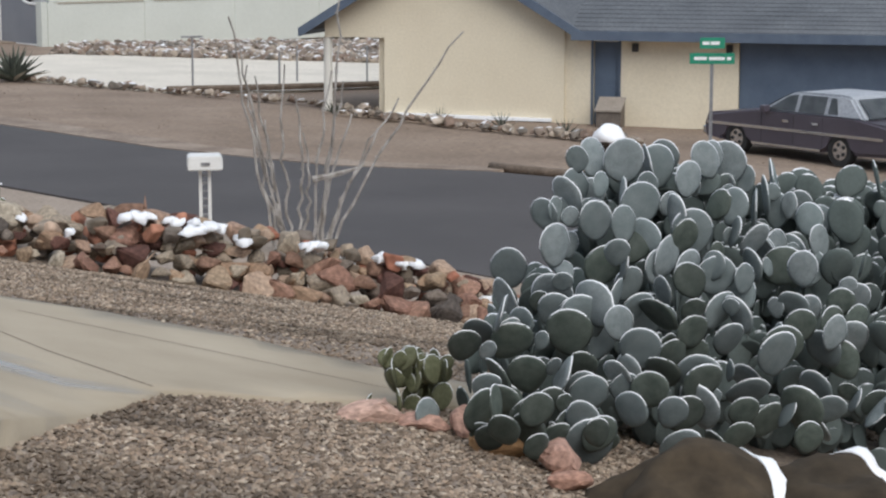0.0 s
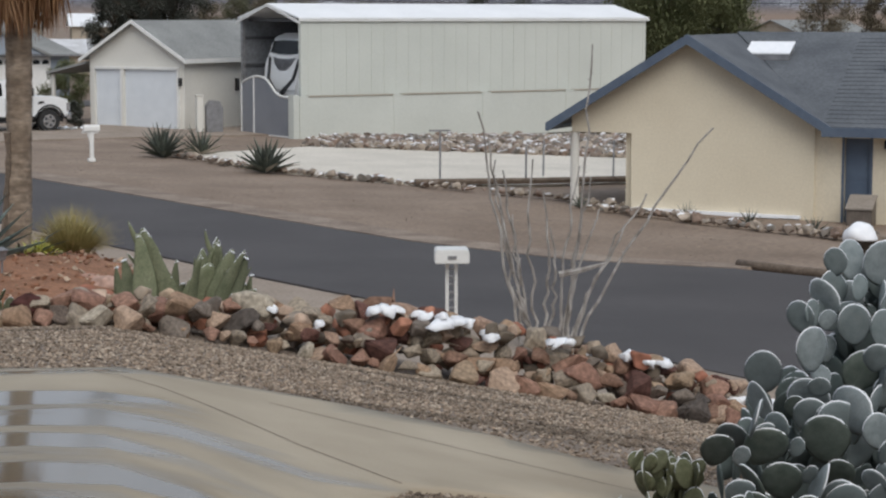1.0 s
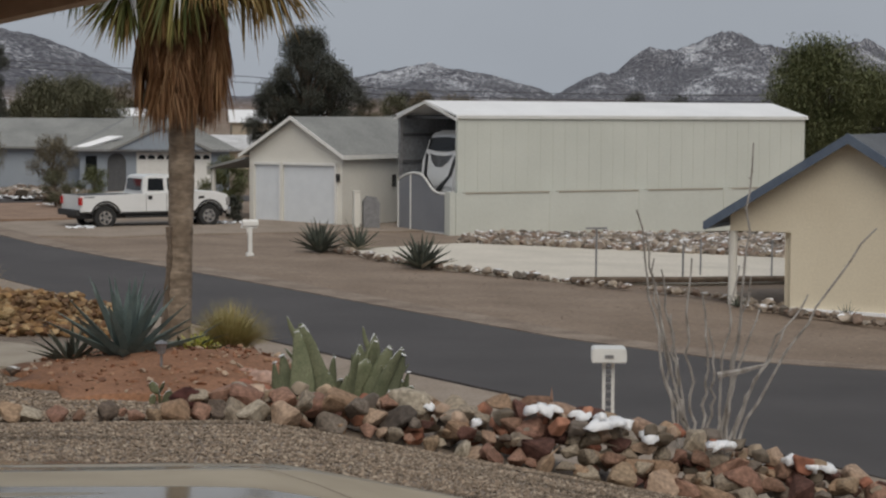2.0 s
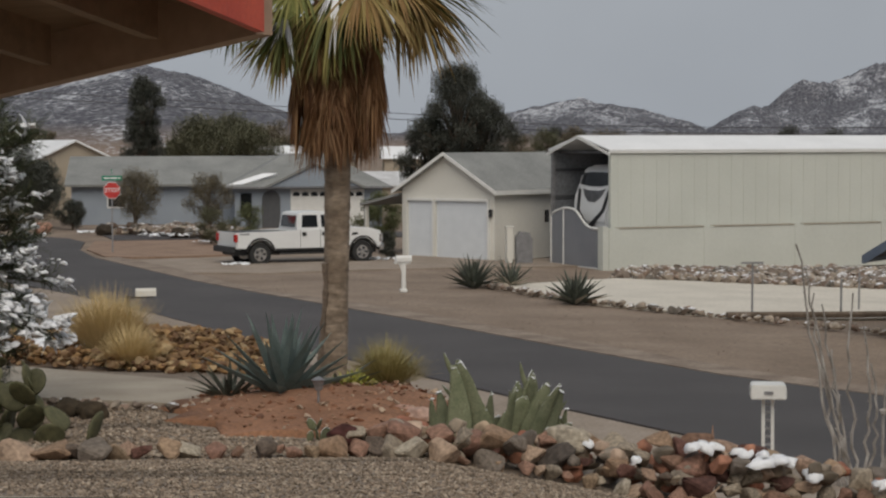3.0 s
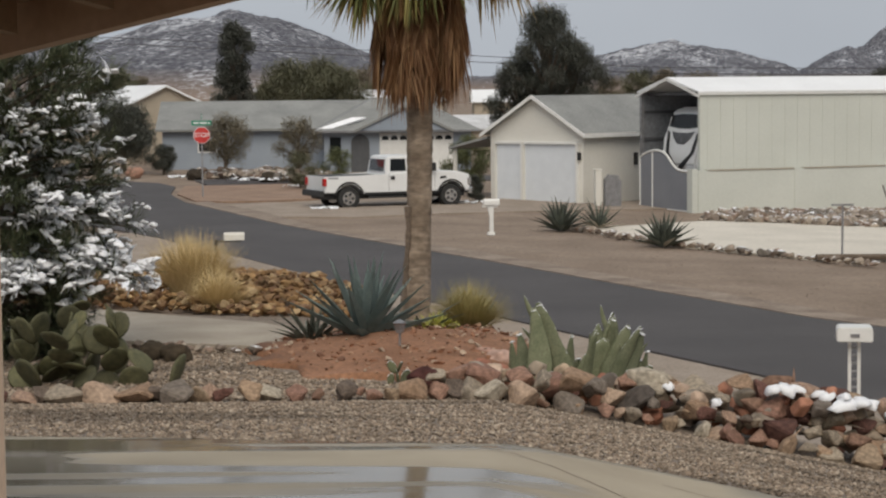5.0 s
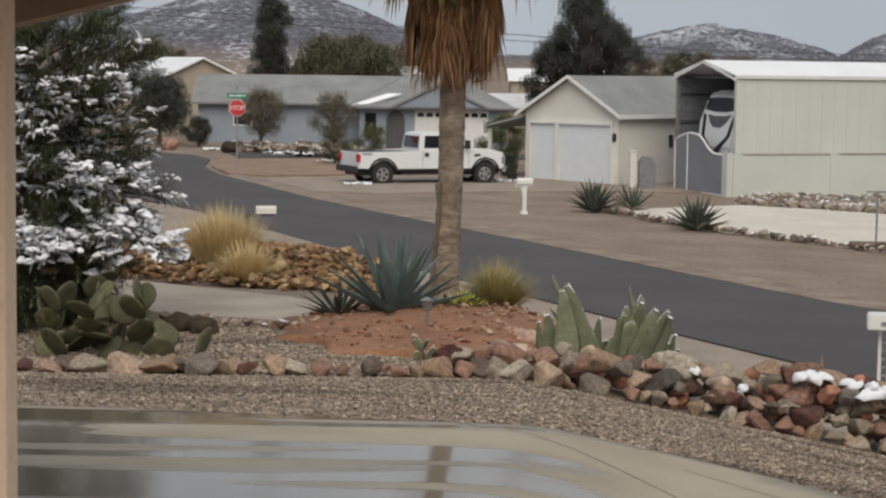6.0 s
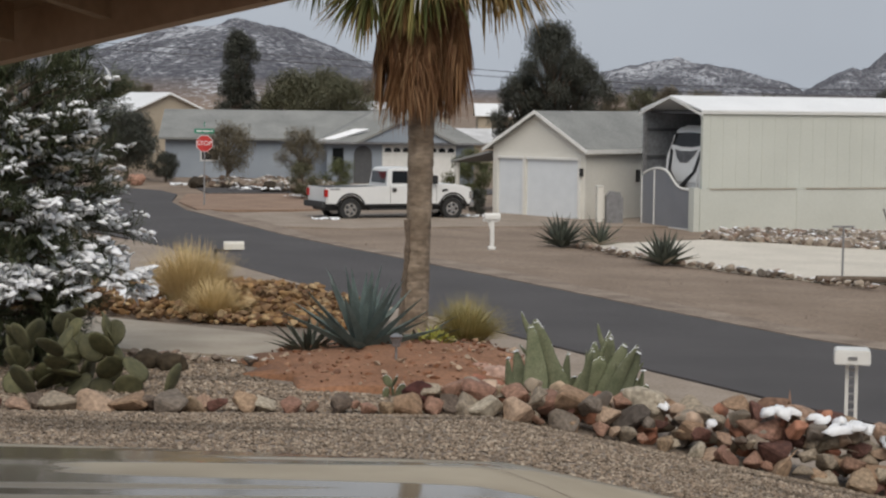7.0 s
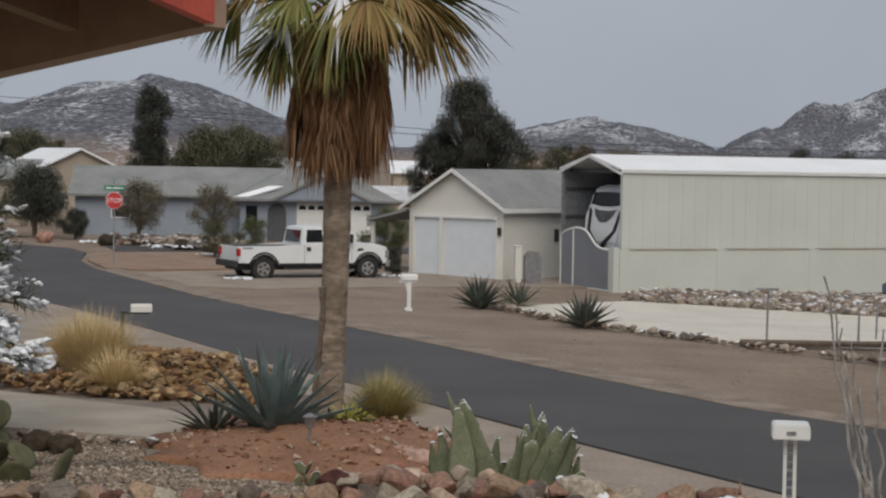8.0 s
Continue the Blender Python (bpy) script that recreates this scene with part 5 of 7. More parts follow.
def big_mailbox():
    th = thing("mailbox", "white oblong mailbox on a white two-legged stand", "mailbox", pose(5.66, 27.4, ground_z(5.48, 27.4), 0, 0, -9))
    top = 1.19 + (EYE - 4.43 - ground_z(5.48, 27.4)) - 0.0
    bm = prism(bmesh.new(), [(-0.24, top - 0.2), (0.24, top - 0.2), (0.24, top - 0.03), (0.22, top), (-0.22, top), (-0.24, top - 0.03)], -0.24, 0.24)
    bmesh.ops.bevel(bm, geom=bm.edges[:], offset=0.015, segments=2, affect="EDGES")
    part("box", bm, WHITE, th, "white painted steel box")
    part("plate", boxed(-0.06, 0.06, -0.255, -0.241, top - 0.13, top - 0.085), GREY_METAL, th)
    for x in (-0.085, 0.04):
        part("leg", boxed(x, x + 0.045, -0.025, 0.025, -0.1, top - 0.205), WHITE, th)
    for k in range(9):
        part("rung", boxed(-0.039, 0.039, -0.012, 0.012, 0.1 + k * 0.11, 0.13 + k * 0.11), GREY_METAL, th)


big_mailbox()


def post_mailbox():
    th = thing("mailbox", "white mailbox on a slim white post by the driveway", "mailbox", pose(1.55, 61.8, lower(1.5, 61.8), 0, 0, 8))
    part("post", boxed(-0.06, 0.06, -0.06, 0.06, -0.1, 0.9, bevel=0.015), WHITE, th)
    part("foot", boxed(-0.12, 0.1, -0.1, 0.1, 0.0, 0.1, bevel=0.02), WHITE, th)
    part("brace", prism(bmesh.new(), [(-0.05, 0.55), (0.05, 0.55), (-0.02, 0.9), (-0.14, 0.9)], -0.03, 0.03), WHITE, th)
    part("arm", boxed(-0.28, 0.2, -0.05, 0.05, 0.86, 0.93), WHITE, th)
    bm = prism(bmesh.new(), [(-0.1, 0.93), (0.1, 0.93), (0.1, 1.05), (0.06, 1.11), (-0.06, 1.11), (-0.1, 1.05)], -0.24, 0.24, "x")
    part("box", bm, WHITE, th)
    th2 = thing("mailbox", "pale grey mailbox on a dark bracket arm at the road edge", "mailbox", pose(-4.75, 46.6, ground_z(-4.75, 46.6), 0, 0, 12))
    z0 = EYE - 3.40 - ground_z(-4.75, 46.6)
    part("post", boxed(-0.42, -0.34, -0.04, 0.04, -0.2, z0 + 0.02), BLACK, th2)
    part("arm", boxed(-0.42, 0.2, -0.03, 0.03, z0 - 0.04, z0), BLACK, th2)
    bm = prism(bmesh.new(), [(-0.09, z0), (0.09, z0), (0.09, z0 + 0.13), (0.06, z0 + 0.18), (-0.06, z0 + 0.18), (-0.09, z0 + 0.13)], -0.2, 0.26, "x")
    part("box", bm, CREAM, th2)


post_mailbox()


def power_line():
    th = thing("power_line", "thin dark power lines sagging between wooden poles", "power line")
    for k, dz in enumerate((0.0, 0.55)):
        pts = []
        for i in range(41):
            az = -26 + 62 * i / 40
            d = 185
            el = lerp(az, [-26, -8.25, -1.32, 1.54, 5.5, 12.2, 36], [2.1, 1.32, 0.92, 0.75, 0.41, 0.31, 0.3])
            pts.append((d * math.sin(radians(az)), d * math.cos(radians(az)), EYE + d * math.tan(radians(el)) + dz))
        bm = bmesh.new()
        tube(bm, pts, [0.035] * len(pts), 4)
        part("wire", bm, BLACK, th)
    for az in (-26, 36):
        x, y = 185 * math.sin(radians(az)), 185 * math.cos(radians(az))
        bm = bmesh.new()
        tube(bm, [(x, y, -1), (x, y, 13)], [0.16, 0.12], 8)
        part("pole", bm, BARK, th)


power_line()


# ---- rocks ----
def rock_mesh(seed, jag=1.0, smooth=False, n=13):
    rnd = random.Random(seed)
    bm = bmesh.new()
    for _ in range(n):
        v = Vector((rnd.gauss(0, 1), rnd.gauss(0, 1), rnd.gauss(0, 1))).normalized() * rnd.uniform(0.75, 1.08)
        bm.verts.new((v.x * 0.56, v.y * 0.5, v.z * 0.45))
    out = bmesh.ops.convex_hull(bm, input=bm.verts[:])
    bmesh.ops.delete(bm, geom=[g for g in out["geom_interior"] if isinstance(g, bmesh.types.BMVert)], context="VERTS")
    bmesh.ops.dissolve_limit(bm, angle_limit=radians(16), verts=bm.verts[:], edges=bm.edges[:])
    bmesh.ops.bevel(bm, geom=bm.edges[:], offset=0.045 * jag, segments=1, affect="EDGES")
    return mesh_of("rock", bm, smooth)


ROCK_LIB = [rock_mesh(s) for s in range(16)]


def blob_mesh(seed, flat_=0.35, sub=2):
    bm = bmesh.new()
    bmesh.ops.create_icosphere(bm, subdivisions=sub, radius=0.5)
    for v in bm.verts:
        k = 1 + 0.55 * noise.noise(v.co * 3.2 + Vector((seed * 7.1, 0, 0)))
        v.co = Vector((v.co.x * k, v.co.y * k, max(-0.12, v.co.z) * flat_ * k))
    return mesh_of("snow", bm, True)


SNOW_LIB = [blob_mesh(s) for s in range(6)]
SNOW_SHAPES = [([tuple(v.co) for v in me.vertices], [tuple(p.vertices) for p in me.polygons]) for me in SNOW_LIB]


def spot_rock(parent, rnd, x, y, z, s, material, lib=ROCK_LIB, name="rock", squash=1.0):
    me = rnd.choice(lib)
    m = Matrix.Translation((x, y, z)) @ Euler((rnd.uniform(-0.5, 0.5), rnd.uniform(-0.5, 0.5), rnd.uniform(0, 6.3))).to_matrix().to_4x4() @ Matrix.Diagonal((s * rnd.uniform(0.85, 1.25), s * rnd.uniform(0.8, 1.1), s * squash * rnd.uniform(0.75, 1.15), 1))
    return part(name, me, material, parent, m=m)


WALL = [(-4.6, 16.75), (-2.2, 16.75), (0.0, 16.8), (1.2, 16.8), (2.0, 16.75), (3.0, 16.55), (4.0, 16.45), (5.8, 16.3), (7.2, 16.3)]


def wall_y(x):
    return lerp(x, [p[0] for p in WALL], [p[1] for p in WALL])


def wall_h(x):
    return lerp(x, [-4.6, -0.6, 0.6, 1.6, 2.2, 3.2, 5.5, 7.2], [0.12, 0.17, 0.24, 0.33, 0.42, 0.58, 0.56, 0.5])


def rock_wall():
    rnd = random.Random(4)
    th = thing("rock_wall", "loose dry wall of red, tan and grey rocks", "rock wall")
    count = 0
    x = -4.4
    while x < 7.1:
        h = wall_h(x)
        s0 = 0.22 if x > 0.4 else 0.21
        rows = max(1, int(round(h / 0.135)))
        for r in range(rows):
            z = 0.07 + r * 0.135
            back = 0.10 + 0.17 * r
            s = s0 * rnd.choice((0.62, 0.85, 1.0, 1.15, 1.4, 1.7)) * (1.1 if r == rows - 1 else 1.0)
            xx, yy = x + rnd.uniform(-0.07, 0.07), wall_y(x) + back + rnd.uniform(-0.05, 0.05)
            spot_rock(th, rnd, xx, yy, ground_z(xx, yy if yy < 17.2 else 17.2) + z + rnd.uniform(-0.02, 0.03), s, ROCKS, squash=0.95)
            count += 1
        x += rnd.uniform(0.12, 0.155) if h > 0.25 else rnd.uniform(0.13, 0.2)
    # rubble core and crest behind the facing
    bm = bmesh.new()
    x = 0.3
    while x < 7.1:
        h = wall_h(x)
        for _ in range(7):
            xx, d = x + rnd.uniform(-0.1, 0.1), rnd.uniform(0.3, 0.95)
            z = ground_z(xx, 17.0) + h * rnd.uniform(0.2, 0.98) - max(0, d - 0.7) * 0.5
            add_rock(bm, rnd, xx, wall_y(xx) + d, z, rnd.uniform(0.14, 0.26))
        x += 0.16
    tagged(part("rubble", bm, ROCKS_ISLAND, th, "rubble core of mixed rocks"), kind="stuff")
    # leftover snow
    for x, w, dz in ((1.95, 0.16, 0), (2.93, 0.26, 0.03), (3.35, 0.22, 0.0), (3.5, 0.3, -0.02), (3.95, 0.24, -0.06), (4.75, 0.2, -0.1), (5.1, 0.18, 0), (5.35, 0.22, 0), (6.1, 0.16, -0.1), (2.45, 0.14, -0.1), (1.3, 0.12, 0), (5.9, 0.2, -0.22), (6.3, 0.18, -0.05), (4.45, 0.18, -0.02)):
        for _ in range(3):
            xx, y = x + rnd.uniform(-0.5, 0.5) * w, wall_y(x) + 0.42 + rnd.uniform(-0.12, 0.1)
            part("snow", rnd.choice(SNOW_LIB), SNOW, th, "patch of old snow", m=Matrix.Translation((xx, y - 0.04, ground_z(x, 17) + wall_h(x) - 0.045 + dz)) @ Euler((rnd.uniform(0.1, 0.6), rnd.uniform(-0.4, 0.4), rnd.uniform(0, 6))).to_matrix().to_4x4() @ Matrix.Diagonal((w * rnd.uniform(0.6, 1.1), w * rnd.uniform(0.4, 0.7), 0.3, 1)))
    print("wall rocks", count)


HULLS = []
for s in range(12):
    me = ROCK_LIB[s]
    HULLS.append(([tuple(v.co) for v in me.vertices], [tuple(p.vertices) for p in me.polygons]))
ROCKS_ISLAND = stones("rubble_rock", [(0.3, 0.13, 0.085), (0.36, 0.27, 0.19), (0.16, 0.135, 0.115), (0.3, 0.24, 0.18), (0.42, 0.31, 0.235), (0.28, 0.235, 0.19), (0.36, 0.17, 0.11), (0.16, 0.13, 0.1)], island=True)


class Pile:
    """Loose stones gathered into one mesh."""
    def __init__(self):
        self.v, self.f = [], []

    def add(self, rnd, x, y, z, s, shape=None, flat_=0.8):
        vs, fs = shape or rnd.choice(HULLS)
        m = Euler((rnd.uniform(-0.5, 0.5), rnd.uniform(-0.5, 0.5), rnd.uniform(0, 6.3))).to_matrix()
        n = len(self.v)
        k = (s * rnd.uniform(0.8, 1.25), s * rnd.uniform(0.8, 1.2), s * flat_ * rnd.uniform(0.8, 1.2))
        for p in vs:
            q = m @ Vector((p[0] * k[0], p[1] * k[1], p[2] * k[2]))
            self.v.append((x + q.x, y + q.y, z + q.z))
        self.f.extend([tuple(i + n for i in f) for f in fs])

    def mesh(self, name):
        me = bpy.data.meshes.new(name)
        me.from_pydata(self.v, [], self.f)
        return me


def add_rock(bm, rnd, x, y, z, s):
    vs, fs = rnd.choice(HULLS)
    m = Euler((rnd.uniform(-0.5, 0.5), rnd.uniform(-0.5, 0.5), rnd.uniform(0, 6.3))).to_matrix()
    out = [bm.verts.new(Vector((x, y, z)) + m @ (Vector(p) * s)) for p in vs]
    for f in fs:
        bm.faces.new([out[i] for i in f])


rock_wall()


# ---- loose rocks, boulders, gravel ----
def boulder(name, x, y, z, sx, sy, sz, seed, material, label, category="boulder", turn=0.0, cap=None):
    bm = bmesh.new()
    bmesh.ops.create_icosphere(bm, subdivisions=4, radius=0.5)
    for v in bm.verts:
        n = v.co.normalized()
        k = 1 + 0.28 * noise.noise(n * 1.3 + Vector((seed * 3.7, 0, 0))) + 0.10 * noise.noise(n * 3.6 + Vector((seed, 5, 0))) + 0.03 * noise.noise(n * 11)
        v.co = Vector((n.x * sx, n.y * sy, n.z * sz)) * 0.5 * k
    th = part(name, bm, material, smooth=True, m=pose(x, y, z, 0, 0, turn))
    tagged(th, label, category)
    if cap:
        cx, cy, w, l, ang = cap
        b2 = bmesh.new()
        bmesh.ops.create_grid(b2, x_segments=10, y_segments=24, size=0.5)
        for v in b2.verts:
            u, t = v.co.x * w * (1 + 0.5 * noise.noise((v.co.y * 6, seed, 0))), v.co.y * l
            px = cx + u * math.cos(ang) - t * math.sin(ang)
            py = cy + u * math.sin(ang) + t * math.cos(ang)
            n = Vector((px / sx * 2, py / sy * 2, 0))
            q = max(0.0, 1 - n.length_squared)
            nn = Vector((n.x, n.y, math.sqrt(q))).normalized()
            k = 1 + 0.28 * noise.noise(nn * 1.3 + Vector((seed * 3.7, 0, 0))) + 0.10 * noise.noise(nn * 3.6 + Vector((seed, 5, 0)))
            v.co = Vector((nn.x * sx, nn.y * sy, nn.z * sz)) * 0.5 * k * 1.02
        bmesh.ops.solidify(b2, geom=b2.faces[:], thickness=0.012)
        part("snow", b2, SNOW, th, "strip of white snow", smooth=True)
    return th


boulder("boulder", 3.62, 7.05, 1.9, 0.92, 0.75, 0.66, 2, BOULDER, "large dark brown boulder with a streak of snow", turn=-6, cap=(0.3, -0.1, 0.06, 0.7, 0.25))
boulder("boulder", 4.2, 6.9, 1.84, 0.85, 0.7, 0.62, 5, BOULDER, "large brown boulder under the prickly pear, partly snowy", turn=10, cap=(0.22, -0.05, 0.1, 0.6, 0.35))
PINK_LIB = [rock_mesh(40 + k, 1.4, n=16) for k in range(6)]
for k, (x, y, sx, sy, sz, turn, lab) in enumerate(((2.62, 8.42, 0.36, 0.24, 0.16, 10, "flat pink edging rock on the gravel"), (2.86, 8.38, 0.34, 0.2, 0.15, -15, "flat pink edging rock on the gravel"), (3.02, 8.3, 0.2, 0.2, 0.26, 40, "pink edging rock on the gravel"),
                                      (3.12, 8.02, 0.4, 0.28, 0.32, -20, "tan and orange rock beside the prickly pear"), (3.28, 7.74, 0.26, 0.22, 0.28, 15, "reddish rock beside the prickly pear"), (3.2, 7.42, 0.28, 0.2, 0.16, 5, "low reddish rock beside the boulder"))):
    ob = part("rock", PINK_LIB[k], ORANGE_ROCK if k == 3 else PINK_ROCK, m=pose(x, y, ground_z(x, y) + sz * 0.3, 0, 0, turn) @ Matrix.Diagonal((sx, sy, sz, 1)))
    tagged(ob, lab, "rock")


def inside(x, y, poly):
    c, j = False, len(poly) - 1
    for i in range(len(poly)):
        (xi, yi), (xj, yj) = poly[i], poly[j]
        if (yi > y) != (yj > y) and x < (xj - xi) * (y - yi) / (yj - yi) + xi:
            c = not c
        j = i
    return c


OCTA = ([(0.5, 0, 0), (-0.5, 0.05, 0), (0.05, 0.5, 0), (0, -0.5, 0.05), (0, 0.05, 0.45), (0, 0, -0.4)], [(0, 2, 4), (2, 1, 4), (1, 3, 4), (3, 0, 4), (2, 0, 5), (1, 2, 5), (3, 1, 5), (0, 3, 5)])


def pebbles():
    rnd = random.Random(11)
    pile = Pile()
    n = 0
    while n < 18000:
        x, y = rnd.uniform(0.3, 4.6), rnd.uniform(6.2, 9.0)
        if inside(x, y, drive_plan):
            continue
        pile.add(rnd, x, y, ground_z(x, y) + 0.018, rnd.choice((0.016, 0.02, 0.025, 0.03, 0.042)), OCTA, 0.7)
        n += 1
    n = 0
    while n < 42000:
        x = rnd.uniform(-4.5, 6.8)
        y = rnd.uniform(9.4, wall_y(x) + 0.1)
        if inside(x, y, drive_plan):
            continue
        pile.add(rnd, x, y, ground_z(x, y) + 0.018, rnd.choice((0.016, 0.021, 0.026, 0.036)), OCTA, 0.7)
        n += 1
    n = 0
    while n < 9000:
        x, y = rnd.uniform(-4.6, 1.2), rnd.uniform(16.9, 21.5)
        if math.hypot((x + 0.1) / 1.8, (y - 20.8) / 2.7) < 1 or inside(x, y, [(-9, 23.0), (-3.4, 21.7), (-1.7, 20.9), (-1.15, 21.2), (-2.0, 23.6), (-9, 27)]):
            continue
        pile.add(rnd, x, y, ground_z(x, y) + 0.018, rnd.choice((0.03, 0.04, 0.055)), OCTA, 0.7)
        n += 1
    n = 0
    tagged(part("gravel", pile.mesh("gravel"), PEBBLES), "loose grey and tan crushed gravel stones", "gravel", kind="stuff")
    grit = Pile()
    for _ in range(3000):
        x, y = rnd.uniform(-12, 22), rnd.uniform(34, 75)
        s = 0.898 * x + 0.44 * y
        if s < 24.6 or inside(x, y, road_edge):
            continue
        grit.add(rnd, x, y, ground_z(x, y), rnd.choice((0.02, 0.03, 0.04)), OCTA, 0.5)
    tagged(part("grit", grit.mesh("grit"), PEBBLES), "scattered small stones on the dirt", "stones", kind="stuff")


pebbles()


def rock_line(name, label, pts, step, size, material, seed, rows=1, spread=0.15, parent_kind="stuff"):
    rnd = random.Random(seed)
    pile = Pile()
    for (x0, y0), (x1, y1) in zip(pts, pts[1:]):
        n = max(1, int(math.hypot(x1 - x0, y1 - y0) / step))
        for i in range(n):
            for r in range(rows):
                k = (i + rnd.random()) / n
                x, y = x0 + (x1 - x0) * k + rnd.uniform(-spread, spread), y0 + (y1 - y0) * k + rnd.uniform(-spread, spread)
                s = size * rnd.choice((0.6, 0.8, 1, 1.2, 1.5))
                pile.add(rnd, x, y, ground_z(x, y) + s * 0.25 + 0.04, s)
    tagged(part(name, pile.mesh(name), material), label, "rocks", kind=parent_kind)


rock_line("stone_edging", "line of small pale stones along the parking pad", [(4.0, 65.2), (6.0, 59.4), (7.4, 57.4), (10.2, 53.8), (12.6, 50.8), (14.2, 48.2)], 0.2, 0.22, BORDER, 3, 2, 0.2)
rock_line("stone_edging", "line of pale stones below the yellow wall", [(13.2, 47.4), (16.0, 42.6), (17.6, 40.2)], 0.16, 0.26, BORDER, 4, 2, 0.2)
rock_line("stone_edging", "dark stones edging the side drive", [(-4.2, 20.7), (-2.9, 20.9), (-1.8, 20.35), (-1.2, 20.6)], 0.1, 0.13, BORDER, 5, 1, 0.06)


def heap(name, label, plan, n, size, height, material, seed):
    """A bank of loose rock over a plan."""
    rnd = random.Random(seed)
    pile = Pile()
    xs, ys = [p[0] for p in plan], [p[1] for p in plan]
    k = 0
    while k < n:
        x, y = rnd.uniform(min(xs), max(xs)), rnd.uniform(min(ys), max(ys))
        if not inside(x, y, plan):
            continue
        s = size * rnd.choice((0.6, 0.8, 1, 1.3))
        pile.add(rnd, x, y, ground_z(x, y) + height(x, y) * rnd.uniform(0.0, 1.0) + s * 0.2, s)
        k += 1
    tagged(part(name, pile.mesh(name), material), label, "rocks", kind="stuff")


heap("rock_mulch", "bank of golden-brown broken rock", [(-6.6, 27.5), (-4.3, 26.3), (-2.4, 24.9), (-1.0, 24.4), (-0.9, 26.5), (-1.6, 30.5), (-3.6, 34), (-7, 34)], 5200, 0.13, lambda x, y: 0.25 * math.exp(-((y - 28.5) / 3.5) ** 2), MULCH, 6)
heap("rock_border", "long border of tan rocks with snow between them", [(9.0, 70.3), (20.6, 66.2), (23.5, 71.5), (22.6, 78), (10.2, 73.8)], 2300, 0.42, lambda x, y: 0.12 * max(0, min(1, (0.33 * (x - 9) + y - 69.8) / 3.5)), BORDER, 7)
heap("garden_rocks", "low garden bank of dark and reddish rocks with snow", [(-12.4, 104), (-7, 96.5), (-5.2, 95.5), (-5.2, 99), (-9, 106)], 380, 0.5, lambda x, y: 0.3, BORDER, 8)
for x, y, s, mt, lab in ((-12.3, 101.6, 0.9, BOULDER, "dark brown boulder by the road bend"), (-15.8, 104.5, 0.9, PINK_ROCK, "tan boulder by the road bend"), (-8.3, 98.0, 0.8, BOULDER, "dark boulder in the garden bank"),
                         (-0.05, 17.1, 0.3, MAROON_ROCK, "dark maroon rock on the edging"), (0.62, 19.2, 0.32, PINK_ROCK, "red-brown rock in the soil bed"), (0.5, 19.6, 0.26, PINK_ROCK, "red-brown rock in the soil bed"), (-2.55, 19.9, 0.3, BOULDER, "dark red rock beside the low cactus"), (-2.8, 20.1, 0.3, BOULDER, "grey rock beside the low cactus")):
    boulder("rock", x, y, ground_z(x, y) + s * (0.5 if mt is MAROON_ROCK else 0.28), s, s * 0.8, s * 0.75, x, mt, lab, "rock")
snow_rock = boulder("rock", 16.35, 38.4, ground_z(16.35, 38.4) + 0.2, 0.66, 0.6, 0.62, 4.2, BOULDER, "grey rock capped with white snow", "rock")
bm = bmesh.new()
bmesh.ops.create_icosphere(bm, subdivisions=3, radius=0.5)
for v in bm.verts:
    k = 1 + 0.2 * noise.noise(v.co * 2.5)
    v.co = Vector((v.co.x * 0.72, v.co.y * 0.62, max(-0.05, v.co.z) * 0.66)) * k
part("snow", bm, SNOW, snow_rock, "thick cap of snow", smooth=True, m=pose(0, -0.04, 0.12))


# debris on the red soil
rnd_bed = random.Random(8)
debris = Pile()
for _ in range(420):
    a, r = rnd_bed.uniform(0, math.tau), math.sqrt(rnd_bed.random())
    x, y = -0.1 + 1.6 * r * math.cos(a), 20.7 + 2.5 * r * math.sin(a)
    debris.add(rnd_bed, x, y, red_bed(x, y) + 0.06, rnd_bed.choice((0.03, 0.04, 0.05, 0.09)), None, 0.7)
tagged(part("debris", debris.mesh("debris"), stones("bed_stone", [(0.25, 0.12, 0.07), (0.33, 0.2, 0.13), (0.16, 0.08, 0.05), (0.4, 0.3, 0.22)], island=True)), "small rust-brown stones on the soil bed", "stones", kind="stuff")


# ---- plants ----
def pad_mesh(seed, thick=0.13, seg=14, width=0.8, blunt=1.0):
    """An oval fleshy pad, narrow at its foot, standing on the origin."""
    rnd = random.Random(seed)
    bm = bmesh.new()
    rings = []
    prof = [(0.0, 1.0), (0.55, 0.93), (0.86, 0.62), (1.0, 0.0), (0.86, -0.62), (0.55, -0.93), (0.0, -1.0)]
    lean = rnd.uniform(-0.06, 0.06)
    for r, t in prof:
        ring = []
        for k in range(seg if r > 0 else 1):
            a = k * math.tau / seg
            u, v = math.sin(a) * r, -math.cos(a) * r
            v = math.copysign(abs(v) ** blunt, v)
            wide = width * (0.72 + 0.28 * min(1, (v + 1.15) / 1.1))
            ring.append(bm.verts.new((u * 0.5 * wide + lean * v, t * thick * 0.5 + 0.03 * math.sin(2.5 * u + seed), 0.5 + v * 0.5)))
        rings.append(ring)
    for a, b in zip(rings, rings[1:]):
        for k in range(seg):
            if len(a) == 1:
                bm.faces.new((a[0], b[k], b[(k + 1) % seg]))
            elif len(b) == 1:
                bm.faces.new((a[k], b[0], a[(k + 1) % seg]))
            else:
                bm.faces.new((a[k], b[k], b[(k + 1) % seg], a[(k + 1) % seg]))
    return mesh_of("pad", bm, True)


PADS = [pad_mesh(s, 0.11, 18, w) for s, w in ((1, 0.84), (2, 0.95), (3, 0.74), (4, 0.9), (5, 0.8))]
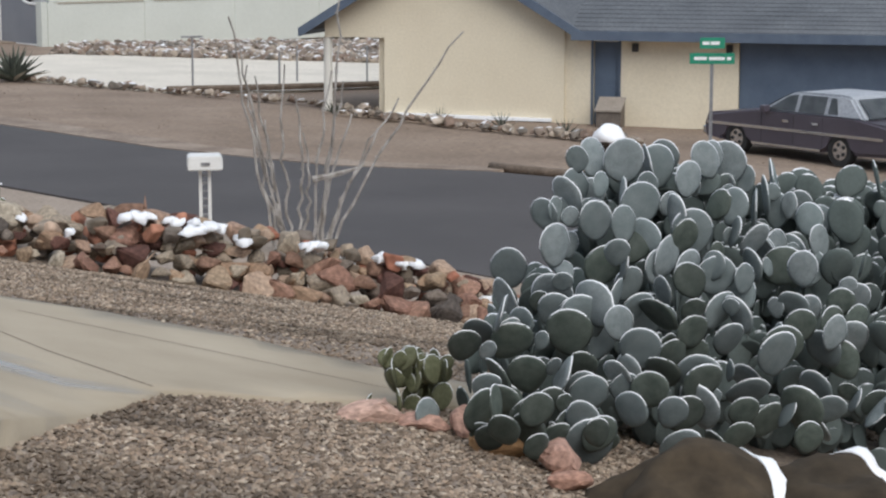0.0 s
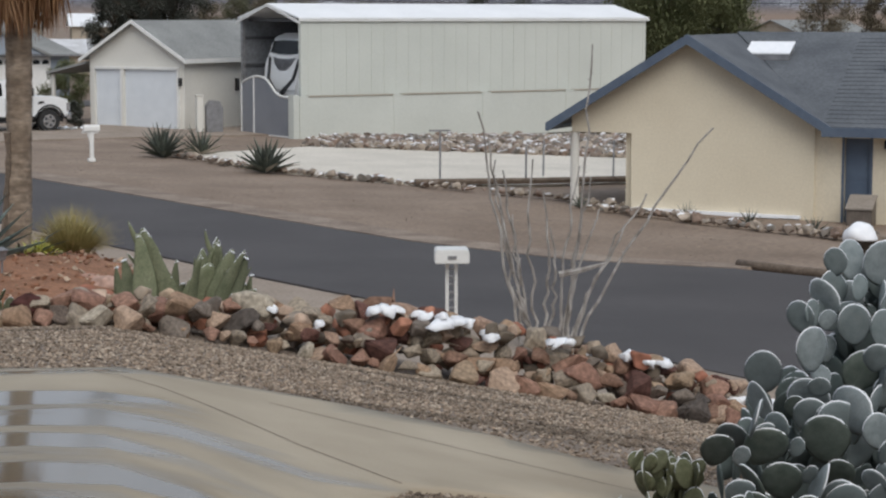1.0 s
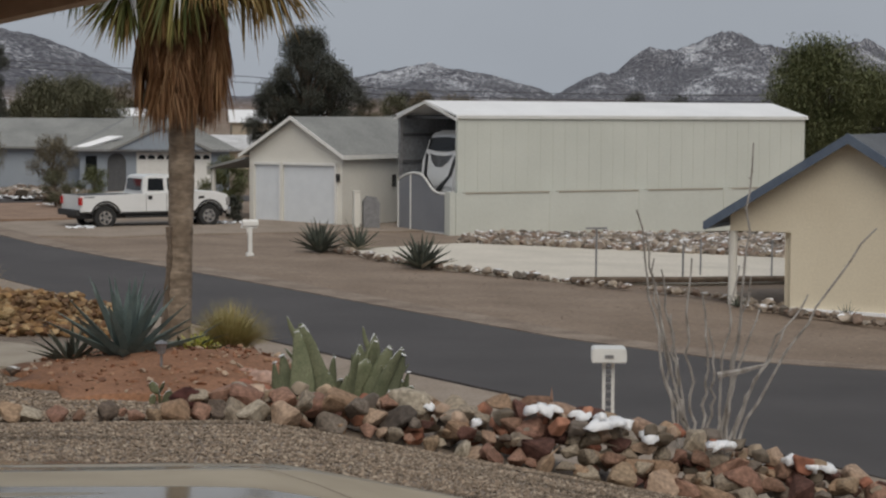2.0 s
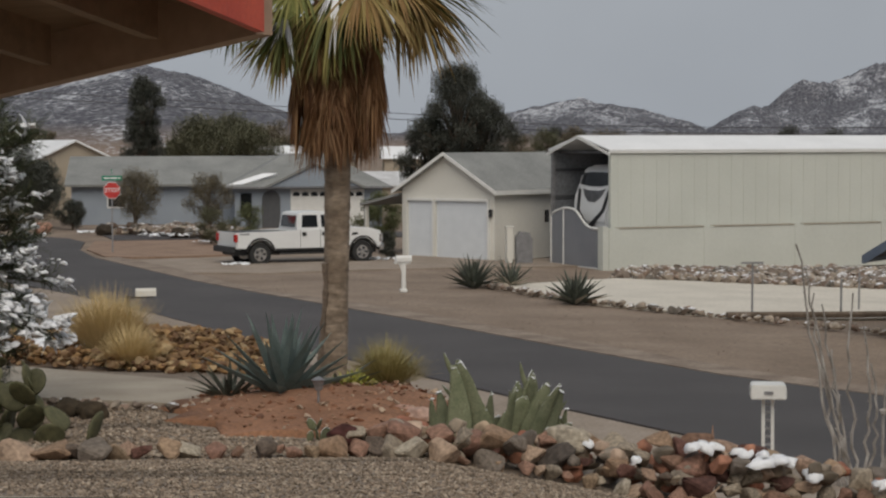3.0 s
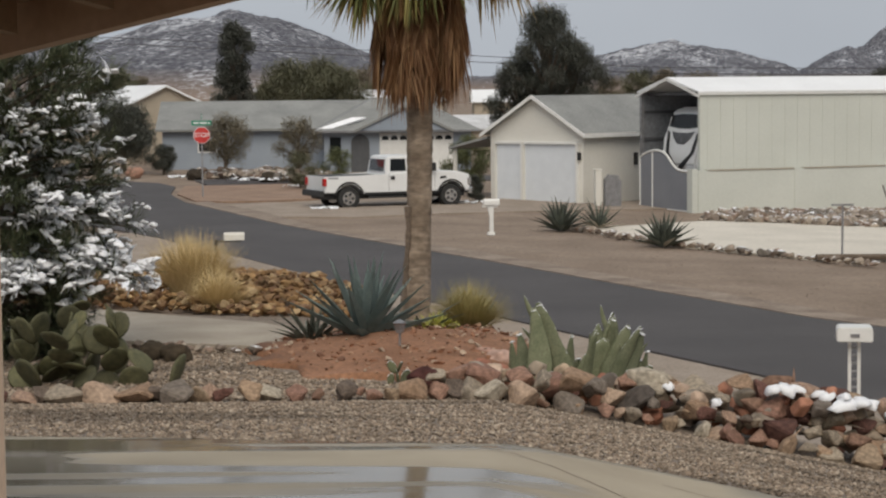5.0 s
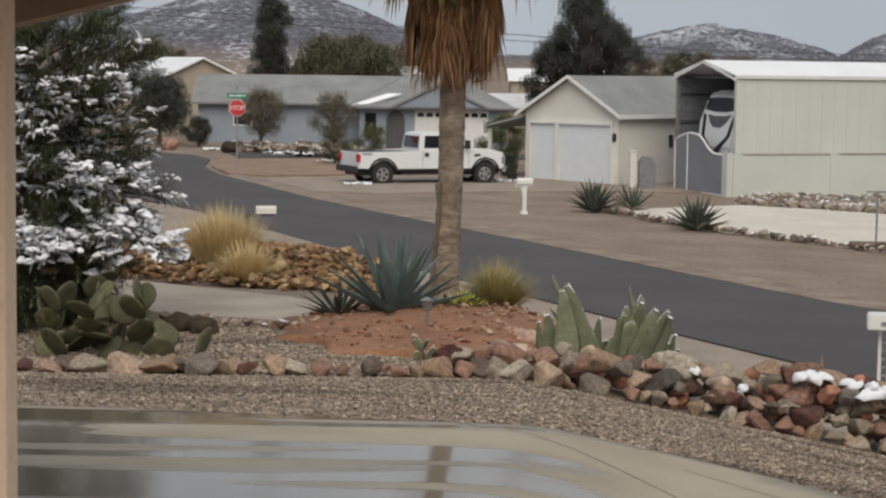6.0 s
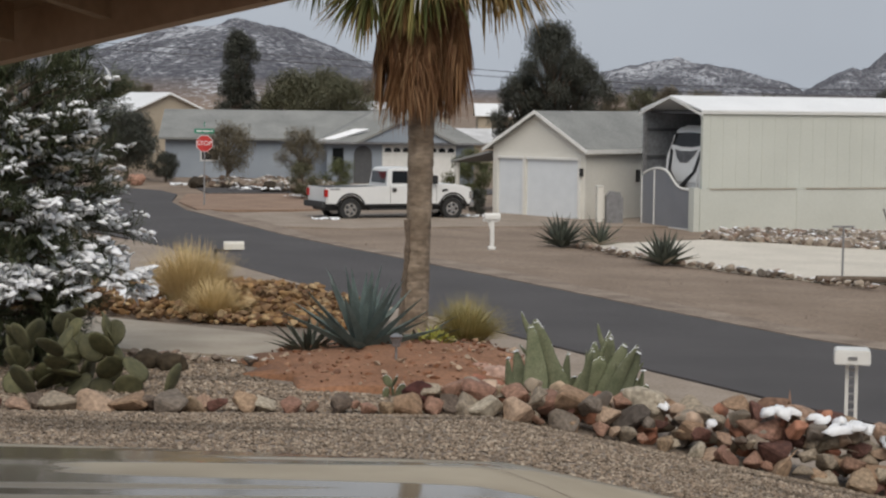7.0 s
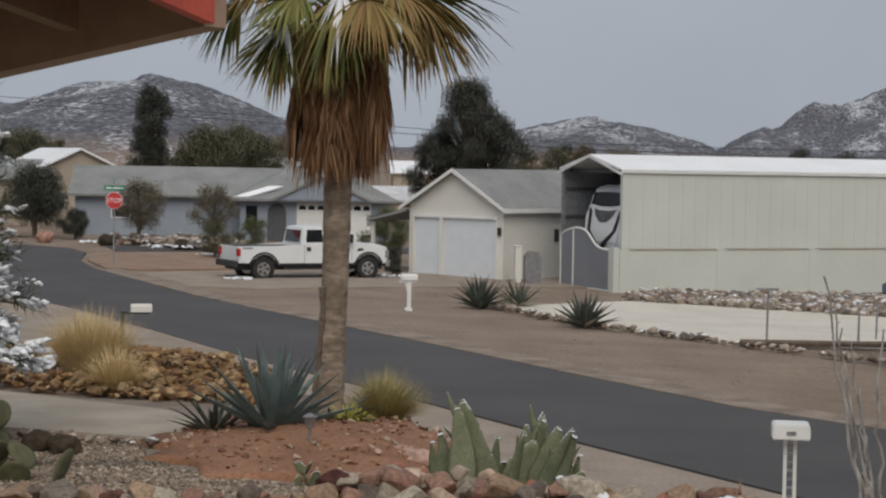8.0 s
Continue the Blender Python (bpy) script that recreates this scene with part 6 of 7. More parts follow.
PADS_SHADE = [me.copy() for me in PADS]
PADS_FROST = [me.copy() for me in PADS]
PADS_GREEN = [pad_mesh(s, 0.14, 12, w) for s, w in ((1, 0.7), (2, 0.82), (3, 0.62))]
PADS_OLIVE = [pad_mesh(10 + s, 0.13, 14, w) for s, w in ((1, 0.86), (2, 0.95), (3, 0.72))]


def grow(th, rnd, lib, material, roots, size, limit, inside_fn, tilt=0.35, kids=(1, 2, 2, 3)):
    """Pads that sprout from the rims of pads, as long as they keep within a form."""
    todo = []
    for x, y, z in roots:
        todo.append((Vector((x, y, z)), rnd.uniform(0, math.tau), rnd.gauss(0, tilt), 0))
    n = 0
    while todo and n < limit:
        base, yaw, lean, gen = todo.pop(0)
        s = size * rnd.uniform(0.78, 1.18) * (0.93 ** gen)
        m = Matrix.Translation(base) @ Matrix.Rotation(yaw, 4, "Z") @ Matrix.Rotation(rnd.gauss(0, tilt * 0.6), 4, "X") @ Matrix.Rotation(lean, 4, "Y")
        tip = m @ Vector((0, 0, s * 0.97))
        if not inside_fn(tip) and gen > 0:
            continue
        part("pad", rnd.choice(lib), material, th, m=m @ Matrix.Scale(s, 4))
        n += 1
        for _ in range(rnd.choice(kids)):
            a = rnd.uniform(-1.0, 1.0)
            foot = m @ Vector((math.sin(a) * s * 0.4, 0, s * (0.5 + 0.44 * math.cos(a))))
            todo.append((foot, yaw + rnd.gauss(0, 0.8), lean * 0.4 + a * 0.55 + rnd.gauss(0, 0.15), gen + 1))
        if len(todo) > 3:
            j = rnd.randrange(min(len(todo), 14))
            todo[0], todo[j] = todo[j], todo[0]
    return n


def prickly_pear():
    """A broad mound whose pads stand in ranks, each rank higher and further back."""
    rnd = random.Random(21)
    th = thing("prickly_pear", "huge blue-grey prickly pear with frost-whitened pad rims", "cactus")

    def slope(s):
        y = 7.98 + 1.12 * s
        z = 2.02 + 1.14 * max(0.0, s) ** 0.9
        return lerp(s, [0, 0.15, 0.3, 0.45, 0.6, 0.8, 1], [3.14, 2.97, 3.03, 3.26, 3.52, 3.76, 3.98]), y, z

    def stand(x, y, z, s, turn, nod):
        return Matrix.Translation((x, y, z)) @ Matrix.Rotation(turn, 4, "Z") @ Matrix.Rotation(nod, 4, "X") @ Matrix.Rotation(rnd.gauss(0, 0.34), 4, "Y") @ Matrix.Scale(s, 4)

    extra = []
    n, ranks = 0, 15
    for r in range(ranks):
        s = r / (ranks - 1)
        x0, y, z = slope(s)
        x = x0 + rnd.uniform(-0.05, 0.05)
        while x < 6.1:
            d = rnd.uniform(-0.17, 0.14)
            lift = 0.1 * noise.noise((x * 2.3, s * 5, 1.0)) + 0.06 * noise.noise((x * 7, s * 9, 4.0)) - 0.16 * s * lerp(x, [4.55, 5.1], [0, 1])
            edge = rnd.random() < 0.2
            turn = rnd.choice((-1, 1)) * rnd.uniform(1.0, 1.5) if edge else rnd.gauss(-0.2, 0.38)
            size = rnd.choice((0.11, 0.16, 0.19, 0.21, 0.22, 0.25)) * rnd.uniform(0.9, 1.08) * (1.04 - 0.12 * s)
            m = stand(x, y + d, z - 0.06 + lift, size, turn, rnd.gauss(0.5 - 0.52 * s, 0.18))
            # old: greener skin with the mound's lower shade put into its colour; commoner below
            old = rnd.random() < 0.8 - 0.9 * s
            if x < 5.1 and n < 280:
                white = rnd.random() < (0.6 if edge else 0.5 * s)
                part("pad", rnd.choice(PADS_FROST if white else PADS_SHADE if old else PADS), PEAR_FROST if white else PEAR_SHADE if old else PEAR, th, m=m)
                n += 1
            else:
                extra.append(m)
            x += rnd.uniform(0.1, 0.19)
    # low pads in the shade-toned skin that lean out over the edging rocks
    for _ in range(15):
        x, y = rnd.uniform(2.98, 3.5), rnd.uniform(7.72, 8.05)
        part("pad", rnd.choice(PADS_SHADE), PEAR_SHADE, th, m=stand(x, y, ground_z(x, y) + rnd.uniform(0.02, 0.2), rnd.uniform(0.15, 0.21), rnd.gauss(-0.2, 0.5), rnd.gauss(0.4, 0.25)))
    # single pads that top the mound
    for x, y, z, size, turn in ((3.82, 8.95, 2.98, 0.2, 0.2), (3.83, 8.95, 3.15, 0.14, -0.3), (3.7, 8.9, 2.9, 0.15, 0.5), (2.86, 8.35, 2.05, 0.17, 0.3)):
        part("pad", PADS[0], PEAR, th, m=pose(x, y, z, 0, 0, math.degrees(turn)) @ Matrix.Scale(size, 4))
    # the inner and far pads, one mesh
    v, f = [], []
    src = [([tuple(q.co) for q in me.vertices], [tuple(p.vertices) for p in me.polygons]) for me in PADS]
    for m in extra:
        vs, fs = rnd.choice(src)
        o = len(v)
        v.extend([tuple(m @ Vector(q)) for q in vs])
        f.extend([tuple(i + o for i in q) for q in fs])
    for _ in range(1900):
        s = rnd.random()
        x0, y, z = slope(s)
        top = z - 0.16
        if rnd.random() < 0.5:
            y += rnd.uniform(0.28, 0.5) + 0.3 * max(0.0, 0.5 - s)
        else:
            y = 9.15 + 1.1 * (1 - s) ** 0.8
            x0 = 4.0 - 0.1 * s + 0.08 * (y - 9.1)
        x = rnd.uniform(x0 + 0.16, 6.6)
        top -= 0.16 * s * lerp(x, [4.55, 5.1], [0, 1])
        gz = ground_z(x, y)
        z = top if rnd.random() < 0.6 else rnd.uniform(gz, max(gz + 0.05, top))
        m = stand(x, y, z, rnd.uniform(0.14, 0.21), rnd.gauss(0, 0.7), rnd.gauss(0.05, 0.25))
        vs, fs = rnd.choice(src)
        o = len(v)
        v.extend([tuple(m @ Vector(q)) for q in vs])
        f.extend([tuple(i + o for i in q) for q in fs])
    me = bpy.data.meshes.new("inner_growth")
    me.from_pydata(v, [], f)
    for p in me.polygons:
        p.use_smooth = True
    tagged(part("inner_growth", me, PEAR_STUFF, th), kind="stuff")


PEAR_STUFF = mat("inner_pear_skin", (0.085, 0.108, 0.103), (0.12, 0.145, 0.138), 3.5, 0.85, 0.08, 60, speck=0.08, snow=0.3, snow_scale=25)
prickly_pear()


def green_cactus(x0, y0, r, size, n, seed, label, lib=PADS_GREEN, h=0.7, name="cactus", tilt=0.35, skin=None):
    rnd = random.Random(seed)
    th = thing(name, label, "cactus")
    roots = [(x0 + rnd.uniform(-r, r), y0 + rnd.uniform(-r * 0.5, r * 0.5), ground_z(x0, y0) + 0.01) for _ in range(max(3, n // 4))]
    grow(th, rnd, lib, skin or PEAR_GREEN, roots, size, n, lambda p: p.z < ground_z(x0, y0) + h and p.z > ground_z(x0, y0) + size * 0.4 and abs(p.x - x0) < r * 1.5, tilt)
    return th


def lance_mesh(seed, width, thick=0.1, rows=9, seg=10):
    """A tall fleshy paddle, broad below and narrowing to a blunt tip."""
    rnd = random.Random(seed)
    bm = bmesh.new()
    pts, bend = [], rnd.uniform(-0.05, 0.05)
    for i in range(rows):
        t = i / (rows - 1)
        w = width * 0.5 * lerp(t, [0, 0.12, 0.35, 0.7, 0.93, 1.0], [0.5, 0.92, 1.0, 0.66, 0.34, 0.12]) * rnd.uniform(0.94, 1.06)
        d = thick * 0.5 * lerp(t, [0, 0.4, 1], [1, 0.75, 0.5])
        pts.append([bm.verts.new((bend * math.sin(3 * t) + w * math.cos(k * math.tau / seg), d * math.sin(k * math.tau / seg), t)) for k in range(seg)])
    for a, b in zip(pts, pts[1:]):
        for k in range(seg):
            bm.faces.new((a[k], a[(k + 1) % seg], b[(k + 1) % seg], b[k]))
    bm.faces.new(pts[-1])
    bm.faces.new(pts[0][::-1])
    return mesh_of("pad", bm, True)


LANCES = [lance_mesh(s, w, 0.085) for s, w in ((1, 0.2), (2, 0.3), (3, 0.4), (4, 0.66))]


def upright_cactus():
    """Tall paddles that fan out of one root, with snow caught on their tips."""
    rnd = random.Random(3)
    x0, y0 = 1.32, 18.5
    gz = ground_z(x0, y0)
    th = thing("upright_cactus", "tall narrow grey-green cactus paddles with snowy tips", "cactus", pose(x0 - 0.08, y0 - 0.15, gz - 0.03) @ Matrix.Scale(1.22, 4))
    for dx, lean, s, lib in ((-0.24, -0.04, 0.68, 1), (-0.03, -0.27, 0.74, 2), (-0.36, -0.16, 0.46, 0), (-0.34, -0.06, 0.48, 1), (-0.3, 0.06, 0.34, 2), (0.02, 0.0, 0.48, 0), (0.1, 0.18, 0.54, 0),
                             (0.2, 0.04, 0.55, 2), (0.26, 0.14, 0.6, 2), (0.3, 0.26, 0.56, 2), (0.34, 0.38, 0.54, 2), (0.2, 0.22, 0.64, 0), (0.14, 0.3, 0.46, 3), (0.28, 0.42, 0.6, 0), (0.48, 0.2, 0.28, 3), (0.52, 0.34, 0.26, 3), (0.46, -0.12, 0.22, 3), (0.56, 0.1, 0.34, 0), (-0.12, -0.2, 0.3, 3), (0.05, 0.1, 0.28, 3)):
        m = pose(dx, rnd.uniform(-0.12, 0.15), -0.01) @ Matrix.Rotation(lean, 4, "Y") @ Matrix.Rotation(rnd.gauss(0, 0.1), 4, "X") @ Matrix.Rotation(rnd.uniform(-0.6, 0.6), 4, "Z")
        pad = part("pad", LANCES[lib], GREY_PEAR, th, m=m @ Matrix.Scale(s, 4))
        k = 0.042 / s * rnd.uniform(0.6, 1.3)
        part("snow", rnd.choice(SNOW_LIB), SNOW, pad, "small cap of snow", m=pose(0, 0, 0.965, rnd.uniform(-20, 20), rnd.uniform(-20, 20), rnd.uniform(0, 360)) @ Matrix.Diagonal((k, k, k * 1.2, 1)))
        # slim young pads along the upper edge of the broad ones
        if lib >= 2 and s > 0.3:
            for _ in range(2):
                t, e = rnd.uniform(0.5, 0.85), rnd.choice((-1, 1))
                part("young_pad", LANCES[0], GREY_PEAR, pad, m=pose(e * 0.16 * (1.15 - t), 0, t) @ Matrix.Rotation(e * rnd.uniform(0.1, 0.6), 4, "Y") @ Matrix.Scale(rnd.uniform(0.2, 0.36), 4))


green_cactus(2.85, 8.75, 0.22, 0.14, 34, 5, "low green cactus with snow on its pads", h=0.34)
green_cactus(-3.0, 18.1, 0.66, 0.34, 46, 8, "low olive-green prickly pear behind the rock edging", lib=PADS_OLIVE, h=0.72, tilt=0.85, skin=OLIVE_PEAR)
upright_cactus()
green_cactus(1.75, 17.9, 0.16, 0.18, 8, 9, "small green cactus among the rocks", h=0.3)
green_cactus(-0.3, 17.9, 0.08, 0.14, 5, 12, "tiny green cactus by the rock edging", h=0.25)


def blade(bm, base, d, length, width, droop, seg=5, fold=0.25, tip=0.02):
    """A pointed leaf that bends over."""
    d = d.normalized()
    side = d.cross(Vector((0, 0, 1)))
    side = side.normalized() if side.length > 0.01 else Vector((1, 0, 0))
    p, rows = base.copy(), []
    for i in range(seg + 1):
        t = i / seg
        w = width * (0.65 + 0.7 * t if t < 0.35 else 0.9 * (1 - t) / 0.65 + tip) * 0.5
        up = side.cross(d)
        rows.append((bm.verts.new(p - side * w + up * w * fold), bm.verts.new(p - up * w * fold), bm.verts.new(p + side * w + up * w * fold)))
        p += d * length / seg
        d = (d + Vector((0, 0, -droop / seg))).normalized()
    for a, b in zip(rows, rows[1:]):
        bm.faces.new((a[0], a[1], b[1], b[0]))
        bm.faces.new((a[1], a[2], b[2], b[1]))


def agave(x, y, z, r, n, width, material, label, seed, up=0.9, droop=0.25, dry=0):
    rnd = random.Random(seed)
    th = thing("agave", label, "agave", pose(x, y, z))
    for i in range(n):
        a = i * 2.39996 + rnd.uniform(-0.15, 0.15)
        e = lerp(i / n, [0, 1], [0.25, 1.35]) * up + rnd.uniform(-0.08, 0.08)
        bm = bmesh.new()
        blade(bm, Vector((0.03 * math.cos(a), 0.03 * math.sin(a), 0.02)), Vector((math.cos(a) * math.cos(e), math.sin(a) * math.cos(e), math.sin(e))), r * rnd.uniform(0.85, 1.1), width, droop * rnd.uniform(0.3, 1.5), 6, 0.45)
        bmesh.ops.solidify(bm, geom=bm.faces[:], thickness=0.012)
        part("leaf", bm, DRY_LEAF if i < dry else material, th, "pale dry leaf" if i < dry else "")
    return th


agave(-0.72, 21.0, ground_z(-0.72, 21) + 0.1, 0.88, 34, 0.15, AGAVE, "large blue-green agave with stiff pointed leaves", 1, 1.1, 0.12)
agave(-1.3, 21.4, ground_z(-1.3, 21.4) + 0.02, 0.5, 26, 0.07, AGAVE_DARK, "dark green agave beside the larger one", 2, 0.9)
agave(-0.15, 21.6, ground_z(-0.15, 21.6) + 0.1, 0.6, 18, 0.07, AGAVE_DARK, "drooping dark agave leaves by the palm", 6, 0.5, 0.7)
agave(3.8, 64.2, lower(3.8, 64), 1.1, 34, 0.19, AGAVE_DARK, "dark agave by the parking pad", 3, 1.1)
agave(5.1, 65.4, lower(5, 65), 1.0, 26, 0.13, AGAVE_DARK, "dark agave with pale dry leaves", 4, 1.0, 0.25, 8)
agave(6.4, 58.2, lower(6.4, 58), 1.05, 40, 0.19, AGAVE_DARK, "dark spiky agave at the pad corner", 5, 1.0, 0.15, 4)
for k, (x, y) in enumerate(((15.0, 45.6), (16.0, 44.0), (16.9, 42.3), (13.0, 47.9))):
    agave(x, y, lower(x, y), 0.42, 14, 0.05, AGAVE_DARK, "small dark yucca by the yellow wall", 20 + k, 1.1, 0.0)


def grass(x, y, r, n, material, label, seed, droop=0.8, flat_=0.3):
    rnd = random.Random(seed)
    th = thing("ornamental_grass", label, "grass", pose(x, y, ground_z(x, y)))
    bm = bmesh.new()
    for _ in range(n):
        a, e = rnd.uniform(0, math.tau), math.acos(rnd.uniform(flat_, 1.0) ** 0.6)
        e = math.pi / 2 - e
        d = Vector((math.cos(a) * math.cos(e), math.sin(a) * math.cos(e), math.sin(e)))
        b0 = Vector((rnd.gauss(0, 0.09 * r), rnd.gauss(0, 0.09 * r), 0.0))
        blade(bm, b0, d, r * rnd.uniform(0.75, 1.15), 0.012, droop * rnd.uniform(0.5, 1.5), 5, 0.2)
    tagged(part("blades", bm, material, th), kind="stuff")
    return th


grass(-3.2, 26.7, 0.95, 2300, GOLD_GRASS, "large golden clump of dry ornamental grass", 1, 0.5, 0.62)
grass(-2.78, 25.7, 0.6, 1000, GOLD_GRASS, "smaller golden grass clump leaning over the rocks", 4)
grass(0.38, 22.7, 0.6, 1600, GREEN_GRASS, "round green-gold ornamental grass clump", 2, 0.7)


def leaf_bush(name, x, y, z, r, h, n, leaf, material, label, seed, category="shrub"):
    rnd = random.Random(seed)
    th = thing(name, label, category, pose(x, y, z))
    bm = bmesh.new()
    for _ in range(n):
        v = Vector((rnd.gauss(0, 1), rnd.gauss(0, 1), abs(rnd.gauss(0, 1)))).normalized() * rnd.uniform(0.4, 1)
        p = Vector((v.x * r, v.y * r, v.z * h))
        blade(bm, p, Vector((v.x, v.y, rnd.uniform(-0.2, 0.9))), leaf * rnd.uniform(0.7, 1.3), leaf * 0.35, 0.4, 2)
    tagged(part("leaves", bm, material, th), kind="stuff")
    return th


leaf_bush("yellow_succulent", 0.02, 21.5, ground_z(0, 21.5) + 0.12, 0.26, 0.16, 260, 0.09, LIME, "low yellow-green leafy plant beside the palm", 3)


def ocotillo():
    rnd = random.Random(14)
    th = thing("ocotillo", "bare grey ocotillo with thin thorny canes", "ocotillo", pose(6.95, 26.6, ground_z(6.95, 26.6)))
    top = EYE - 4.4 - ground_z(6.95, 26.6)
    for bx, tx, tz in ((-0.45, -1.05, 3.1), (-0.4, -0.9, 2.45), (-0.35, -0.75, 2.3), (-0.25, -0.35, 2.45), (-0.3, -0.62, 1.7), (-0.2, -0.18, 2.0), (0.1, 0.5, 4.0), (0.3, 2.2, 2.85), (0.2, 1.3, 1.95), (0.15, 0.62, 1.75), (0.2, 0.5, 2.2), (-0.3, -0.95, 2.75), (0.25, 0.95, 1.5), (0.05, 0.3, 2.35), (-0.15, -0.05, 1.5)):
        bm = bmesh.new()
        n = 14
        sway = rnd.uniform(-0.12, 0.12)
        pts = [(bx + (tx - bx) * (i / n) ** 1.15 + 0.02 * rnd.gauss(0, 1) + sway * math.sin(i / n * 3.1), rnd.uniform(-0.02, 0.02) + (0.5 * sway) * i / n, (tz + top) * i / n) for i in range(n + 1)]
        tube(bm, pts, [lerp(i / n, [0, 1], [0.024, 0.011]) for i in range(n + 1)], 6)
        for i in range(2, n):
            for _ in range(5):
                a = rnd.uniform(0, 6.3)
                q = Vector(pts[i]).lerp(Vector(pts[i - 1]), rnd.random())
                o = Vector((math.cos(a), math.sin(a), 0.4))
                t1, t2, t3 = bm.verts.new(q + o * 0.012), bm.verts.new(q + o * 0.045), bm.verts.new(q + o * 0.012 + Vector((0, 0, 0.014)))
                bm.faces.new((t1, t2, t3))
        part("cane", bm, OCOTILLO, th)
    bm = bmesh.new()
    tube(bm, [(0.0, -0.2, 1.05), (0.35, -0.25, 1.12), (0.62, -0.3, 1.2)], [0.05, 0.04, 0.02], 6)
    part("dead_cane", bm, OCOTILLO, th)


ocotillo()


PALM_OLD = leafy("yellowing_palm_blade", (0.18, 0.15, 0.05), (0.28, 0.21, 0.08), (0.24, 0.14, 0.06))


def palm():
    rnd = random.Random(9)
    bx, by = -0.28, 24.4
    gz = ground_z(bx, by)
    th = thing("fan_palm", "fan palm with shaggy brown skirt and snowy green fronds", "palm tree", pose(bx, by, gz))
    H = 5.2 - gz
    bm = bmesh.new()
    n = 60
    pts, rad = [], []
    for i in range(n + 1):
        t = i / n
        z = -0.1 + (H + 0.1) * t
        pts.append((0.02 + 0.14 * t + 0.02 * math.sin(5 * t), 0, z))
        rad.append((0.19 - 0.055 * min(1, t * 3) + 0.03 * t) * (1 + 0.03 * (i % 2) + rnd.uniform(-0.02, 0.02)))
    tube(bm, pts, rad, 18)
    for v in bm.verts:
        v.co += v.normal * 0.02 * noise.noise(Vector((v.co.x * 6, v.co.y * 6, v.co.z * 2)))
    part("trunk", bm, PALM_TRUNK, th, "ringed tan palm trunk", smooth=True)
    # strip of peeling bark down one side
    bm = bmesh.new()
    tube(bm, [(-0.075 + 0.01 * math.sin(i) + 0.004 * i, -0.1, 0.05 + i * 0.12) for i in range(12)], [0.03 + 0.012 * (i % 3) for i in range(12)], 5)
    part("loose_bark", bm, BARK, th, "dark strip of peeling bark")
    # skirt of dead fronds
    bm = bmesh.new()
    s0, s1 = 4.25 - gz, 6.1 - gz
    for _ in range(2300):
        a, t = rnd.uniform(0, math.tau), rnd.random()
        ztop = s0 + 0.35 + (s1 - s0 - 0.3) * t
        rr = lerp(ztop, [s0, s0 + 0.45, s0 + 1.1, s1], [0.2, 0.4, 0.52, 0.3]) * rnd.uniform(0.8, 1.06)
        p = Vector((0.13 + rr * math.cos(a), rr * math.sin(a), ztop))
        d = Vector((math.cos(a) * rnd.uniform(-0.3, 0.12), math.sin(a) * rnd.uniform(-0.3, 0.12), -1))
        blade(bm, p, d, rnd.uniform(0.3, 0.62), rnd.uniform(0.02, 0.045), 0.1, 3, 0.3)
    for _ in range(70):
        a, t = rnd.uniform(0, math.tau), rnd.random() ** 0.8
        ztop = s0 + 0.5 + (s1 - s0 - 0.45) * t
        rr = lerp(ztop, [s0, s0 + 0.45, s0 + 1.1, s1], [0.2, 0.42, 0.54, 0.34])
        hub = Vector((0.13 + rr * math.cos(a), rr * math.sin(a), ztop))
        tangent = Vector((-math.sin(a), math.cos(a), 0))
        long = rnd.uniform(0.45, 0.95)
        for i in range(13):
            u = (i / 12 - 0.5) * rnd.uniform(0.7, 1.0)
            blade(bm, hub, Vector((0.1 * math.cos(a), 0.1 * math.sin(a), -1)) + tangent * u, long * rnd.uniform(0.7, 1.15), rnd.uniform(0.03, 0.05), 0.6, 4, 0.4)
    tagged(part("skirt", bm, PALM_DEAD, th, "hanging skirt of dead brown fronds"), kind="stuff")

    def frond(az, el, stalk, fan, material, snow=False, spread=2.5, droop=1.4):
        base = Vector((0.14, 0, 6.0 - gz))
        d = Vector((math.cos(az) * math.cos(el), math.sin(az) * math.cos(el), math.sin(el)))
        bm = bmesh.new()
        pts, p, q = [], base.copy(), d.copy()
        for i in range(7):
            pts.append(tuple(p))
            p = p + q * stalk / 6
            q = (q + Vector((0, 0, -0.12))).normalized()
        tube(bm, pts, [0.03 - 0.002 * i for i in range(7)], 5)
        hub = Vector(pts[-1])
        side = q.cross(Vector((0, 0, 1))).normalized()
        nb = 36
        for i in range(nb):
            a = (i / (nb - 1) - 0.5) * spread
            v = (q * math.cos(a) + side * math.sin(a)).normalized()
            blade(bm, hub, v, fan * rnd.uniform(0.85, 1.1) * (0.75 + 0.25 * math.cos(a)), 0.055, droop * rnd.uniform(0.7, 1.4), 7, 0.3)
        fr = part("frond", bm, material, th)
        if snow:
            b2 = bmesh.new()
            for i in range(4, nb - 4, 2):
                a = (i / (nb - 1) - 0.5) * spread
                v = (q * math.cos(a) + side * math.sin(a)).normalized()
                if rnd.random() < 0.8:
                    blade(b2, hub + Vector((-0.02, -0.09, 0.06)) - v * 0.05, v, fan * rnd.uniform(0.35, 0.85), 0.085, droop * 0.95, 6, 0.0)
            part("snow", b2, SNOW, fr, "streaks of white snow")
    def fan(hub, d, length, spread, material, snow=0.0, nb=30, droop=0.5):
        """A frond seen broad: a stalk from the crown to hub, then blades joined near the stalk and split below."""
        hub, d = Vector(hub), Vector(d).normalized()
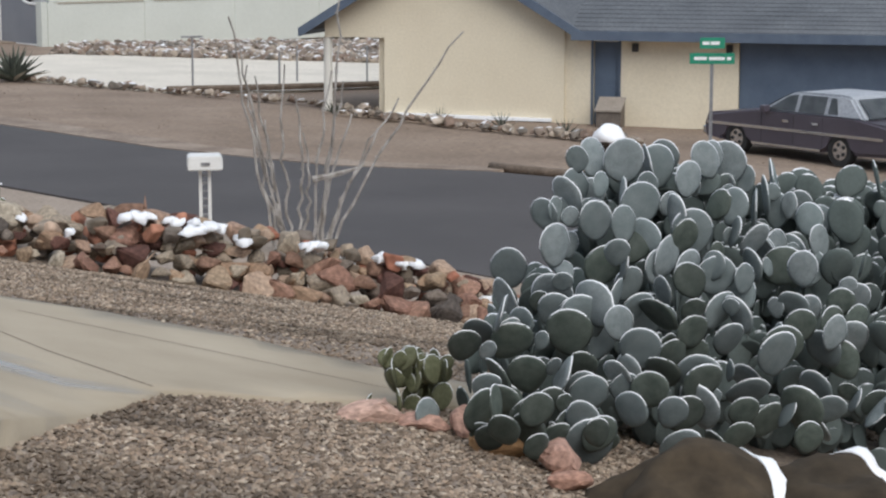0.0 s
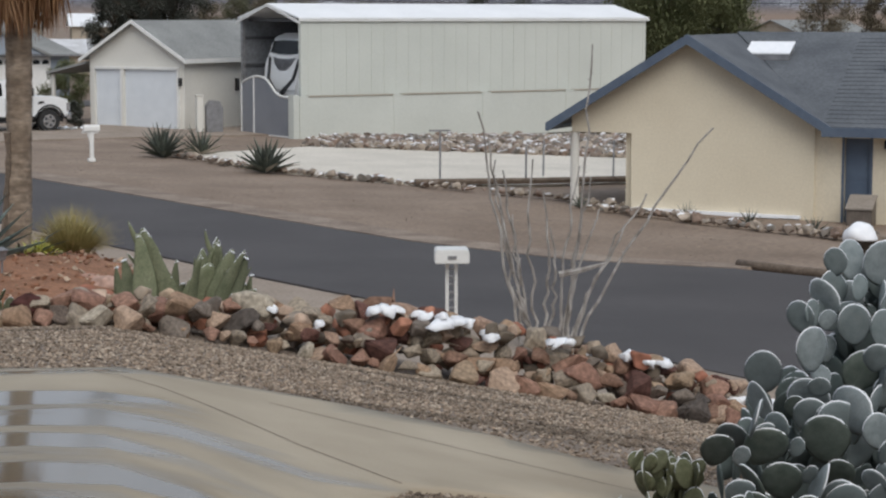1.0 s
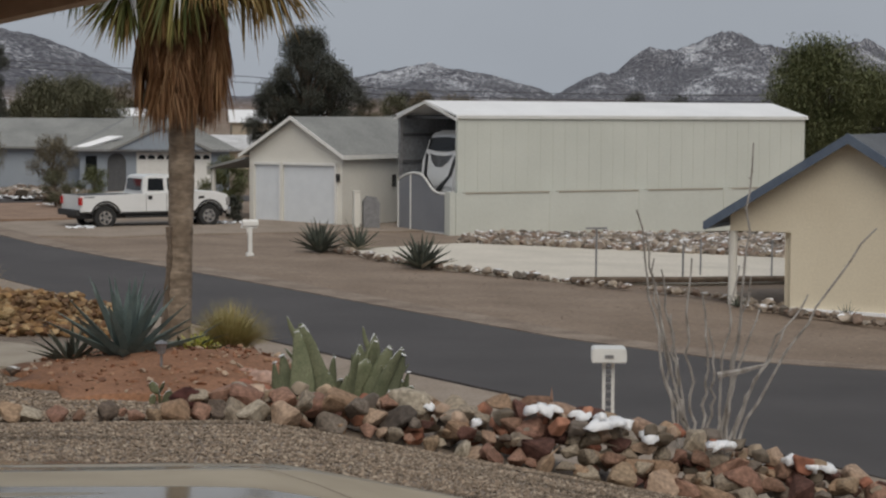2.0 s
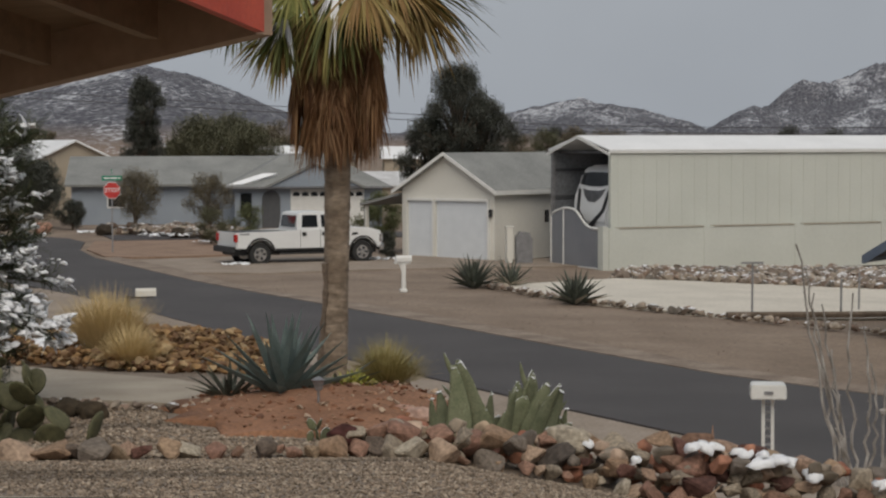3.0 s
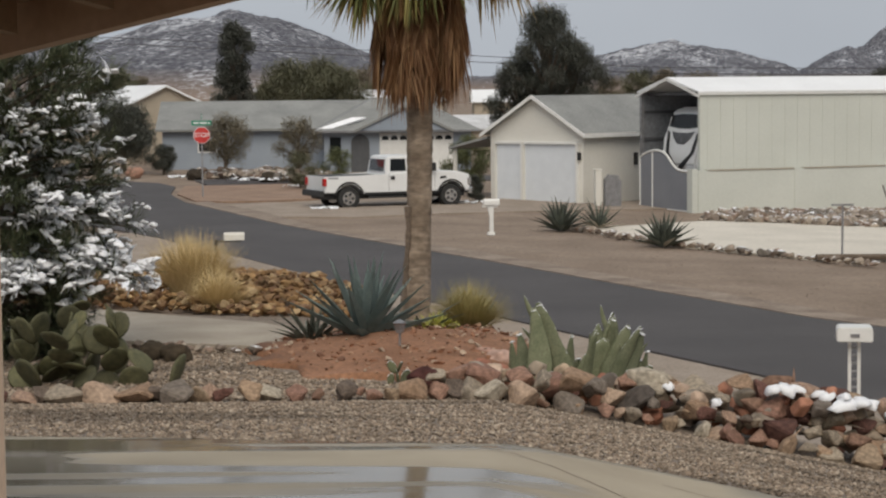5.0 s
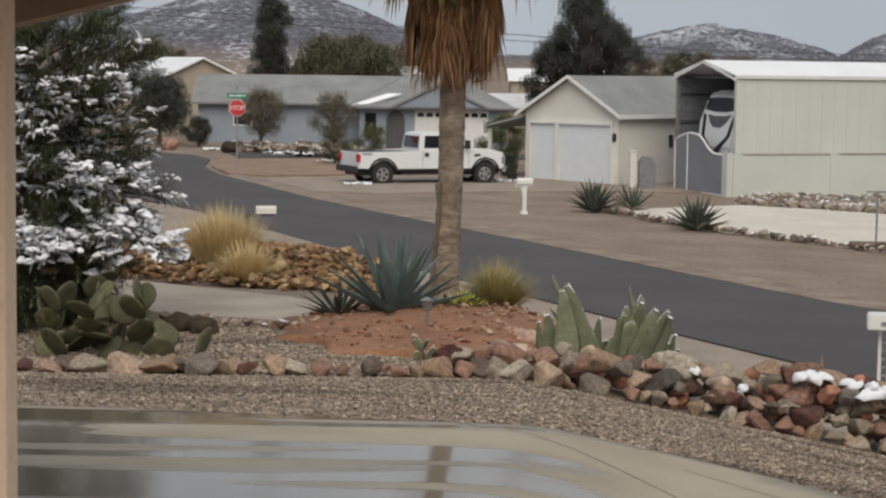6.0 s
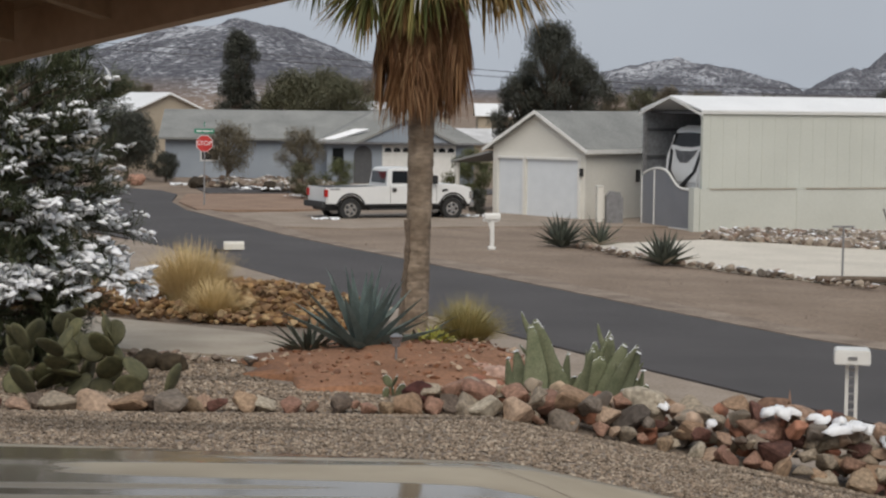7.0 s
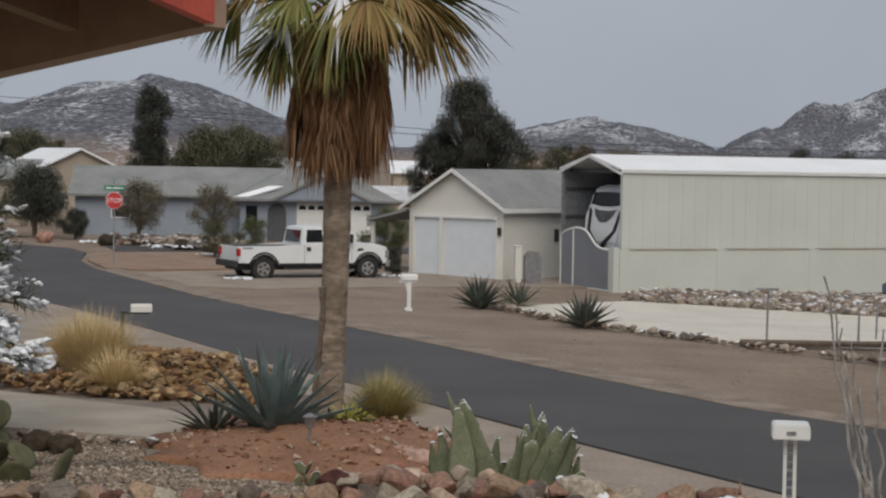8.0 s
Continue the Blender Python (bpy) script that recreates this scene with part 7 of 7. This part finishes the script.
        side = d.cross(Vector((0, 1, 0.25))).normalized()
        bm = bmesh.new()
        root = Vector((0.14 + 0.15 * hub.x, 0.15 * hub.y, 5.95 - gz))
        mid = root.lerp(hub, 0.55) + Vector((0, 0, 0.16))
        tube(bm, [tuple(root), tuple(mid), tuple(hub)], [0.035, 0.026, 0.02], 5)
        b2 = bmesh.new()
        for i in range(nb):
            a = (i / (nb - 1) - 0.5) * spread + rnd.gauss(0, 0.03)
            v = d * math.cos(a) + side * math.sin(a) + Vector((0, rnd.gauss(0, 0.1), 0))
            l = length * rnd.uniform(0.78, 1.12) * (0.72 + 0.28 * math.cos(a))
            blade(bm, hub, v, l, 0.08, droop * rnd.uniform(0.5, 1.6), 6, 0.35)
            if rnd.random() < snow:
                blade(b2, hub + Vector((0, -0.05, 0.03)), v, l * rnd.uniform(0.35, 0.8), 0.075, droop, 5, 0.1)
        fr = part("frond", bm, material, th)
        if snow:
            part("snow", b2, SNOW, fr, "streaks of white snow")
    # fronds that hang over the skirt, and the dead ones between them
    z = 4.4 - gz
    fan((-0.5, -0.5, z + 1.42), (-0.42, -0.25, -1), 0.86, 1.5, PALM_OLD, 0.0, 30)
    fan((-0.48, -0.56, z + 1.46), (-0.34, -0.3, -0.9), 0.84, 1.5, PALM_GREEN, 0.3, 28)
    fan((0.12, -0.62, z + 1.85), (0.05, -0.4, -1), 1.15, 1.6, PALM_GREEN, 0.4, 34)
    fan((0.2, -0.5, z + 1.6), (-0.1, -0.3, -1), 0.7, 1.7, PALM_OLD, 0.0, 30)
    fan((-0.2, -0.5, z + 1.55), (-0.1, -0.3, -1), 0.6, 1.6, PALM_OLD, 0.0, 28)
    fan((-1.02, 0.0, z + 1.75), (-0.7, 0.0, -0.8), 0.8, 1.4, PALM_GREEN, 0.0, 26, 1.1)
    fan((0.82, -0.2, z + 1.95), (0.6, -0.1, -0.95), 1.35, 1.1, PALM_TAN, 0.0, 32, 0.6)
    fan((0.98, 0.2, z + 1.95), (0.8, 0.0, -0.6), 1.25, 1.5, PALM_GREEN, 0.12, 32, 1.0)
    fan((0.6, -0.1, z + 1.75), (0.25, -0.1, -1), 0.85, 0.7, PALM_TAN, 0.0, 16)
    fan((1.0, -0.3, z + 1.8), (0.45, -0.1, -1), 1.05, 0.9, PALM_TAN, 0.0, 24, 0.5)
    fan((-0.05, -0.58, z + 1.3), (-0.05, -0.3, -1), 0.6, 1.5, PALM_OLD, 0.0, 28)
    fan((0.45, 0.2, z + 1.7), (0.3, 0.1, -1), 0.7, 1.0, PALM_OLD, 0.0, 22)
    fan((-0.4, 0.3, z + 1.7), (-0.5, 0.2, -0.9), 0.9, 1.5, PALM_GREEN, 0.0, 28)
    for k in range(12):
        frond(radians(k * 30 + rnd.uniform(-14, 14)), rnd.uniform(0.45, 1.25), rnd.uniform(0.6, 0.95), rnd.uniform(0.8, 1.15), rnd.choice((PALM_GREEN, PALM_GREEN, PALM_OLD)), k % 3 == 0, rnd.uniform(1.7, 2.3), rnd.uniform(0.9, 1.7))


palm()


def snowy_shrub():
    """Boughs in tiers from one root, leafy along their outer parts, the snow lying on the tiers that stick out."""
    rnd = random.Random(31)
    x0, y0 = -4.45, 20.6
    gz = ground_z(x0, y0)
    th = thing("snowy_shrub", "tall dark evergreen shrub with snow along its boughs", "shrub", pose(x0, y0, gz))
    bm, sn = bmesh.new(), bmesh.new()
    lumps = Pile()
    lean = Vector((0, 0, -1))
    for k in range(150):
        a = k * 2.39996 + rnd.uniform(-0.3, 0.3)
        hz = 0.1 + 3.2 * (k + 0.5) / 150
        R = lerp(hz, [0, 0.3, 0.75, 1.0, 1.3, 1.65, 2.1, 2.5, 2.9, 3.3], [0.9, 0.95, 1.05, 1.5, 1.28, 1.42, 1.12, 1.3, 1.5, 1.0]) * rnd.uniform(0.72, 1.04)
        rise = lerp(hz, [0, 1, 2, 3.3], [0.1, 0.15, 0.45, 0.8]) * rnd.uniform(0.6, 1.3)
        pts, p = [], Vector((0.05 * math.cos(a), 0.05 * math.sin(a), max(0.0, hz - rise * R * 0.6)))
        d = Vector((math.cos(a), math.sin(a), rise)).normalized()
        for i in range(9):
            pts.append(p.copy())
            p = p + d * R / 8
            d = (d + lean * 0.06).normalized()
        stem = bmesh.new()
        tube(stem, [tuple(q) for q in pts], [0.03 - 0.003 * i for i in range(9)], 5)
        part("bough", stem, BARK, th)
        laden = 1.1 * math.exp(-((hz - 1.02) / 0.15) ** 2) + 0.75 * math.exp(-((hz - 1.62) / 0.14) ** 2) + 0.36 * math.exp(-((hz - 2.35) / 0.35) ** 2)
        for _ in range(40):
            t = 2 + 6 * rnd.random() ** 0.75
            q = pts[int(t)].lerp(pts[min(8, int(t) + 1)], t % 1)
            out = (pts[8] - pts[3]).normalized()
            tw = (out * rnd.uniform(0.5, 1.2) + Vector((rnd.gauss(0, 0.5), rnd.gauss(0, 0.5), rnd.gauss(0.25, 0.35)))).normalized()
            L = rnd.uniform(0.16, 0.34)
            o = tw.orthogonal().normalized()
            for j in range(11):
                f = j / 11
                r = Matrix.Rotation(j * 2.4 + rnd.uniform(-0.4, 0.4), 3, tw) @ o
                blade(bm, q + tw * L * f, tw * 0.8 + r * rnd.uniform(0.4, 0.8), rnd.uniform(0.09, 0.15), 0.026, 0.25, 1)
            tip = q + tw * L
            if rnd.random() < 0.62 * laden:
                for _ in range(4):
                    lumps.add(rnd, tip.x + rnd.gauss(0, 0.05), tip.y + rnd.gauss(0, 0.05), tip.z + 0.01 + rnd.gauss(0, 0.02), rnd.uniform(0.05, 0.11) * (1.15 if hz < 1.3 else 0.85), rnd.choice(SNOW_SHAPES), 1.5)
                for _ in range(3):
                    blade(sn, q + tw * L * rnd.uniform(0.2, 0.8) + Vector((0, 0, 0.025)), tw + Vector((rnd.gauss(0, 0.4), rnd.gauss(0, 0.4), -0.1)), rnd.uniform(0.12, 0.22), rnd.uniform(0.04, 0.075), 1.4, 3, -0.5)
            elif hz > 0.9 and rnd.random() < 0.1:
                blade(sn, q + Vector((0, 0, 0.02)), tw, rnd.uniform(0.1, 0.2), rnd.uniform(0.025, 0.05), 0.5, 2, -0.5)
    tagged(part("foliage", bm, SHRUB, th), kind="stuff")
    bmesh.ops.solidify(sn, geom=sn.faces[:], thickness=0.015)
    tagged(part("snow", sn, SNOW, th, "streaks of fresh white snow along the leaves"), kind="stuff")
    me = lumps.mesh("snow_load")
    for p in me.polygons:
        p.use_smooth = True
    tagged(part("snow_load", me, SNOW, th, "clumps of wet white snow"), kind="stuff")


snowy_shrub()


def clip(v):
    return max(-1.1, min(1.1, v))


def tree(x, y, h, crown, n, leaf, material, label, seed, trunk=0.2, low=0.25, name="tree", lumps=14, z=None, tuft=0.3):
    """A tapered trunk with limbs, and leaf sprays gathered in lumps at their ends; crown is half-width and half-depth."""
    rnd = random.Random(seed)
    z = lower(x, y) if z is None else z
    th = thing(name, label, "tree", pose(x, y, z))
    bm = bmesh.new()
    tube(bm, [(0, 0, -0.1), (0.05 * h * rnd.uniform(-0.5, 0.5), 0, h * low), (0, 0, h * 0.75)], [trunk, trunk * 0.75, trunk * 0.2], 7)
    tips = []
    for k in range(lumps):
        a, t = k * 2.4 + rnd.uniform(-0.3, 0.3), (k + 0.7) / lumps
        zz = h * (low + (1 - low) * t) * rnd.uniform(0.93, 1.0)
        prof = math.sin(math.pi * min(1, max(0.12, (t * 0.86 + 0.1)))) ** 0.7
        r = crown * prof * rnd.uniform(0.35, 0.85 if tuft > 0.25 else 1.12)
        tip = Vector((r * math.cos(a), r * math.sin(a), min(zz, h * 0.93)))
        tube(bm, [(0, 0, max(h * low * 0.6, tip.z - h * 0.3)), tuple(tip * 0.6 + Vector((0, 0, tip.z * 0.3))), tuple(tip)], [trunk * 0.4, trunk * 0.22, trunk * 0.06], 5)
        tips.append(tip)
    part("trunk", bm, BARK, th)
    bm = bmesh.new()
    n, leaf = int(n * 5.5), leaf * 0.78
    for _ in range(n):
        c = rnd.choice(tips)
        g = crown * tuft
        p = c + Vector((clip(rnd.gauss(0, 0.6)), clip(rnd.gauss(0, 0.6)), clip(rnd.gauss(0, 0.5)))) * g
        d = Vector((rnd.gauss(0, 1), rnd.gauss(0, 1), rnd.gauss(0.2, 0.8)))
        blade(bm, p, d, leaf * rnd.uniform(0.6, 1.4), leaf * 0.5, 0.3, 1, 0.3)
    tagged(part("crown", bm, material, th), kind="stuff")
    return th


tree(-17.3, 111, 3.6, 2.1, 3600, 0.2, DARK_LEAF, "dark dense round tree by the road bend", 1, 0.16, 0.3, lumps=18)
tree(-14.9, 109, 1.5, 0.85, 1100, 0.16, DARK_LEAF, "low dark round bush", 2, 0.08, 0.2, lumps=10)
tree(-10.9, 103, 3.1, 1.5, 1900, 0.15, GREY_LEAF, "grey-brown half-bare tree before the blue house", 3, 0.12, 0.35, lumps=16)
tree(-7.3, 104, 2.9, 1.25, 1500, 0.15, GREY_LEAF, "grey sparse tree beside the garage wing", 4, 0.1, 0.3, lumps=14)
tree(-14.8, 146, 9.6, 1.75, 6500, 0.24, DARK_LEAF, "tall narrow dark cypress", 5, 0.25, 0.06, lumps=34)
for k, (x, y, h, r) in enumerate(((-11.2, 148, 6.3, 2.9), (-7.6, 151, 5.9, 2.6), (-9.4, 156, 6.6, 2.8))):
    tree(x, y, h, r, 4200, 0.26, OLIVE_LEAF, "broad olive-grey tree behind the houses", 6 + k, 0.25, 0.2, lumps=20)
tree(6.7, 128, 9.9, 2.6, 11000, 0.2, DARK_LEAF, "tall dark ragged evergreen behind the garage", 12, 0.3, 0.1, lumps=70, tuft=0.22)
tree(5.0, 129, 6.4, 2.1, 6000, 0.2, DARK_LEAF, "lower dark evergreen beside the tall one", 21, 0.25, 0.1, lumps=40, tuft=0.22)
tree(8.3, 128.5, 7.8, 2.3, 6500, 0.2, DARK_LEAF, "dark evergreen leaning on the tall one", 22, 0.25, 0.1, lumps=46, tuft=0.22)
tree(36.0, 116, 9.2, 4.1, 9000, 0.3, MID_LEAF, "broad green tree behind the shed", 13, 0.35, 0.25, lumps=36)
tree(40.5, 119, 7.6, 3.2, 5000, 0.3, MID_LEAF, "green tree behind the shed", 14, 0.3, 0.25, lumps=24)
tree(-5.4, 118, 2.4, 1.0, 900, 0.16, MID_LEAF, "leafy bush by the porch arch", 15, 0.06, 0.1, lumps=10)
tree(1.2, 92, 2.2, 1.1, 1500, 0.16, MID_LEAF, "green bush beside the garage", 16, 0.06, 0.1, lumps=12)
tree(1.35, 80.0, 1.0, 0.5, 500, 0.13, DARK_LEAF, "small dark bush at the garage corner", 19, 0.04, 0.1, lumps=8)
tree(-24, 150, 6.0, 2.6, 2600, 0.28, OLIVE_LEAF, "olive tree behind the tan house", 17, 0.2, 0.2, lumps=16)
for k, (az, d, h, r) in enumerate(((5.5, 205, 6.6, 2.6), (4.7, 215, 6.0, 2.2), (7.3, 200, 6.4, 3.2), (8.1, 210, 5.8, 2.6), (10.2, 205, 5.9, 2.4), (13.2, 210, 6.0, 2.8), (2.6, 215, 5.6, 2.4))):
    tree(d * math.sin(radians(az)), d * math.cos(radians(az)), h, r, 1500, 0.3, GREY_LEAF if k % 3 else OLIVE_LEAF, "bare grey-brown tree beyond the roofs", 150 + k, 0.15, 0.2, lumps=18, tuft=0.24)
rnd_far = random.Random(77)
for k in range(30):
    az = rnd_far.uniform(-12, 24)
    d = rnd_far.uniform(230, 420)
    tree(d * math.sin(radians(az)), d * math.cos(radians(az)), rnd_far.uniform(3.5, 8.5), rnd_far.uniform(2, 4.5), 700, 0.6, rnd_far.choice((OLIVE_LEAF, GREY_LEAF, GREY_LEAF, DARK_LEAF)), "small far tree at the foot of the hills", 200 + k, 0.2, 0.2, lumps=9)
for k in range(9):
    az = (-10.5, -4.2, -2.6, 0.9, 5.4, 7.9, 10.2, 13.4, 21)[k]
    far_house(260 * math.sin(radians(az)), 260 * math.cos(radians(az)), 12, 9, 3.0, 4.4, TAN_WALL, ROOF_WHITE if k % 2 else SHINGLE_GREY, "far tan house at the foot of the hills", az)


# ---- small things ----
def path_light():
    x, y = -0.33, 19.7
    th = thing("path_light", "small grey garden path light on a stake", "garden light", pose(x, y, ground_z(x, y) + 0.08))
    bm = bmesh.new()
    tube(bm, [(0, 0, -0.1), (0, 0, 0.24)], [0.012, 0.012], 6)
    part("stake", bm, GREY_METAL, th)
    bm = bmesh.new()
    tube(bm, [(0, 0, 0.22), (0, 0, 0.3), (0, 0, 0.32), (0, 0, 0.35)], [0.035, 0.055, 0.07, 0.015], 12)
    part("head", bm, GREY_METAL, th, "weathered grey lamp head")


path_light()
tree(-6.3, 91, 1.6, 0.8, 700, 0.14, OLIVE_LEAF, "grey-green bush behind the pickup", 61, 0.05, 0.1, lumps=10)
tree(-4.7, 93, 1.7, 0.9, 800, 0.14, MID_LEAF, "green bush behind the pickup", 62, 0.05, 0.1, lumps=10)


def fence_posts():
    rnd = random.Random(2)
    for k, (x, y, h) in enumerate(((10.9, 55.0, 1.5), (13.3, 54.8, 1.1), (14.6, 58.0, 1.1), (16.6, 57.5, 1.15), (17.3, 57.2, 1.1))):
        th = thing("fence_post", "thin grey steel fence post beside the pad", "post", pose(x, y, lower(x, y)), group="posts beside the pad")
        bm = bmesh.new()
        tube(bm, [(0, 0, -0.1), (0.01, 0, h)], [0.03, 0.03], 6)
        part("pole", bm, GREY_METAL, th)
        if k == 0:
            part("cross_bar", boxed(-0.3, 0.3, -0.02, 0.02, h - 0.05, h), GREY_METAL, th)


fence_posts()
bm = bmesh.new()
tube(bm, [(10.0, 53.9, lower(10, 54) + 0.12), (13.5, 54.5, lower(13, 54) + 0.14), (17.6, 56.3, lower(17, 56) + 0.12)], [0.09, 0.09, 0.09], 6)
tagged(part("timber_edging", bm, BARK), "dark timber edging along the pad", "timber edging")


def box_cover():
    th = thing("utility_box", "grey metal utility cabinet beside the garage", "utility box", pose(6.65, 78.4, -0.2, 0, 0, 10))
    bm = prism(bmesh.new(), [(-0.32, 0), (0.32, 0), (0.32, 1.0), (0.2, 1.25), (-0.15, 1.3), (-0.32, 1.1)], 0, 0.3)
    part("cabinet", bm, GREY_METAL, th)
    th = thing("gate_pillar", "short cream gate pillar beside the garage", "pillar", pose(6.1, 78.5, -0.2, 0, 0, 10))
    part("pillar", boxed(-0.13, 0.13, 0, 0.3, 0, 1.45, bevel=0.03), CREAM, th)
    part("cap", boxed(-0.16, 0.16, -0.03, 0.33, 1.45, 1.5, bevel=0.02), CREAM, th)


box_cover()


def storage_bin():
    th = thing("storage_bin", "brown plastic storage bin with a sloping lid by the door", "bin", frame_at(18.2, 45.4, -0.55, (0.831, -0.556)) @ Matrix.Translation((0.82, -0.72, 0.02)))
    bm = prism(bmesh.new(), [(0.02, 0), (0.58, 0), (0.58, 0.66), (0.02, 0.42)], 0.0, 0.6, "x")
    bmesh.ops.bevel(bm, geom=bm.edges[:], offset=0.02, segments=2, affect="EDGES")
    part("body", bm, BIN_BROWN, th)
    bm = prism(bmesh.new(), [(-0.02, 0.41), (0.6, 0.675), (0.6, 0.72), (-0.02, 0.45)], -0.02, 0.62, "x")
    part("lid", bm, BIN_LID, th, "paler grey-brown lid")


BIN_BROWN = mat("brown_plastic", (0.11, 0.09, 0.075), (0.15, 0.125, 0.105), 4, 0.6, 0.1, 40)
# lid in a lighter grey-brown than the body
BIN_LID = mat("pale_brown_plastic", (0.26, 0.225, 0.19), (0.32, 0.28, 0.24), 4, 0.6, 0.1, 40)
storage_bin()
rnd_snow = random.Random(15)
for cx, cy, rx, ry, n, dz in ((-4.0, 28.4, 0.34, 1.5, 110, 0.14), (-4.3, 75.4, 0.5, 0.15, 14, 0), (1.1, 79.0, 0.7, 0.2, 18, 0), (-13.4, 105, 1.1, 0.5, 22, 0), (-6.8, 93.5, 0.6, 0.3, 14, 0), (-8.6, 97.2, 1.6, 0.6, 30, 0.2)):
    pile = Pile()
    for _ in range(n):
        a, q = rnd_snow.uniform(0, math.tau), math.sqrt(rnd_snow.random())
        x, y = cx + rx * q * math.cos(a), cy + ry * q * math.sin(a)
        pile.add(rnd_snow, x, y, ground_z(x, y) + 0.05 + dz * rnd_snow.uniform(0.6, 1.2), rnd_snow.uniform(0.12, 0.34), rnd_snow.choice(SNOW_SHAPES), 0.7)
    me = pile.mesh("snow_patch")
    for p in me.polygons:
        p.use_smooth = True
    tagged(part("snow_patch", me, SNOW), "broken patch of old white snow on the ground", "snow", kind="stuff")
